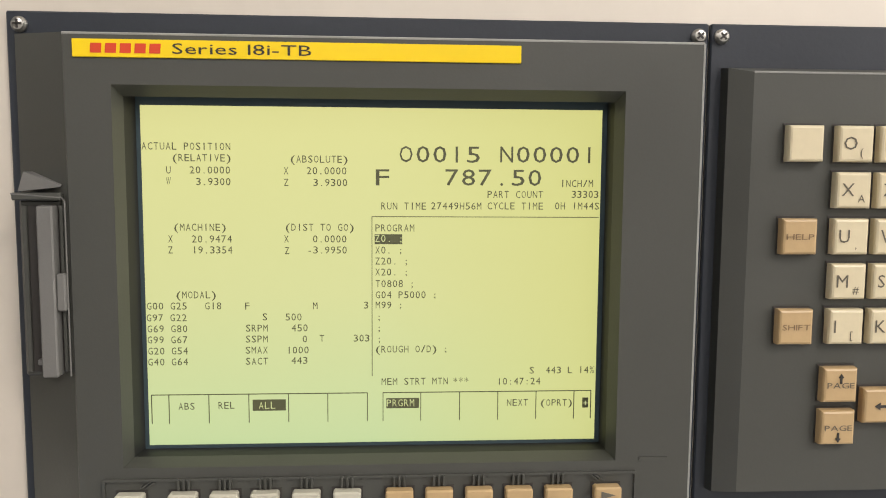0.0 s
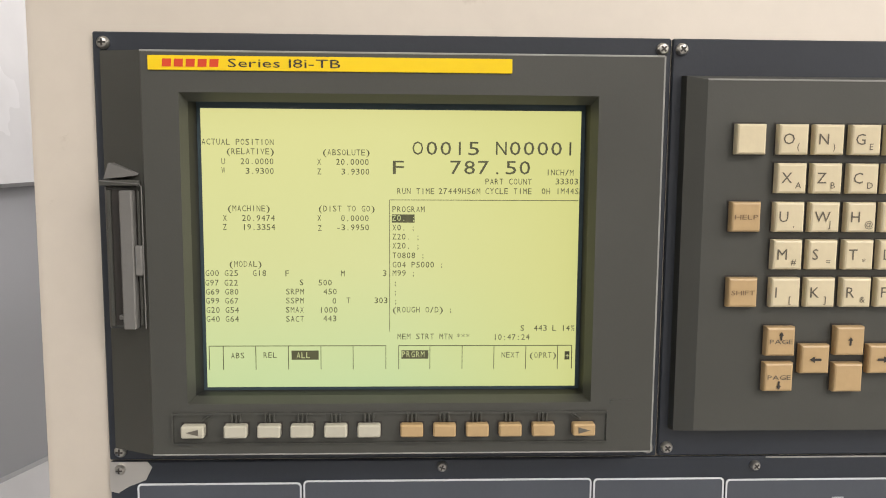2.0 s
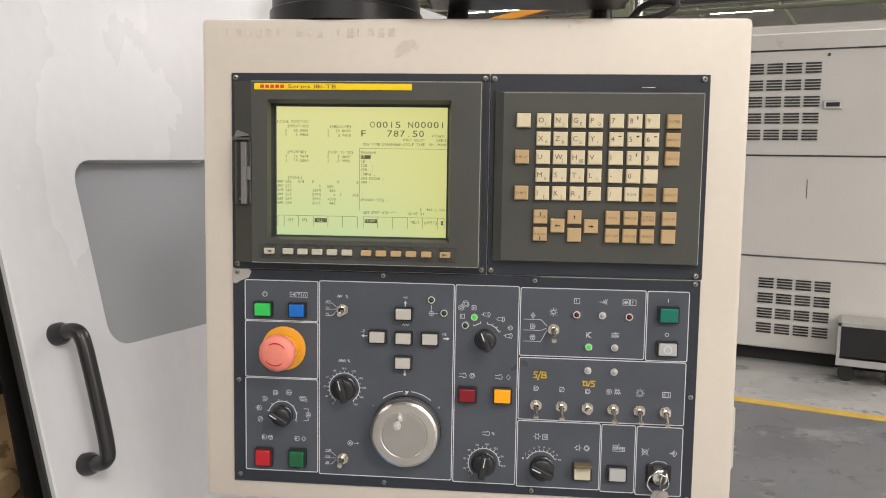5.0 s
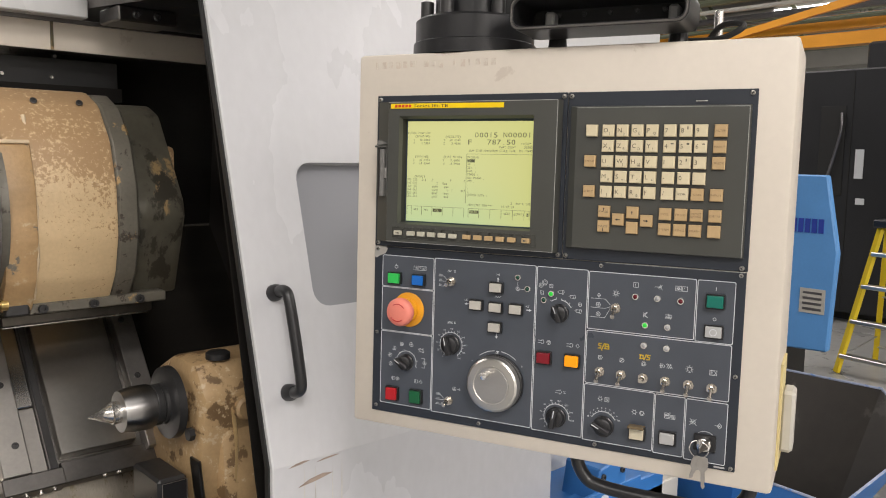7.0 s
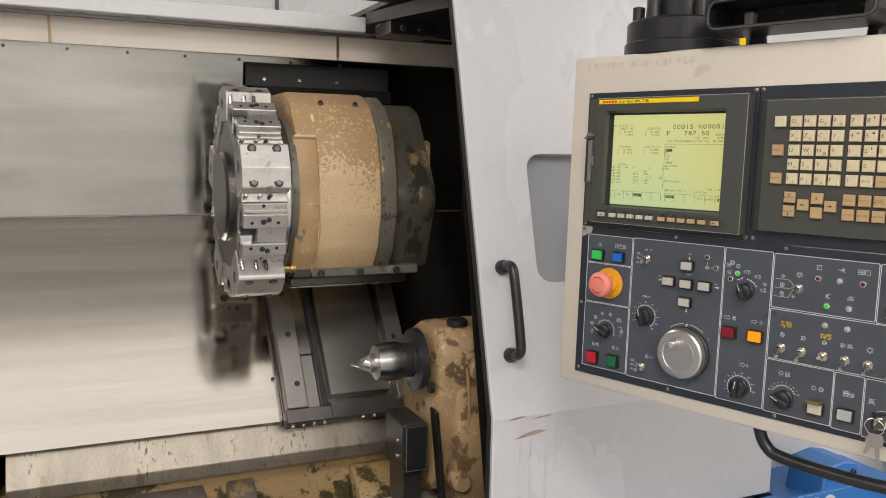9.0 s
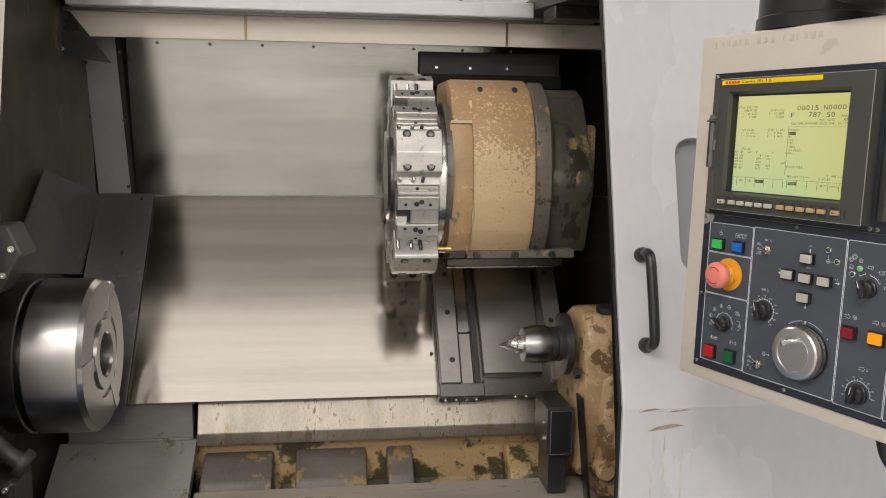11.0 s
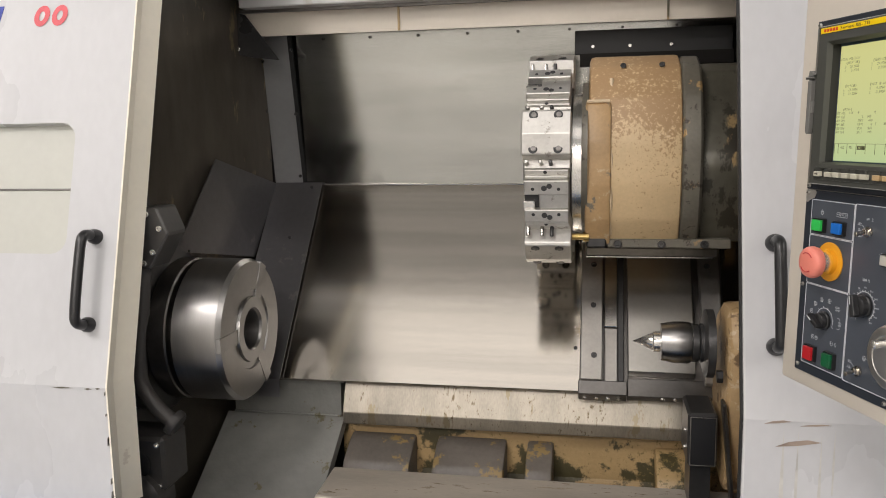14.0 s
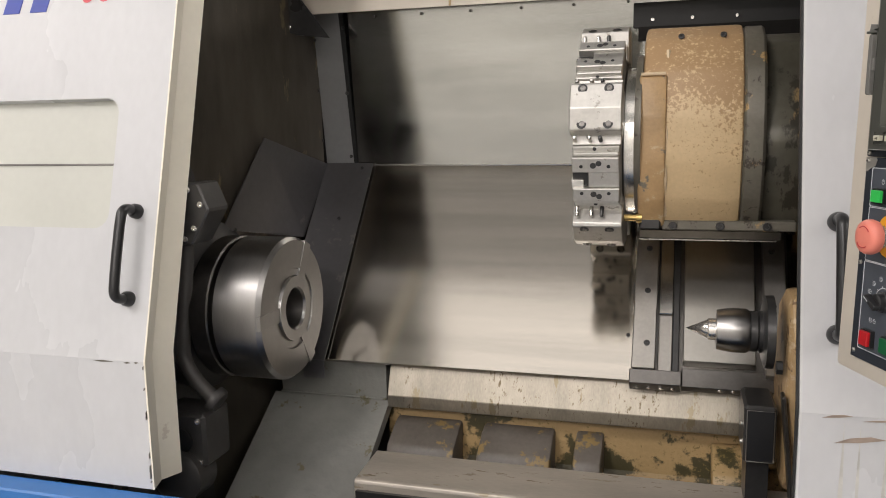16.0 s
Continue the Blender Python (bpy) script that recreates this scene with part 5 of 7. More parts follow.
def key(x, z, text, mt, sub="", small=False):
    if mt.name not in _km:
        s = 0.0076
        bm = rings([(-s, 0, -s), (s, 0, -s), (s, 0, s), (-s, 0, s)], [(-s, -0.0035, -s), (s, -0.0035, -s), (s, -0.0035, s), (-s, -0.0035, s)], [(-s * 0.94, -0.0046, -s * 0.94), (s * 0.94, -0.0046, -s * 0.94), (s * 0.94, -0.0046, s * 0.94), (-s * 0.94, -0.0046, s * 0.94)], [(-s * 0.84, -0.0050, -s * 0.84), (s * 0.84, -0.0050, -s * 0.84), (s * 0.84, -0.0050, s * 0.84), (-s * 0.84, -0.0050, s * 0.84)])
        me = bpy.data.meshes.new("key")
        bm.to_mesh(me)
        bm.free()
        me.materials.append(mt)
        bm = B((-s - 0.0006, s + 0.0006, -0.0003, 0.0, -s - 0.0006, s + 0.0009))
        wl = bpy.data.meshes.new("key_well")
        bm.to_mesh(wl)
        bm.free()
        wl.materials.append(INK)
        _km[mt.name] = (me, wl)
    k = new("key", _km[mt.name][0])
    k.parent = pen
    k.matrix_local = pose(x, -0.0132, z)
    w = new("key_well", _km[mt.name][1])
    w.parent = k
    ink = KEYINK if not small else FADED
    if text:
        if len(text) == 1:
            writing("legend", text, -0.0056, -0.0024, -0.0052, 0.0054, k, ink)
        else:
            rows = text.split("/")
            for i, r in enumerate(rows):
                hh = 0.0024
                ln = min(0.0122, 0.0030 * len(r))
                writing("legend", r, -ln / 2, (-0.0012 if len(rows) == 1 else 0.0006 - 0.0034 * i), -0.0052, hh, k, ink, spread=ln)
    if sub:
        writing("legend", sub, 0.0016, -0.0050, -0.0052, 0.0032, k, ink)
    return k


FADED = paint("faded_key_ink", (0.17, 0.11, 0.055), 0.6, vary=0.2, patch=40)
CX = (0.3223, 0.3438, 0.362, 0.3808, 0.399, 0.421, 0.440, 0.4581, 0.4808)
CZ = (-0.0452, -0.0646, -0.0842, -0.1034, -0.1229)
for r, row in enumerate((" O(N)GEPQ7 8 9 ", " XAZBCDY?4 5 6 ", " U,WJH@V.1 2 3 ", " M#S=T*L+- 0 . ", " I[K]R&F_/ ")):
    body = row[1:]
    for c in range(min(7, len(body) // 2)):
        key(CX[c + 1], CZ[r], body[2 * c], KEY, body[2 * c + 1].strip().replace("_", ""))
for x, z, w, h in ((CX[6], CZ[0], 0.0012, 0.0034), (CX[6], CZ[2], 0.0012, 0.0034), (CX[5], CZ[1], 0.0034, 0.0012), (CX[7], CZ[1], 0.0034, 0.0012), (CX[6], CZ[1], 0.003, 0.0018)):
    part("legend_bar", B((x + 0.0018, x + 0.0018 + w, -0.0185, -0.0182, z + 0.0032 - h / 2, z + 0.0032 + h / 2)), INK, kb)
for x, z, s, mt in ((CX[0], CZ[0], "", KEY), (0.3214, CZ[2], "HELP", TANKEY), (0.3216, CZ[4], "SHIFT", TANKEY), (0.4808, CZ[0], "ALTER", TANKEY), (0.4803, CZ[1], "INSERT", TANKEY), (0.480, CZ[2], "DELETE", TANKEY), (0.4796, CZ[4], "INPUT", TANKEY), (0.4572, CZ[4], "CAN", TANKEY), (0.439, CZ[4], "EOB", KEY)):
    key(x, z, s, mt, small=mt is TANKEY)
for x, z, s in ((0.4199, -0.1483, "POS"), (0.4389, -0.1483, "PROG"), (0.4574, -0.1483, "OFFSET/SETTING"), (0.4793, -0.1483, "CUSTOM"), (0.4198, -0.1675, "SYSTEM"), (0.4382, -0.1675, "MESSAGE"), (0.4566, -0.1675, "GRAPH"), (0.479, -0.1674, "")):
    key(x, z, s, TANKEY, small=True)


def arrow(parent, x, z, dx, dz, y, size, material):
    """A stubby arrow that points along (dx, dz)."""
    px, pz = -dz, dx
    o = []
    for a, b in ((1, 0), (0.15, 0.55), (0.15, 0.2), (-1, 0.2), (-1, -0.2), (0.15, -0.2), (0.15, -0.55)):
        o.append((x + size * (a * dx + b * px), z + size * (a * dz + b * pz)))
    return part("arrow_mark", prism(o, y - 0.0002, y + 0.0001, "xz"), material, parent)


for x, z, s, dx, dz, az in ((0.3427, -0.1484, "PAGE", 0, 1, 0.003), (0.3426, -0.1672, "PAGE", 0, -1, -0.0042), (0.3613, -0.1578, "", -1, 0, 0), (0.3792, -0.1482, "", 0, 1, 0), (0.3793, -0.1676, "", 0, 0, 0), (0.3971, -0.1579, "", 1, 0, 0)):
    k = key(x, z, s, TANKEY)
    if dx or dz:
        arrow(k, 0, az, dx, dz, -0.0052, 0.0022 if dx == 0 else 0.003, INK)

# ---- operator plate ----
def frame_line(x0, x1, z0, z1):
    w = 0.0009
    part("white_frame", holed(rrect(x0, x1, z0, z1, 0.0022, 3), rrect(x0 + w, x1 - w, z0 + w, z1 - w, 0.0015, 3), -0.0036, -0.003), PRINT, low)
    part("slate_field", prism(rrect(x0 + w, x1 - w, z0 + w, z1 - w, 0.0015, 3), -0.0033, -0.003, "xz"), SLATE, low)


for f in ((0.0085, 0.0945, -0.2745, -0.2275), (0.0085, 0.0945, -0.3410, -0.2750), (0.0085, 0.0945, -0.4515, -0.3415), (0.0955, 0.2500, -0.4530, -0.2265), (0.2510, 0.3225, -0.4545, -0.2268), (0.3235, 0.4610, -0.3050, -0.2278), (0.4620, 0.5075, -0.3060, -0.2280), (0.3235, 0.5070, -0.3780, -0.3066), (0.3235, 0.4165, -0.4560, -0.3790), (0.4172, 0.4552, -0.4575, -0.3795), (0.4560, 0.5068, -0.4590, -0.3800)):
    frame_line(*f)

FY = -0.0036


def push_button(x, z, w, h, mt, label, tall=0.009):
    b = part("button_bezel", holed(rrect(x - w / 2 - 0.0016, x + w / 2 + 0.0016, z - h / 2 - 0.0016, z + h / 2 + 0.0016, 0.001, 2), rrect(x - w / 2, x + w / 2, z - h / 2, z + h / 2, 0.0006, 2), FY - 0.0052, FY), BLACK, pen, label)
    part("button_cap", B((x - w / 2 + 0.0003, x + w / 2 - 0.0003, FY - tall, FY, z - h / 2 + 0.0003, z + h / 2 - 0.0003), bevel=0.001, seg=2), mt, b)
    return b


push_button(0.0314, -0.2608, 0.0185, 0.0150, B_GREENLIT, "bright green push button")
push_button(0.0710, -0.2609, 0.0175, 0.0145, B_BLUE, "blue push button")
push_button(0.0312, -0.4345, 0.0175, 0.0185, B_RED, "red push button")
push_button(0.0711, -0.4342, 0.0175, 0.0185, B_GREEN, "dark green push button")
for x, z in ((0.1932, -0.2613), (0.1635, -0.2885), (0.1933, -0.2892), (0.2234, -0.2890), (0.1930, -0.3173)):
    push_button(x, z, 0.0175, 0.0125, B_WHITE, "grey-white jog button")
push_button(0.2665, -0.3512, 0.0185, 0.0150, B_DARKRED, "dark red push button")
push_button(0.3060, -0.3508, 0.0185, 0.0150, LIT_AMBER, "lit amber push button")
push_button(0.4847, -0.2536, 0.0200, 0.0155, B_TEAL, "teal push button")
bw = push_button(0.4847, -0.2913, 0.0200, 0.0140, B_SILVER, "silver push button with a ring")
part("ring_mark", rings([(0.4847 + 0.0045 * math.cos(w * 0.3927), FY - 0.0093, -0.2913 + 0.0045 * math.sin(w * 0.3927)) for w in range(16)], [(0.4847 + 0.0036 * math.cos(w * 0.3927), FY - 0.0093, -0.2913 + 0.0036 * math.sin(w * 0.3927)) for w in range(16)], close=False), PRINT, bw)
gb = push_button(0.3968, -0.4348, 0.0185, 0.0150, paint("yellowed_white_button", (0.58, 0.52, 0.38), 0.4, vary=0.08), "yellowed white push button with a raised clear guard")
part("clear_guard", B((0.3868, 0.4068, FY - 0.017, FY - 0.005, -0.4262, -0.4225), (0.3868, 0.3885, FY - 0.014, FY, -0.4275, -0.424), (0.4051, 0.4068, FY - 0.014, FY, -0.4275, -0.424), bevel=0.0008), paint("browned_clear_plastic", (0.15, 0.11, 0.06), 0.2, vary=0.15), gb, "flipped-up clear guard")
push_button(0.4356, -0.4347, 0.0185, 0.0145, B_SILVER, "silver push button")

# emergency stop
es = part("emergency_stop", lathe([(0, 0.0255), (-0.0015, 0.0255), (-0.002, 0.0245), (-0.002, 0.012)], "y", (0, 0, 0), 48), AMBER, pen, "pink-red emergency stop mushroom on an amber disc", 40, pose(0.0545, FY, -0.3062))
part("stem", lathe([(-0.002, 0.0135), (-0.020, 0.0135)], "y", (0, 0, 0), 32), CHROME, es, "", 40)
part("collar", lathe([(-0.002, 0.017), (-0.008, 0.017), (-0.009, 0.0135)], "y", (0, 0, 0), 32), AMBER, es, "", 40)
part("mushroom_head", lathe([(-0.019, 0.012), (-0.020, 0.0195), (-0.024, 0.0208), (-0.029, 0.0204), (-0.0325, 0.0185), (-0.0342, 0.013), (-0.0347, 0.006), (-0.0348, 0)], "y", (0, 0, 0), 48), PINK, es, "faded pink-red mushroom head", 50)
for a0 in (35, 215):
    pts = [(0.0125 * math.cos(radians(a0 + 10 * i)), -0.0345, 0.0125 * math.sin(radians(a0 + 10 * i))) for i in range(10)]
    part("turn_mark", tube(pts, 0.0006, 6), B_RED, es)


def dial_marks(x, z, r, a0, a1, n, big=0.0024, arc=True):
    """A printed arc with ticks; angles in degrees clockwise from the top."""
    def at(a, q):
        return (x + q * math.sin(radians(a)), z + q * math.cos(radians(a)))
    if arc:
        m = 28
        outer = [at(a0 + (a1 - a0) * i / m, r + 0.0005) for i in range(m + 1)]
        inner = [at(a0 + (a1 - a0) * i / m, r - 0.0004) for i in range(m, -1, -1)]
        bm = bmesh.new()
        vo = [bm.verts.new((u, FY - 0.0002, v)) for u, v in outer]
        vi = [bm.verts.new((u, FY - 0.0002, v)) for u, v in inner[::-1]]
        for i in range(m):
            bm.faces.new((vo[i], vo[i + 1], vi[i + 1], vi[i]))
        part("dial_arc", bm, PRINT, low)
    for i in range(n):
        a = a0 + (a1 - a0) * i / max(1, n - 1)
        u, v = at(a, r)
        u2, v2 = at(a, r + big)
        d = (math.cos(radians(a)) * 0.0003, -math.sin(radians(a)) * 0.0003)
        part("dial_tick", prism([(u - d[0], v - d[1]), (u + d[0], v + d[1]), (u2 + d[0], v2 + d[1]), (u2 - d[0], v2 - d[1])], FY - 0.0003, FY, "xz"), PRINT, low)


def knob(x, z, r, turn, label="black pointer knob"):
    k = part("rotary_knob", lathe([(0, r), (-0.003, r), (-0.004, r * 0.9), (-0.010, r * 0.82), (-0.011, r * 0.72), (-0.011, 0)], "y", (0, 0, 0), 32), BLACK, pen, label, 40, pose(x, FY, z, 0, turn, 0))
    part("knob_grip", B((-r * 0.28, r * 0.28, -0.0195, -0.010, -r * 0.92, r * 0.98), bevel=0.0016, seg=2), BLACK, k)
    part("pointer_line", B((-0.0005, 0.0005, -0.0199, -0.0194, r * 0.15, r * 0.9)), PRINT, k)
    return k


def number_ring(x, z, r, a0, a1, labels, h=0.0021):
    for i, s in enumerate(labels):
        a = a0 + (a1 - a0) * i / (len(labels) - 1)
        w = 0.0016 * len(s)
        writing("dial_number", s, x + r * math.sin(radians(a)) - w / 2, z + r * math.cos(radians(a)) - h / 2, FY - 0.0002, h, low, PRINT, spread=w)


knob(0.0525, -0.3850, 0.0125, -60)
dial_marks(0.0525, -0.3850, 0.0165, -75, 110, 7)
knob(0.1251, -0.3500, 0.0145, -15)
dial_marks(0.1251, -0.3500, 0.0175, -145, 145, 21)
number_ring(0.1251, -0.3500, 0.0228, -145, 145, ("0", "20", "40", "60", "80", "100", "120", "140", "160", "180", "200"))
knob(0.2858, -0.2880, 0.0125, -22)
dial_marks(0.2835, -0.2860, 0.0165, -40, -12, 2)
dial_marks(0.2858, -0.2870, 0.0165, 5, 62, 4)
knob(0.2865, -0.4310, 0.0140, 10)
dial_marks(0.2865, -0.4310, 0.0175, -135, 95, 17)
number_ring(0.2865, -0.4310, 0.0226, -135, 95, ("0", "20", "40", "60", "80", "100", "120", "140", "150"))
knob(0.3522, -0.4330, 0.0140, -65)
dial_marks(0.3512, -0.4310, 0.0172, -62, 62, 10)
number_ring(0.3512, -0.4310, 0.0222, -68, 68, ("1", "2", "3", "4", "5", "6", "7", "8", "9", "10"))

# handwheel
wh = part("handwheel", lathe([(0, 0.0402), (-0.004, 0.0402), (-0.005, 0.0392)], "y", (0, 0, 0), 64), BLACK, pen, "silver pulse handwheel", 30, pose(0.1975, FY, -0.3955))
part("wheel_rim", lathe([(-0.005, 0.0392), (-0.014, 0.0392), (-0.019, 0.0375), (-0.021, 0.035), (-0.0215, 0.030), (-0.0215, 0.0265), (-0.0208, 0.0258), (-0.0208, 0)], "y", (0, 0, 0), 72), paint("satin_aluminium", (0.60, 0.58, 0.54), 0.33, 1.0, vary=0.06, grain=200, patch=20), wh, "satin aluminium rim", 30)
part("wheel_face", lathe([(-0.0208, 0.0248), (-0.0213, 0.0244), (-0.0213, 0)], "y", (0, 0, 0), 56), paint("brushed_aluminium", (0.52, 0.505, 0.48), 0.36, 1.0, vary=0.05, stretch=(1, 1, 8)), wh, "", 30)
part("crank_pin", lathe([(-0.02, 0.0042), (-0.030, 0.0042), (-0.032, 0.0048), (-0.037, 0.0048), (-0.0375, 0.003), (-0.0375, 0)], "y", (-0.006, 0, 0.0155), 16), CHROME, wh, "chromed crank pin", 40)
part("grip_ring", lathe([(-0.0085, 0.0396), (-0.0115, 0.0396)], "y", (0, 0, 0), 72), DARKSTEEL, wh)
dial_marks(0.1975, -0.3955, 0.0445, -38, -6, 0)
dial_marks(0.1975, -0.3955, 0.0445, 6, 38, 0)
part("index_mark", prism([(0.1953, -0.3508), (0.1997, -0.3508), (0.1975, -0.3548)], FY - 0.0003, FY, "xz"), PRINT, low)
for x, s in ((0.1600, "-"), (0.2345, "+")):
    writing("dial_number", s, x - 0.0015, -0.3705, FY - 0.0002, 0.004, low, PRINT)


def toggle(x, z, up, label="chromed toggle switch"):
    t = part("toggle_switch", lathe([(0, 0.0064), (-0.0012, 0.0064), (-0.0012, 0.0054), (-0.0046, 0.0054), (-0.0046, 0.0042), (-0.0075, 0.0042), (-0.008, 0.003), (-0.0055, 0.0024)], "y", (0, 0, 0), 18), TOGGLEMETAL, pen, label, 30, pose(x, FY, z))
    part("toggle_nut", lathe([(-0.0012, 0.0068), (-0.0033, 0.0068)], "y", (0, 0, 0), 6), TOGGLEMETAL, t)
    e = Vector((0, -0.0185, 0.009 * up))
    part("toggle_lever", tube([(0, -0.006, 0), tuple(Vector((0, -0.006, 0)).lerp(e, 0.75)), tuple(e), tuple(e * 1.04)], 0.0023, 10), TOGGLEMETAL, t, "", 40)
    part("toggle_tip", lathe([(0, 0.0029), (0.0025, 0.0024), (0.0035, 0)], "y", tuple(e), 10), TOGGLEMETAL, t)


toggle(0.1232, -0.2588, -0.3)
toggle(0.1241, -0.4327, -0.3)
toggle(0.3611, -0.2740, -1)
for i, x in enumerate((0.3437, 0.3721, 0.4008, 0.4290, 0.4578, 0.4861)):
    toggle(x, -0.3605 - 0.0005 * i, 0 if i == 2 else -1)


def pilot(x, z, lens, label):
    p = part("pilot_lamp", lathe([(0, 0.0046), (-0.002, 0.0046), (-0.003, 0.0040), (-0.003, 0.0031)], "y", (0, 0, 0), 20), CHROME, pen, label, 40, pose(x, FY, z))
    part("lamp_lens", lathe([(-0.0015, 0.0031), (-0.0035, 0.0029), (-0.0048, 0.0018), (-0.0052, 0)], "y", (0, 0, 0), 16), lens, p, "", 60)


DARKLENS = paint("dark_green_lens", (0.01, 0.05, 0.03), 0.2, vary=0.1)
REDLENS = paint("dark_red_lens", (0.10, 0.004, 0.010), 0.2, vary=0.1)
CLEAR = paint("clear_grey_lens", (0.36, 0.36, 0.36), 0.2, vary=0.1)
for x, z, m, s in ((0.2243, -0.2447, DARKLENS, "unlit dark green pilot lamp"), (0.2388, -0.2594, DARKLENS, "unlit dark green pilot lamp"), (0.2728, -0.2629, LED_GREEN, "lit green pilot lamp"), (0.2628, -0.2723, DARKLENS, "unlit dark green pilot lamp"), (0.3859, -0.2565, REDLENS, "unlit red pilot lamp"), (0.4139, -0.2566, CLEAR, "unlit clear pilot lamp"), (0.4429, -0.2573, REDLENS, "unlit red pilot lamp"), (0.4000, -0.2922, LED_GREEN, "lit green pilot lamp"), (0.4283, -0.2921, CLEAR, "unlit clear pilot lamp"), (0.3999, -0.3188, CLEAR, "unlit clear pilot lamp"), (0.4286, -0.3194, CLEAR, "unlit clear pilot lamp")):
    pilot(x, z, m, s)

# key switch with keys
ks = part("key_switch", B((-0.0135, 0.0135, -0.004, 0, -0.0105, 0.0115), bevel=0.0012), BLACK, pen, "black key switch with a bunch of keys", None, pose(0.4815, FY, -0.4335))
part("lock_barrel", lathe([(-0.003, 0.0085), (-0.012, 0.0085), (-0.013, 0.007), (-0.013, 0)], "y", (0.0, 0, 0), 24), CHROME, ks, "", 40)
part("key_bow", prism([(-0.0105, -0.006), (0.0105, -0.003), (0.0125, 0.004), (0.008, 0.009), (-0.006, 0.0065), (-0.0115, 0.001)], -0.0011, 0.0011, "xz", 0.0005), DARKSTEEL, ks, "", None, pose(0.002, -0.018, 0, 0, 0, 62))
part("key_ring", tube([(0.0115 * math.cos(i * math.pi / 12), 0.001 * math.sin(i), 0.0115 * math.sin(i * math.pi / 12)) for i in range(25)], 0.0007, 6), CHROME, ks, "", 40, pose(-0.004, -0.021, -0.003, 12, 0, 0))
for dx, rot, ln in ((0.001, -3, 0.036), (-0.003, 20, 0.026)):
    part("hanging_key", prism([(-0.006, 0.0), (-0.007, -0.006), (-0.006, -0.013), (-0.0022, -0.017), (-0.0022, -ln), (0, -ln - 0.003), (0.0026, -ln), (0.0018, -ln + 0.004), (0.0028, -ln + 0.008), (0.0022, -0.017), (0.006, -0.013), (0.007, -0.006), (0.006, 0), (0.002, 0.002), (-0.002, 0.002)], -0.0009, 0.0009, "xz", 0.0003), GUIDESTEEL, ks, "worn steel key", None, pose(dx, -0.021, -0.0135, 0, rot, 10))

# printed symbols: thin strokes
def stroke(pts, w=0.00055, closed=False, parent=low):
    vs, fs = [], []
    seq = list(zip(pts, pts[1:])) + ([(pts[-1], pts[0])] if closed else [])
    for (x0, z0), (x1, z1) in seq:
        d = math.hypot(x1 - x0, z1 - z0) or 1
        nx, nz = -(z1 - z0) / d * w / 2, (x1 - x0) / d * w / 2
        ex, ez = (x1 - x0) / d * w / 2, (z1 - z0) / d * w / 2
        n = len(vs)
        vs += [(x0 + nx - ex, FY - 0.0003, z0 + nz - ez), (x0 - nx - ex, FY - 0.0003, z0 - nz - ez), (x1 - nx + ex, FY - 0.0003, z1 - nz + ez), (x1 + nx + ex, FY - 0.0003, z1 + nz + ez)]
        fs.append((n, n + 1, n + 2, n + 3))
    return vs, fs


def symbol(x, z, *strokes, material=None, w=0.00055, name="symbol"):
    vs, fs = [], []
    for s in strokes:
        pts, closed = s
        v, f = stroke([(x + a * 0.001, z + b * 0.001) for a, b in pts], w, closed)
        n = len(vs)
        vs += v
        fs += [tuple(i + n for i in q) for q in f]
    me = bpy.data.meshes.new(name)
    me.from_pydata(vs, [], fs)
    me.materials.append(material or PRINT)
    ob = new(name, me)
    ob.parent = low
    return ob


def circ(r, cx=0, cz=0, n=14, a0=0, a1=360):
    p = [(cx + r * math.cos(radians(a0 + (a1 - a0) * i / n)), cz + r * math.sin(radians(a0 + (a1 - a0) * i / n))) for i in range(n + (a1 - a0 < 360))]
    return (p, a1 - a0 >= 360)


def rect(w, h, cx=0, cz=0):
    return ([(cx - w / 2, cz - h / 2), (cx + w / 2, cz - h / 2), (cx + w / 2, cz + h / 2), (cx - w / 2, cz + h / 2)], True)


def zig(n, w, h, cx=0, cz=0):
    return ([(cx - w / 2 + w * i / n, cz + (h / 2 if i % 2 else -h / 2)) for i in range(n + 1)], False)


def arr(cx, cz, ln, d=1):
    return ([(cx - d * ln / 2, cz), (cx + d * ln / 2, cz), (cx + d * (ln / 2 - 1.6), cz + 1.4), (cx + d * ln / 2, cz), (cx + d * (ln / 2 - 1.6), cz - 1.4)], False)


def page(cx=0, cz=0):
    return ([(cx - 2.6, cz - 2.5), (cx + 1.2, cz - 2.5), (cx + 2.8, cz), (cx + 1.2, cz + 2.5), (cx - 2.6, cz + 2.5)], True)


def spindle(cx=0, cz=0):
    return ([(cx - 5, cz + 1.6), (cx, cz + 1.6), (cx, cz + 2.6), (cx + 2, cz + 2.6), (cx + 3.4, cz), (cx + 2, cz - 2.6), (cx, cz - 2.6), (cx, cz - 1.6), (cx - 5, cz - 1.6)], False)


dia = ([(0, 2.8), (2.3, 0), (0, -2.8), (-2.3, 0)], True)
tri = ([(-1.6, 1.2), (1.6, 1.2), (0, -1.6)], True)
symbol(0.0324, -0.2436, circ(2.6, 0, -0.3, 12, 120, 420), ([(0, 0.5), (0, 3.4)], False), w=0.0008)
symbol(0.0718, -0.2436, rect(20, 5.5), ([(-3.2, -2.7), (-3.2, 2.7)], False), ([(3.2, -2.7), (3.2, 2.7)], False), arr(-6.6, 0, 4.6), ([(5.2, -1.8), (6.6, 1.8)], False), ([(7.4, -1.8), (8.8, 1.8)], False), circ(1.0, 0, 0.9), w=0.0005)
symbol(0.1210, -0.2440, ([(-4, -1), (-3, 1.4), (-2, -1), (-1, 1.4), (0, -1), (1, 1.4)], False))
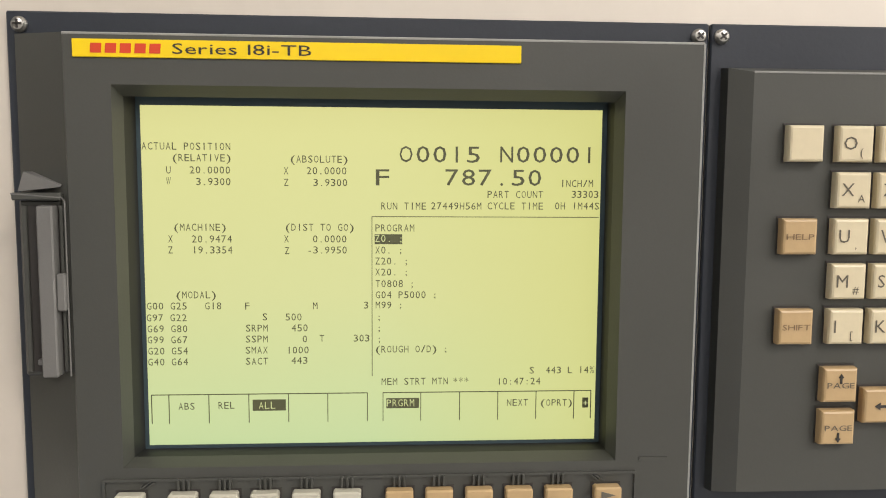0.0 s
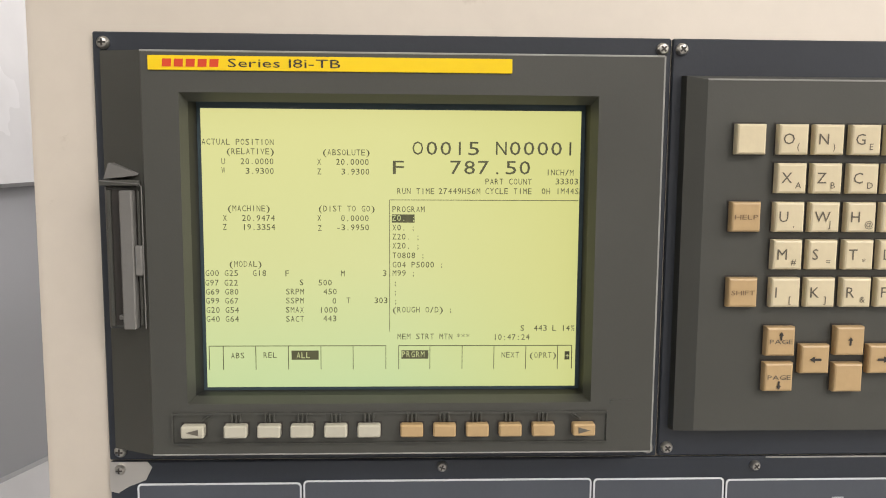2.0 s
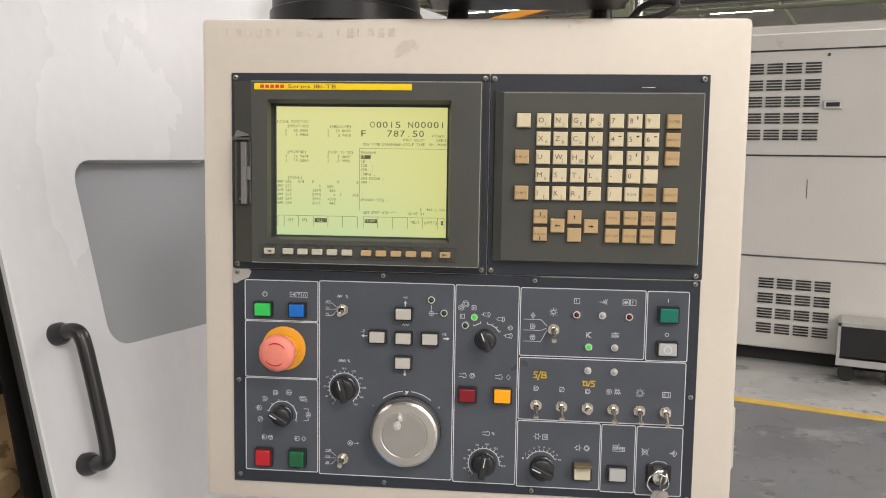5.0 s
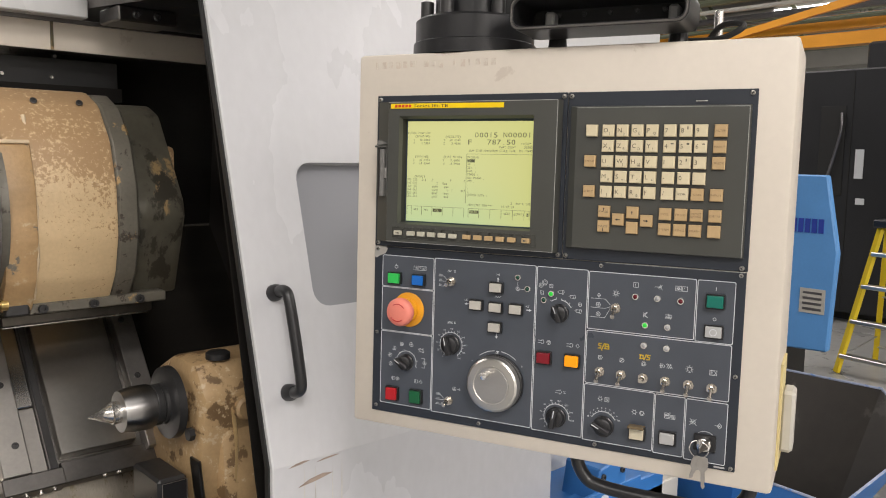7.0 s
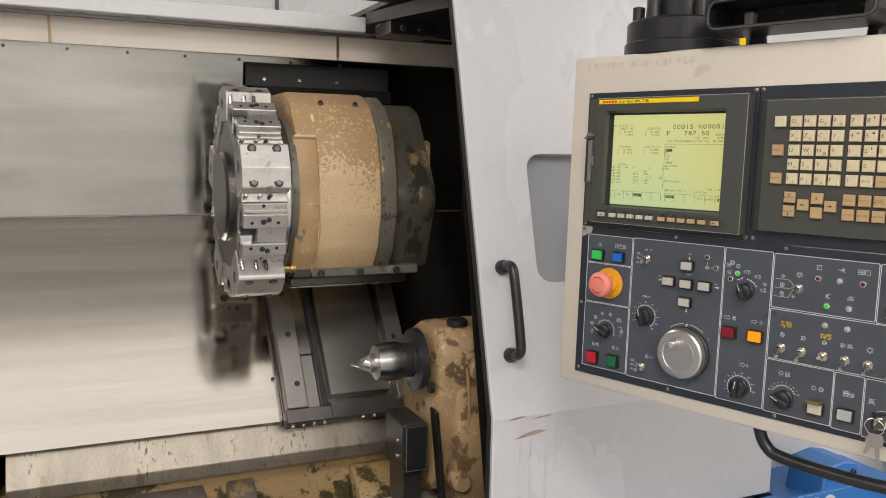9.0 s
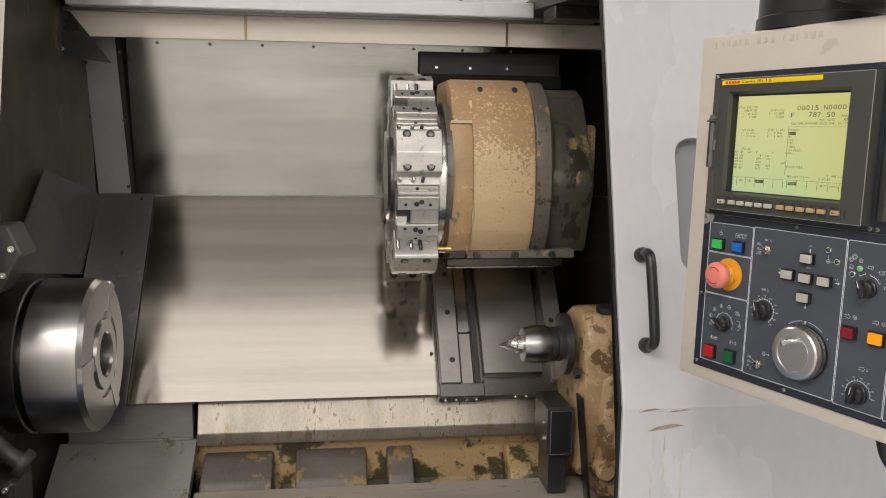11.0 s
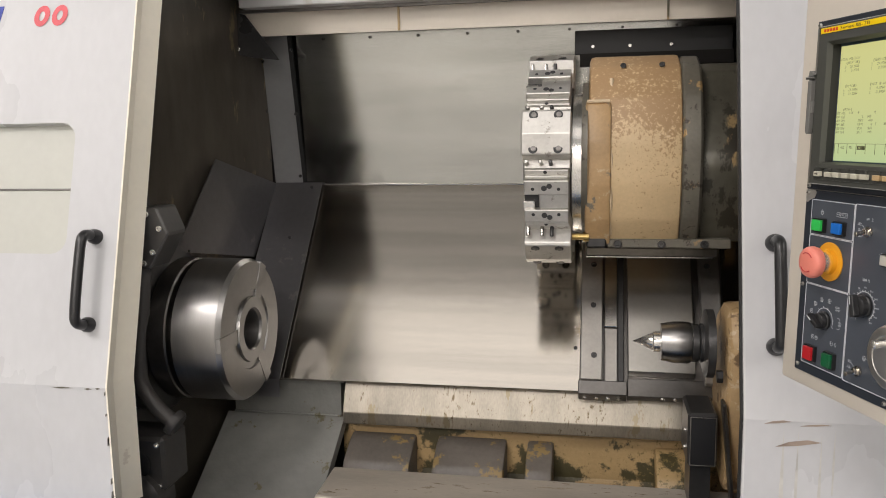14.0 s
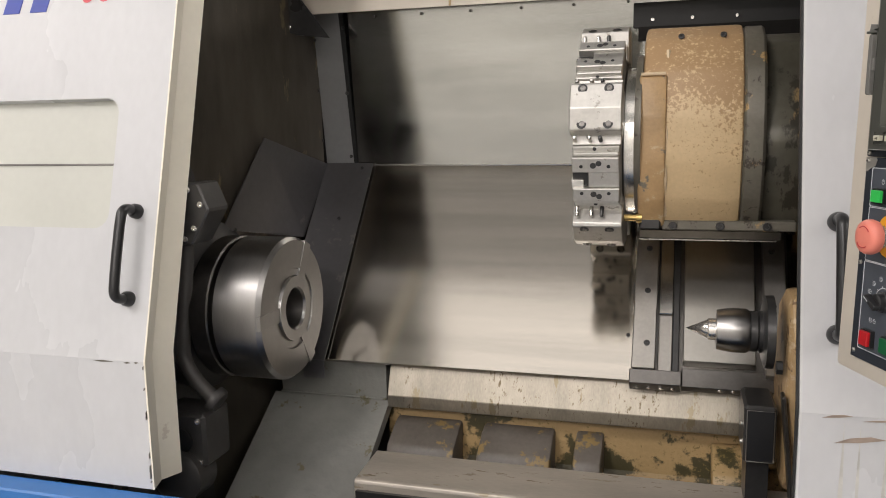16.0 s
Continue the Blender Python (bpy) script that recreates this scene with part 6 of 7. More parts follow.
writing("symbol_text", "%", 0.1262, -0.2458, FY - 0.0003, 0.0034, low, PRINT)
symbol(0.1225, -0.3182, zig(8, 8, 3.0))
writing("symbol_text", "%", 0.1286, -0.3198, FY - 0.0003, 0.0034, low, PRINT)
for zz, rows in ((-0.2588, ("100", "50", "F0")), (-0.4327, ("X100", "X10", "X1"))):
    for i, s in enumerate(rows):
        z = zz + 0.0068 - 0.0072 * i
        writing("symbol_text", s, 0.1035, z + 0.0008, FY - 0.0003, 0.0022, low, PRINT, spread=0.0014 * len(s) + 0.001)
        symbol(0.0, 0.0, ([(103, z * 1000), (110.5, z * 1000), (116, zz * 1000 + (2 - 2 * i))], False))
symbol(0.1323, -0.4143, circ(2.8), ([(0, 1.4), (1.4, -1.0), (-1.4, -1.0)], True), arr(7, 0, 5))
for x, z, s in ((0.1945, -0.2438, "+X"), (0.1952, -0.3545, "-X"), (0.1465, -0.2835, "-Z"), (0.2392, -0.2845, "+Z")):
    writing("symbol_text", s, x - 0.0026, z - 0.0008, FY - 0.0003, 0.0028, low, PRINT, spread=0.0052)
for x, z, dx, dz in ((0.1945, -0.2505, 0, 1), (0.1948, -0.3300, 0, -1), (0.1480, -0.2885, -1, 0), (0.2415, -0.2888, 1, 0)):
    arrow(low, x, z, dx, dz, FY, 0.0036, PRINT)
symbol(0.1950, -0.2745, ([(-4, -1), (-2.4, 1.2), (-0.8, -1), (0.8, 1.2), (2.4, -1), (4, 1.2)], False))
symbol(0.2240, -0.2606, circ(2.6), ([(0, 2.6), (0, 9)], False), ([(2.6, 0), (10, 0)], False), ([(-2.6, 0), (2.6, 0)], False), ([(0, -2.6), (0, 2.6)], False))
symbol(0.0334, -0.4119, page(-2), circ(2.6, 5), ([(3.6, 1), (6.4, 1), (5, -1.4)], True), arr(-4, 0, 3.4))
symbol(0.0726, -0.4119, page(-2.5), ([(5, 2.8), (7.3, 0), (5, -2.8), (2.7, 0)], True), arr(-4.5, 0, 3.4))
symbol(0.0447, -0.3587, page(), rect(2, 2))
symbol(0.0603, -0.3578, circ(3), ([(-3, 0), (3, 0)], False), ([(0, -3), (0, 3)], False))
symbol(0.0766, -0.3645, zig(7, 8, 2.4, 0, 1.6), ([(-3.5, -2.8), (-2.3, -0.8), (-1.1, -2.8), (0.1, -0.8), (1.3, -2.8)], False), circ(1.4, 3.6, -1.8))
symbol(0.0322, -0.3664, page(), circ(1.2))
symbol(0.0254, -0.3773, page(), arr(-2, 0, 5))
symbol(0.0262, -0.3906, circ(2.8), ([(-1.6, -1.6), (1.6, 1.6)], False))
symbol(0.0830, -0.3833, circ(2.8), ([(0, 1.4), (1.4, -1.0), (-1.4, -1.0)], True), ([(-5, 7), (0, 7), (0, 4)], False), ([(-5, -7), (0, -7), (0, -4)], False))
# machining symbols
symbol(0.2606, -0.2500, circ(3.6, 2.2, 1.6), circ(2.0, 2.2, 1.6), circ(3.0, -2.8, -2.6), circ(1.4, -2.8, -2.6))
for x, z, s in ((0.2722, -0.2525, "H"), (0.2592, -0.2625, "L")):
    symbol(x, z, rect(4.6, 4.6))
    writing("symbol_text", s, x - 0.0011, z - 0.0013, FY - 0.0003, 0.0027, low, PRINT)
for x, z in ((0.2870, -0.2597), (0.3030, -0.2646), (0.3120, -0.2830)):
    symbol(x, z, rect(5, 3.4, -1.5), ([(1, 2.6), (2.6, 2.6), (3.6, 0), (2.6, -2.6), (1, -2.6)], True), ([(-6, 0), (-4, 0)], False))
symbol(0.3130, -0.2740, circ(2.4), ([(-2.4, 0), (2.4, 0)], False))
for x, z, s in ((0.2656, -0.3300, tri), (0.3062, -0.3302, dia)):
    symbol(x - 0.003, z, spindle(-1))
    symbol(x + 0.006, z, s, circ(2.8) if s is tri else dia)
symbol(0.2893, -0.3960, spindle())
writing("symbol_text", "%", 0.2950, -0.3976, FY - 0.0003, 0.0034, low, PRINT)
symbol(0.3604, -0.2546, circ(2.0), *[([(2.6 * math.cos(a), 2.6 * math.sin(a)), (4.6 * math.cos(a), 4.6 * math.sin(a))], False) for a in [i * math.pi / 4 for i in range(8)]])
for i, z in enumerate((-0.2591, -0.2713, -0.2838)):
    symbol(0.3380, z, (dia, page(), circ(2.8))[i] if i != 2 else circ(2.8), *((arr(-1, 0, 4),) if i == 1 else (tri,) if i == 2 else (([(-1, 0), (1, 0)], False),)))
    symbol(0.0, 0.0, ([(328, z * 1000 - 4.4), (347, z * 1000 - 4.4), (353.5, -273 + 2.5 - 2.5 * i)], False))
for x in (0.3858, 0.4470):
    symbol(x, -0.2415, rect(6, 6))
    writing("symbol_text", "?", x - 0.0012, -0.2434, FY - 0.0003, 0.0038, low, PRINT)
symbol(0.4392, -0.2415, rect(7, 6), circ(1.4), zig(4, 5, 2))
symbol(0.4145, -0.2418, arr(-1.5, 0, 6), ([(2, 2.8), (2, -2.8)], False), ([(4.4, 2.8), (3, 0), (4.4, -2.8)], False))
symbol(0.4000, -0.2790, ([(-2.5, 3), (-2.5, -3)], False), ([(2.6, 3), (-0.6, 1.4), (-0.6, -1.4), (2.6, -3)], False), ([(1, 3), (-2.5, 0), (1, -3)], False))
symbol(0.4287, -0.2780, zig(7, 8, 3, 0, -1.6), ([(-4, 1.6), (4, 1.6)], False), ([(0, 3.4), (0, 0.4)], False))
symbol(0.4845, -0.2382, ([(0, -1.6), (0, 1.6)], False), w=0.0008)
symbol(0.4845, -0.2760, circ(1.9), w=0.0007)
symbol(0.3436, -0.3415, page(), rect(2.6, 2.2, -0.6))
symbol(0.3724, -0.3418, page(), ([(-2.2, -2.2), (1.6, 2.2)], False))
symbol(0.4009, -0.3428, page(), circ(1.6, -0.4))
symbol(0.4300, -0.3424, page(-5.5), arr(-7, 0, 4), zig(6, 7, 2.6, 3.4, -1), arr(1, 2.2, 3), arr(4, 2.2, 3))
symbol(0.4580, -0.3424, circ(2.6), ([(-1.4, -4), (1.4, -4)], False), *[([(3.6 * math.cos(a), 3.6 * math.sin(a)), (4.8 * math.cos(a), 4.8 * math.sin(a))], False) for a in [radians(q) for q in (0, 45, 90, 135, 180, 220, 320)]])
symbol(0.4867, -0.3434, rect(8.4, 6), page(), ([(-3, 0), (-0.5, 0)], False))
symbol(0.3460, -0.3968, circ(2.4, 0, 0, 6), *[([(2.4 * math.cos(a), 2.4 * math.sin(a)), (3.8 * math.cos(a), 3.8 * math.sin(a))], False) for a in [i * math.pi / 3 for i in range(6)]])
symbol(0.3550, -0.3970, rect(5.6, 5.6), ([(-1.2, -1.6), (-1.2, 1.6), (1.2, -1.6), (1.2, 1.6)], False))
symbol(0.3917, -0.4078, circ(2.4, 0, 0, 6), *[([(2.4 * math.cos(a), 2.4 * math.sin(a)), (3.6 * math.cos(a), 3.6 * math.sin(a))], False) for a in [i * math.pi / 3 for i in range(6)]])
symbol(0.4015, -0.4080, circ(3.0), dia)
symbol(0.4370, -0.4060, rect(13, 3.4, 0, -2), rect(5, 3, -4, 1.6), ([(-6.5, 1), (6.5, 1)], False), ([(0, 1), (0, 5)], False), arr(0, -2, 10))
symbol(0.4660, -0.4091, page(), ([(-4, -4), (4, 4)], False), ([(-4, 4), (4, -4)], False), arr(-2, 0, 4))
symbol(0.4978, -0.4096, ([(0, 3.4), (3, 0), (0, -3.4), (-3, 0)], True), arr(-2.5, 0, 6))
symbol(0.4815, -0.4335, circ(14.5, 0, 0, 10, 50, 130), w=0.0007)
# hand-written yellow marks
YINK = paint("yellow_paint_pen", (0.62, 0.42, 0.02), 0.5, vary=0.1, patch=60)
symbol(0.3478, -0.3262, ([(-3.5, 3.4), (-6.8, 3.2), (-7, 0.8), (-4.2, 0.2), (-4.4, -2.8), (-7.6, -3)], False), ([(-2.6, -3.6), (0.4, 3.8)], False), ([(2, 3.4), (1.6, -3)], False), ([(1, 3.4), (5.8, 3.2), (6, 0.8), (2, 0.2), (6.6, -0.4), (6.4, -3), (1, -3)], False), ([(-3, -4.6), (-2.6, -5.2)], False), material=YINK, w=0.0013, name="paint_pen_mark")
symbol(0.4022, -0.3340, ([(-7, 2.4), (-3, 2.2), (-2.6, -2), (-6.6, -2.4), (-6.2, 2.4)], False), ([(-1.6, -3.4), (1.2, 3.2)], False), ([(6, 3), (2.8, 2.8), (2.8, 0.4), (5.6, 0), (5.4, -2.8), (2, -3)], False), material=YINK, w=0.0013, name="paint_pen_mark")
part("bar_mark", B((0.4935, 0.5065, FY + 0.0001, -0.003, -0.4632, -0.4612)), B_SILVER, low)
for x in (0.45, 0.38):
    part("edge_scratch", B((x, x + 0.024, -0.0034, -0.003, -0.2158, -0.2152)), CHROME, upr)
# pale tube painted in as the highlight along the plate seam
part("plate_glint", tube([(0.345, -0.0031, -0.2157), (0.5175, -0.0031, -0.2157)], 0.0005, 6), EDGEGLINT, low, "bright line for the plate edge's highlight")
part("edge_scratch", B((0.448, 0.462, -0.0034, -0.003, -0.0088, -0.0078)), CHROME, upr)

# pendant fittings
part("side_label", B((0.5622, 0.5650, 0.03, 0.11, -0.465, -0.33)), paint("aged_yellow_label", (0.60, 0.50, 0.24), 0.6, vary=0.12, patch=20), pen, "aged yellow label on the side", None)
part("side_socket", B((0.5632, 0.580, 0.06, 0.105, -0.45, -0.37), bevel=0.004), B_WHITE, pen, "white side socket")
col = part("swivel_column", lathe([(0.066, 0.092), (0.085, 0.092), (0.087, 0.089), (0.118, 0.089), (0.122, 0.084)], "z", (0.106, 0.09, 0), 48), BLACK, pen, "black swivel column on top", 30)
part("column_neck", lathe([(0.122, 0.060), (1.15, 0.060)], "z", (0.106, 0.09, 0), 40), BLACK, col, "", 30)
for a in range(0, 360, 60):
    part("clamp_bolt", lathe([(0.122, 0.010), (0.150, 0.010), (0.152, 0.007)], "z", (0.106 + 0.073 * math.cos(radians(a + 20)), 0.09 + 0.073 * math.sin(radians(a + 20)), 0), 14), BLACKSTEEL, col, "", 40)
arm_end = PM.inverted() @ Vector((0.45, 1.66, 2.85))
part("swivel_arm", tube(curve_pts([(0.106, 0.09, 1.12), tuple(Vector((0.106, 0.09, 1.12)).lerp(arm_end, 0.5)), tuple(arm_end)], 1), 0.055, 20), BLACK, pen, "black overhead swivel arm", 40)
grip = part("lower_handle", tube(curve_pts([(0.306, 0.03, -0.488), (0.314, 0.03, -0.514), (0.336, 0.03, -0.532), (0.505, 0.03, -0.532), (0.530, 0.03, -0.514), (0.538, 0.03, -0.488)], 3), 0.0092, 12), BLACK, pen, "black bow handle under the housing", 40)

# work light lying on the pendant
wl = thing("work_light", "black flood light frame lying on the control pendant", "work light", PM)
part("light_tray", holed(rrect(0.208, 0.438, 0.084, 0.128, 0.014), rrect(0.213, 0.433, 0.089, 0.123, 0.011), -0.028, 0.05), BLACK, wl, "black open lamp tray", 40)
part("tray_back", B((0.212, 0.434, 0.05, 0.056, 0.086, 0.126)), RUBBER, wl)
for i in range(5):
    cap_screw(wl, pose(0.250 + i * 0.036, 0.05, 0.116), 0.0035, 0.003, BLACKSTEEL, "tray_screw")
part("tray_edge", tube([(x, -0.028, z) for x, z in rrect(0.2105, 0.4355, 0.0865, 0.1255, 0.0125) + [(0.4355, 0.113)]], 0.0016, 6), DARKSTEEL, wl, "worn tray edge", 40)
part("lamp_head", B((0.255, 0.405, 0.06, 0.12, 0.112, 0.23), bevel=0.006), BLACK, wl, "black lamp head")
for x in (0.27, 0.30, 0.33, 0.36, 0.39):
    part("cooling_fin", B((x - 0.004, x + 0.004, 0.05, 0.06, 0.13, 0.22)), BLACKSTEEL, wl)
for x in (0.236, 0.402):
    part("stand_clip", B((x, x + 0.014, 0.030, 0.050, 0.092, 0.118), bevel=0.003), B_SILVER, wl)
    part("foot", lathe([(0.066, 0.014), (0.09, 0.012)], "z", (x + 0.007, 0.07, 0), 16), BLACK, wl)
cab = solid("cable", tube(curve_pts([(0.40, 0.11, 0.085), (0.43, 0.09, 0.079), (0.47, 0.06, 0.076), (0.50, 0.05, 0.092), (0.46, 0.08, 0.1), (0.44, 0.1, 0.074), (0.41, 0.12, 0.072)], 3), 0.004, 8), RUBBER, "black cable coiled on the pendant", "cable", PM, smooth=40)
bt = thing("stand_bolt", "bright steel stud standing on the pendant", "bolt", PM)
part("stud", lathe([(0.066, 0.006), (0.118, 0.006), (0.12, 0.004)], "z", (0.455, 0.10, 0), 12), CHROME, bt, "", 40)
part("stud_nut", lathe([(0.066, 0.011), (0.078, 0.011)], "z", (0.455, 0.10, 0), 6), CHROME, bt)


# ---- blue chip conveyor beside the lathe ----
cv = thing("chip_conveyor", "blue chip conveyor with an open dark hopper", "conveyor")
part("trough", prism([(0.98, 0.12), (0.98, 0.52), (1.06, 0.60), (1.28, 0.60), (1.34, 0.52), (1.34, 0.12)], -0.02, 0.19, "xz", 0.006), BLUE, cv, "blue sheet-metal conveyor trough")
rim_pts = [(1.80, 0.40, 0.90), (1.816, -0.115, 0.90), (1.74, -0.261, 0.80), (1.33, -0.195, 0.70), (1.26, 0.05, 0.74), (1.30, 0.40, 0.80)]
HOPPERDARK = paint("oily_brown_black_sheet", (0.030, 0.026, 0.022), 0.34, vary=0.3, patch=3, grain=30, stain=(0.055, 0.05, 0.045), stain_amount=0.2)
RIMSTEEL = paint("scuffed_blue_grey_edge", (0.30, 0.34, 0.46), 0.4, vary=0.3, patch=12, stain=(0.10, 0.22, 0.5), stain_amount=0.35)
hop = part("hopper", rings(rim_pts, [(1.47 + (x - 1.5) * 0.55, 0.14 + (y - 0.1) * 0.55, z - 0.34) for x, y, z in rim_pts]), HOPPERDARK, cv, "oily dark open hopper inside")
part("hopper_shell", rings([(x, y, z - 0.002) for x, y, z in rim_pts], [(1.47 + (x - 1.5) * 0.56, 0.14 + (y - 0.1) * 0.56, z - 0.36) for x, y, z in rim_pts]), BLUE, cv)
part("hopper_leg", B((1.38, 1.56, 0.06, 0.22, 0.0, 0.50), bevel=0.004), BLUE, cv)
part("hopper_rim", tube(rim_pts + rim_pts[:1], 0.0042, 6), RIMSTEEL, cv, "scuffed blue-grey rim")

# ---- warning label on the lathe's end cover ----
wl2 = thing("warning_label", "small yellow and black warning label on the machine", "label")
part("label_face", B((0.681, 0.761, 0.397, 0.400, 1.805, 1.860)), YELLOW, wl2)
for k in range(2):
    part("label_bar", B((0.704 + 0.03 * k, 0.714 + 0.03 * k, 0.395, 0.397, 1.810, 1.847)), INK, wl2)

# ---- white machine with louvres ----
wm = thing("machine_cabinet", "off-white machine cabinet with rows of louvre slots", "machine")
OFFWHITE = paint("off_white_enamel", (0.60, 0.58, 0.54), 0.45, vary=0.06, patch=1.5, stain=(0.48, 0.46, 0.42), stain_amount=0.06)
part("cabinet_body", B((5.9, 7.4, -2.2, 0.285, 0.115, 2.50), bevel=0.01), OFFWHITE, wm)
part("cabinet_top", B((5.93, 7.4, -2.15, 0.26, 2.50, 2.56)), OFFWHITE, wm)
part("cabinet_plinth", B((6.0, 7.3, -2.1, 0.2, 0.0, 0.115)), RUBBER, wm, "dark recessed plinth")
for z in (2.372, 1.596, 0.828):
    part("panel_seam", B((5.896, 5.9, -2.2, 0.285, z - 0.006, z + 0.006)), BLACKSTEEL if z > 1 else SHEETGREY, wm)
for y0, z0, dy, dz, nr in ((0.098, 2.279, 0.1317, 0.1225, 5), (-0.06, 0.661, 0.1317, 0.117, 4)):
    for r in range(nr):
        for c in range(4):
            y, z = y0 - c * dy, z0 - r * dz
            part("louvre", B(*[(5.893, 5.9, y - 0.108, y, z - 0.012 - k * 0.0215, z - k * 0.0215) for k in range(4)]), BLACKSTEEL, wm)
part("latch", B((5.88, 5.9, -0.56, -0.43, 1.94, 2.0), bevel=0.004), ALU, wm)
part("latch_grip", B((5.877, 5.881, -0.54, -0.45, 1.955, 1.985)), RUBBER, wm)
for y, z in ((0.24, 2.33), (0.24, 1.63), (0.24, 1.55), (0.24, 0.79), (0.24, 0.16), (-0.45, 2.33)):
    cap_screw(wm, pose(5.897, y, z, 0, 0, -90), 0.012, 0.006)
part("scratch", B((5.897, 5.9, -0.36, -0.355, 1.28, 1.42)), SHEETGREY, wm)
trl = thing("tool_case", "black aluminium-edged case on a trolley", "tool case")
part("case_body", B((5.55, 5.85, -1.1, -0.64, 0.18, 0.42), bevel=0.012), BLACK, trl)
part("case_edge", B((5.54, 5.86, -0.652, -0.632, 0.17, 0.43), (5.54, 5.86, -1.1, -0.63, 0.405, 0.43)), ALU, trl, "aluminium edging")
part("trolley_frame", B((5.56, 5.84, -1.1, -0.63, 0.12, 0.17)), ALU, trl)
for y in (-0.7, -1.0):
    part("castor", lathe([(5.60, 0.055), (5.64, 0.055)], "x", (0, y, 0.056), 20), RUBBER, trl, "", 40)

# ---- charcoal machines ----
cm = thing("charcoal_machine", "tall charcoal machine cabinet with a small switch plate", "machine")
part("cabinet_body", B((7.0, 8.6, 0.50, 1.28, 0.27, 2.655), bevel=0.012), CHARCOAL, cm)
part("cabinet_foot", B((7.3, 8.5, 0.55, 1.2, 0.0, 0.27)), RUBBER, cm)
part("switch_plate", B((6.99, 7.0, 0.865, 0.925, 0.36, 0.51), bevel=0.003), B_WHITE, cm, "pale switch plate")
part("switch_knob", lathe([(6.99, 0.022), (6.965, 0.02), (6.965, 0)], "x", (0, 0.895, 0.43), 16), BLACK, cm)
cn = thing("charcoal_machine", "black machining centre with a control recess and cables", "machine")
part("cabinet_body", B((7.5, 9.6, 1.40, 3.9, 0.10, 2.47), bevel=0.015), CHARCOAL, cn)
part("cabinet_foot", B((7.7, 9.5, 1.5, 3.8, 0.0, 0.10)), RUBBER, cn)
part("door_seam", B((7.494, 7.5, 2.18, 2.192, 0.12, 2.45)), RUBBER, cn)
part("control_recess", B((7.49, 7.5, 2.24, 2.48, 1.25, 2.12), bevel=0.002), RUBBER, cn)
part("cable_loop", tube(curve_pts([(7.46, 2.27, 2.05), (7.44, 2.25, 1.9), (7.46, 2.30, 1.7), (7.44, 2.38, 1.35), (7.46, 2.42, 1.3)], 3), 0.016, 8), SHEETGREY, cn, "grey hanging cable", 40)
part("paper_tag", B((7.49, 7.5, 2.05, 2.13, 1.42, 1.70)), PRINT, cn, "white tag")
part("paper_tag", B((7.49, 7.5, 2.02, 2.10, 1.17, 1.23)), PRINT, cn)

# ---- light-blue machine ----
lb = thing("blue_machine", "light-blue machine end cover with dark lettering shapes", "machine")
part("end_cover", prism([(1.10, 0.36), (1.075, 1.0), (1.17, 1.49), (1.9, 1.49), (1.9, 0.33)], 4.5, 4.56, "yz", 0.01), PALEBLUE, lb)
part("machine_body", B((4.56, 5.1, 1.55, 1.9, 0.36, 1.45)), PALEBLUE, lb)
part("machine_foot", B((4.53, 4.9, 1.4, 1.85, 0.0, 0.37)), RUBBER, lb)
for i in range(5):
    part("dark_letter_shape", B((4.492, 4.5, 1.17 + i * 0.043, 1.20 + i * 0.043, 1.12, 1.21)), BLUEINK, lb)
part("data_label", B((4.492, 4.5, 1.13, 1.29, 0.60, 0.76)), B_WHITE, lb, "silver data label")
for i in range(4):
    part("label_bar", B((4.489, 4.492, 1.15, 1.27, 0.62 + i * 0.035, 0.635 + i * 0.035)), SHEETGREY, lb)

# ---- step ladder ----
sd = thing("step_ladder", "yellow fibreglass step ladder with aluminium treads", "ladder")
ft = [Vector(p) for p in ((5.40, 0.985, 0), (5.48, 1.40, 0), (5.98, 0.90, 0), (6.06, 1.33, 0))]
tp = [Vector(p) for p in ((5.62, 0.965, 1.10), (5.65, 1.22, 1.10), (5.72, 0.955, 1.10), (5.75, 1.21, 1.10))]


def bar(name, a, b, w, d, material, label=""):
    v = b - a
    m = Matrix.Translation((a + b) / 2) @ v.to_track_quat("Z", "X").to_matrix().to_4x4()
    return part(name, B((-w / 2, w / 2, -d / 2, d / 2, -v.length / 2, v.length / 2), bevel=0.004), material, sd, label, None, m)


for i in range(4):
    bar("rail", ft[i], tp[i], 0.03, 0.065 if i < 2 else 0.04, LADDER)
for f in (0.12, 0.36, 0.60, 0.82):
    bar("tread", ft[0].lerp(tp[0], f), ft[1].lerp(tp[1], f), 0.03, 0.08, ALU, "aluminium tread")
for f in (0.12, 0.5):
    bar("rear_brace", ft[2].lerp(tp[2], f), ft[3].lerp(tp[3], f), 0.015, 0.02, ALU)
bar("spreader", ft[0].lerp(tp[0], 0.12), ft[2].lerp(tp[2], 0.2), 0.006, 0.02, ALU)
bar("spreader", ft[1].lerp(tp[1], 0.12), ft[3].lerp(tp[3], 0.2), 0.006, 0.02, ALU)
part("top_cap", B((5.58, 5.80, 0.93, 1.26, 1.10, 1.16), bevel=0.01), BLACK, sd, "black moulded top cap")
part("cap_label", B((5.577, 5.58, 1.06, 1.14, 1.115, 1.145)), B_SILVER, sd)

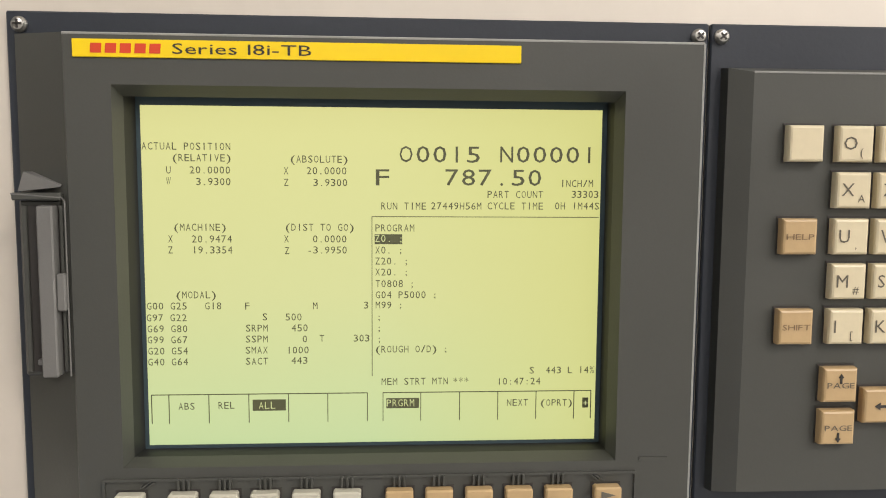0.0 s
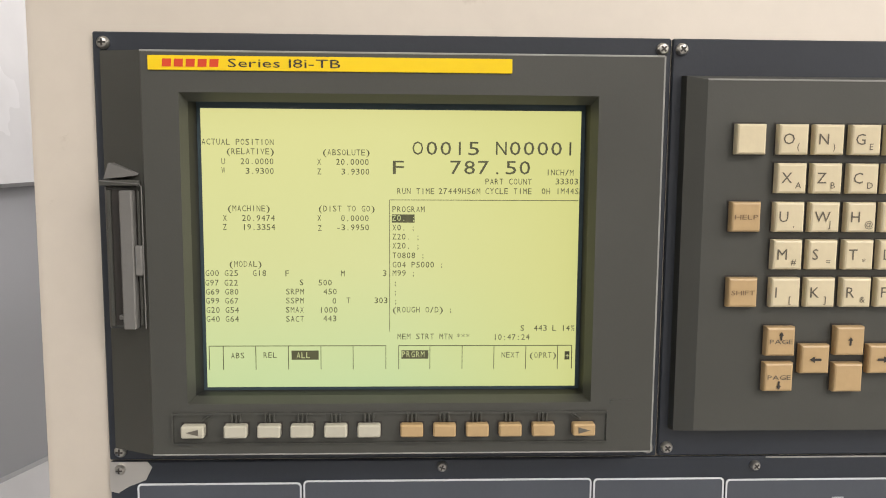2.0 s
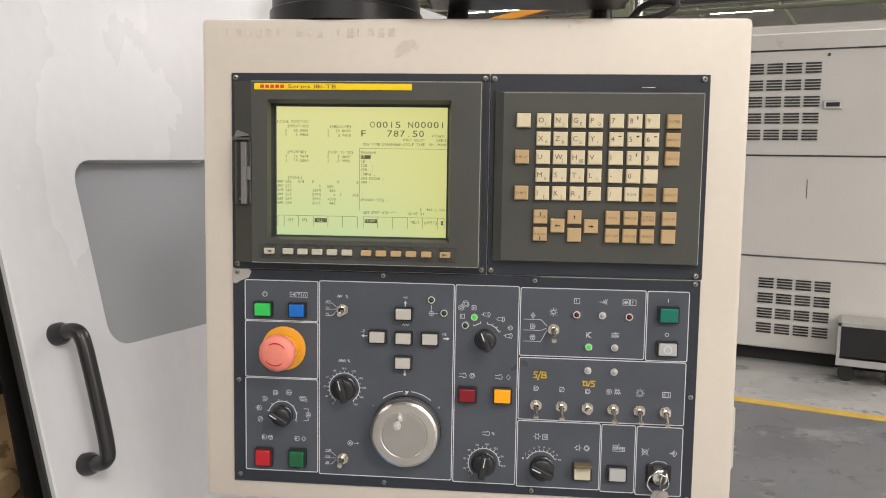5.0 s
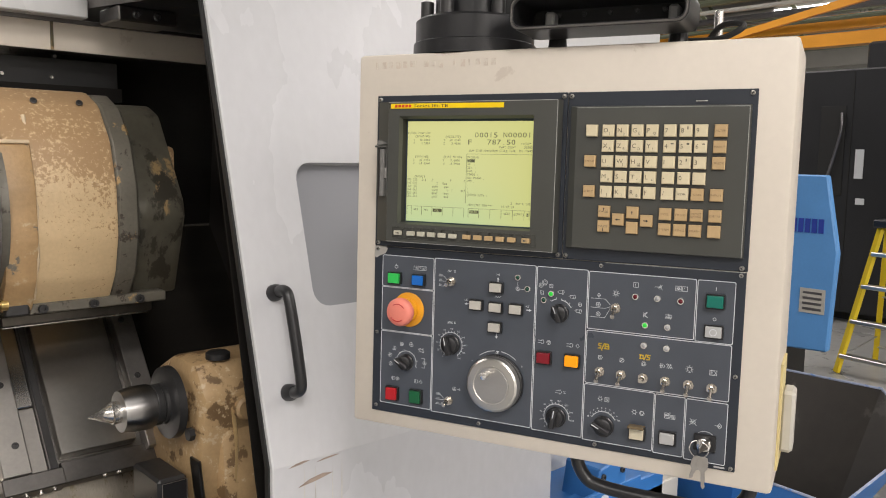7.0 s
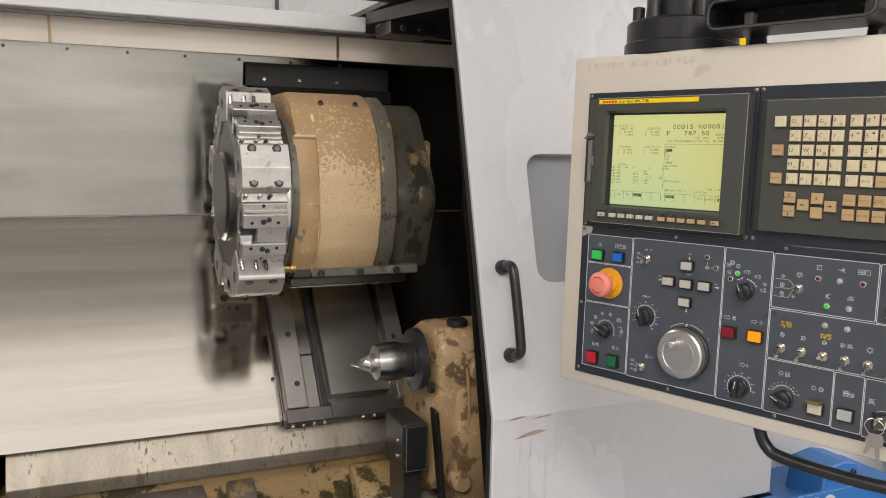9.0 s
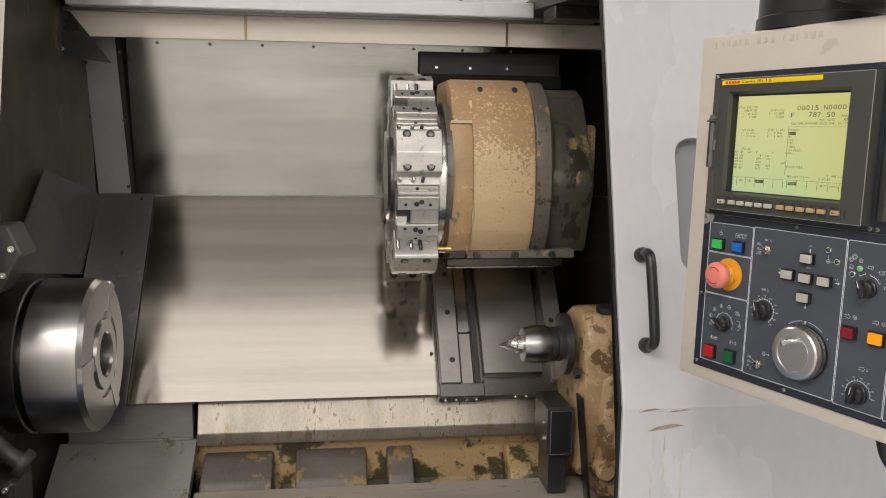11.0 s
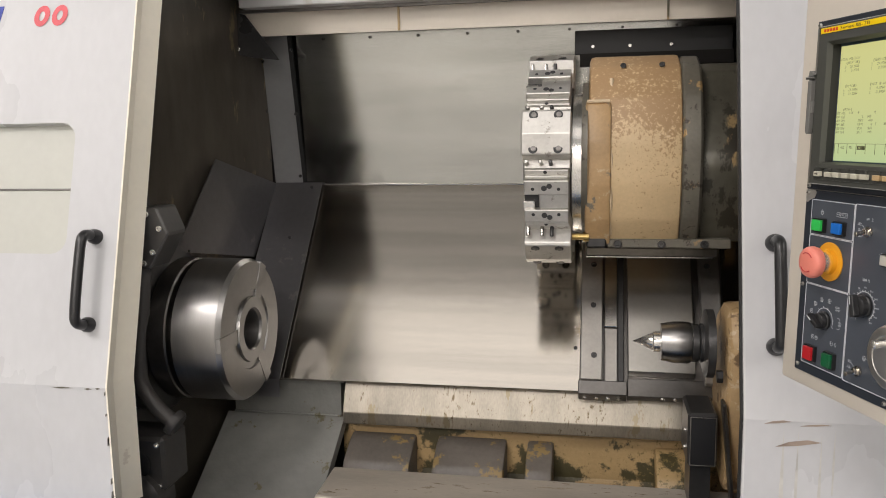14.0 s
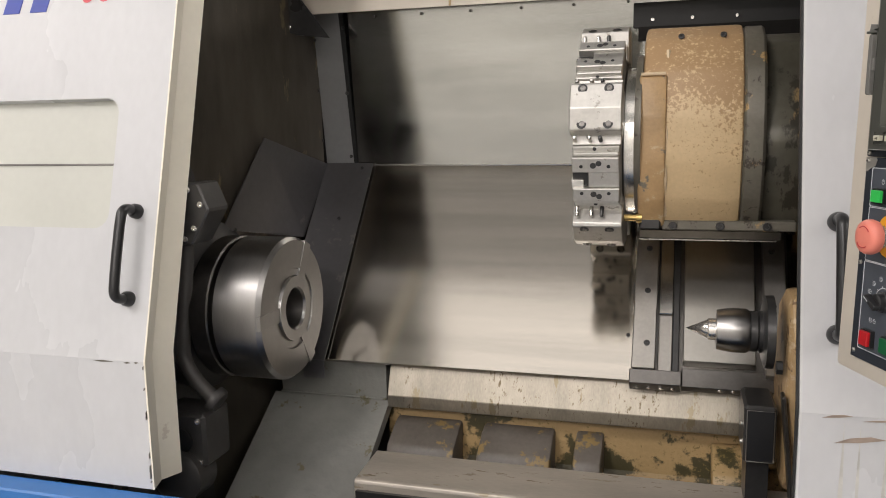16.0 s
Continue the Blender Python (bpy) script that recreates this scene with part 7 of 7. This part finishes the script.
# ---- roof steelwork, crane and fixtures ----
for x in (10.5, 15.0, 20.0):
    g = thing("roof_truss", "green-grey steel roof truss across the hall", "roof truss", group="roof trusses")
    part("lower_chord", B((x, x + 0.12, -12, 18, 4.35, 4.5)), GIRDER, g)
    part("upper_chord", B((x, x + 0.12, -12, 18, 5.9, 6.05)), GIRDER, g)
    for i in range(14):
        y = -9 + i * 1.9
        part("web", quad_plate((x + 0.05, y, 4.5), (x + 0.05, y + 0.09, 4.5), (x + 0.05, y + 1.04, 5.9), (x + 0.05, y + 0.95, 5.9), 0.05), GIRDER, g)
    part("hanger", B((x, x + 0.12, -12, -11.8, 6.05, 8.0), (x, x + 0.12, 17.8, 18, 6.05, 8.0), (x, x + 0.12, 3, 3.2, 6.05, 8.0)), GIRDER, g)
st = solid("roof_column", B((9.0, 9.25, 1.80, 2.05, 0, 8.0), bevel=0.01), GIRDER, "green-grey steel roof column", "column")
cr = thing("crane_beam", "orange overhead crane beam along the hall", "crane")
part("beam", B((9.3, 9.5, 1.95, 9.0, 2.95, 3.10)), CRANE, cr)
part("brace", quad_plate((9.32, 4.6, 3.10), (9.32, 4.6, 3.18), (9.32, 2.1, 3.66), (9.32, 2.1, 3.56), 0.06), CRANE, cr)
part("post", B((9.3, 9.42, 1.93, 2.05, 3.10, 4.4)), CRANE, cr)
part("cross_beam", quad_plate((13.4, 3.5, 3.75), (13.4, 12.0, 3.75), (13.4, 12.0, 3.98), (13.4, 3.5, 3.98), 0.2), CRANE, cr)
part("beam_leg", B((9.3, 9.5, 1.50, 1.64, 0.0, 2.95), (9.3, 9.5, 1.5, 1.96, 2.95, 3.10)), CRANE, cr)
part("hoist", B((9.2, 9.4, 2.42, 2.72, 2.62, 2.95), bevel=0.03), CHARCOAL, cr, "black hoist")
lt = thing("wall_windows", "band of pale wall sheeting and lit windows high on the far wall", "wall panel", kind="structure")
part("pale_band", B((25.9, 26.0, -12, 18, 4.6, 6.6)), OFFWHITE, lt)
for i in range(9):
    part("pipe_run", tube([(13.0 + i * 0.02, -10, 3.9 + i * 0.17), (13.0, 17, 3.9 + i * 0.17)], 0.04 + 0.02 * (i % 2), 8), (GIRDER, SHEETGREY, OFFWHITE)[i % 3], lt)
fx = None
for x, y in ((18.8, 7.7), (21.8, 7.6), (12.0, 9.0), (16.5, 5.2), (16.5, 10.5), (21.0, 7.2), (21.0, 12.0), (21.0, 2.0), (16.5, 0.0), (12.0, -2.0)):
    if fx is None:
        fx = thing("hall_light", "lit white strip light hanging under the roof", "light fixture", pose(x, y, 5.2), group="hall strip lights")
        part("tray", B((-0.12, 0.12, -0.75, 0.75, 0.02, 0.08)), B_WHITE, fx)
        part("diffuser", B((-0.10, 0.10, -0.73, 0.73, -0.01, 0.02)), LAMPGLOW, fx)
        part("drop_rod", B((-0.01, 0.01, -0.01, 0.01, 0.08, 2.8)), GIRDER, fx)
    else:
        copy_thing(fx, pose(x, y, 5.2))
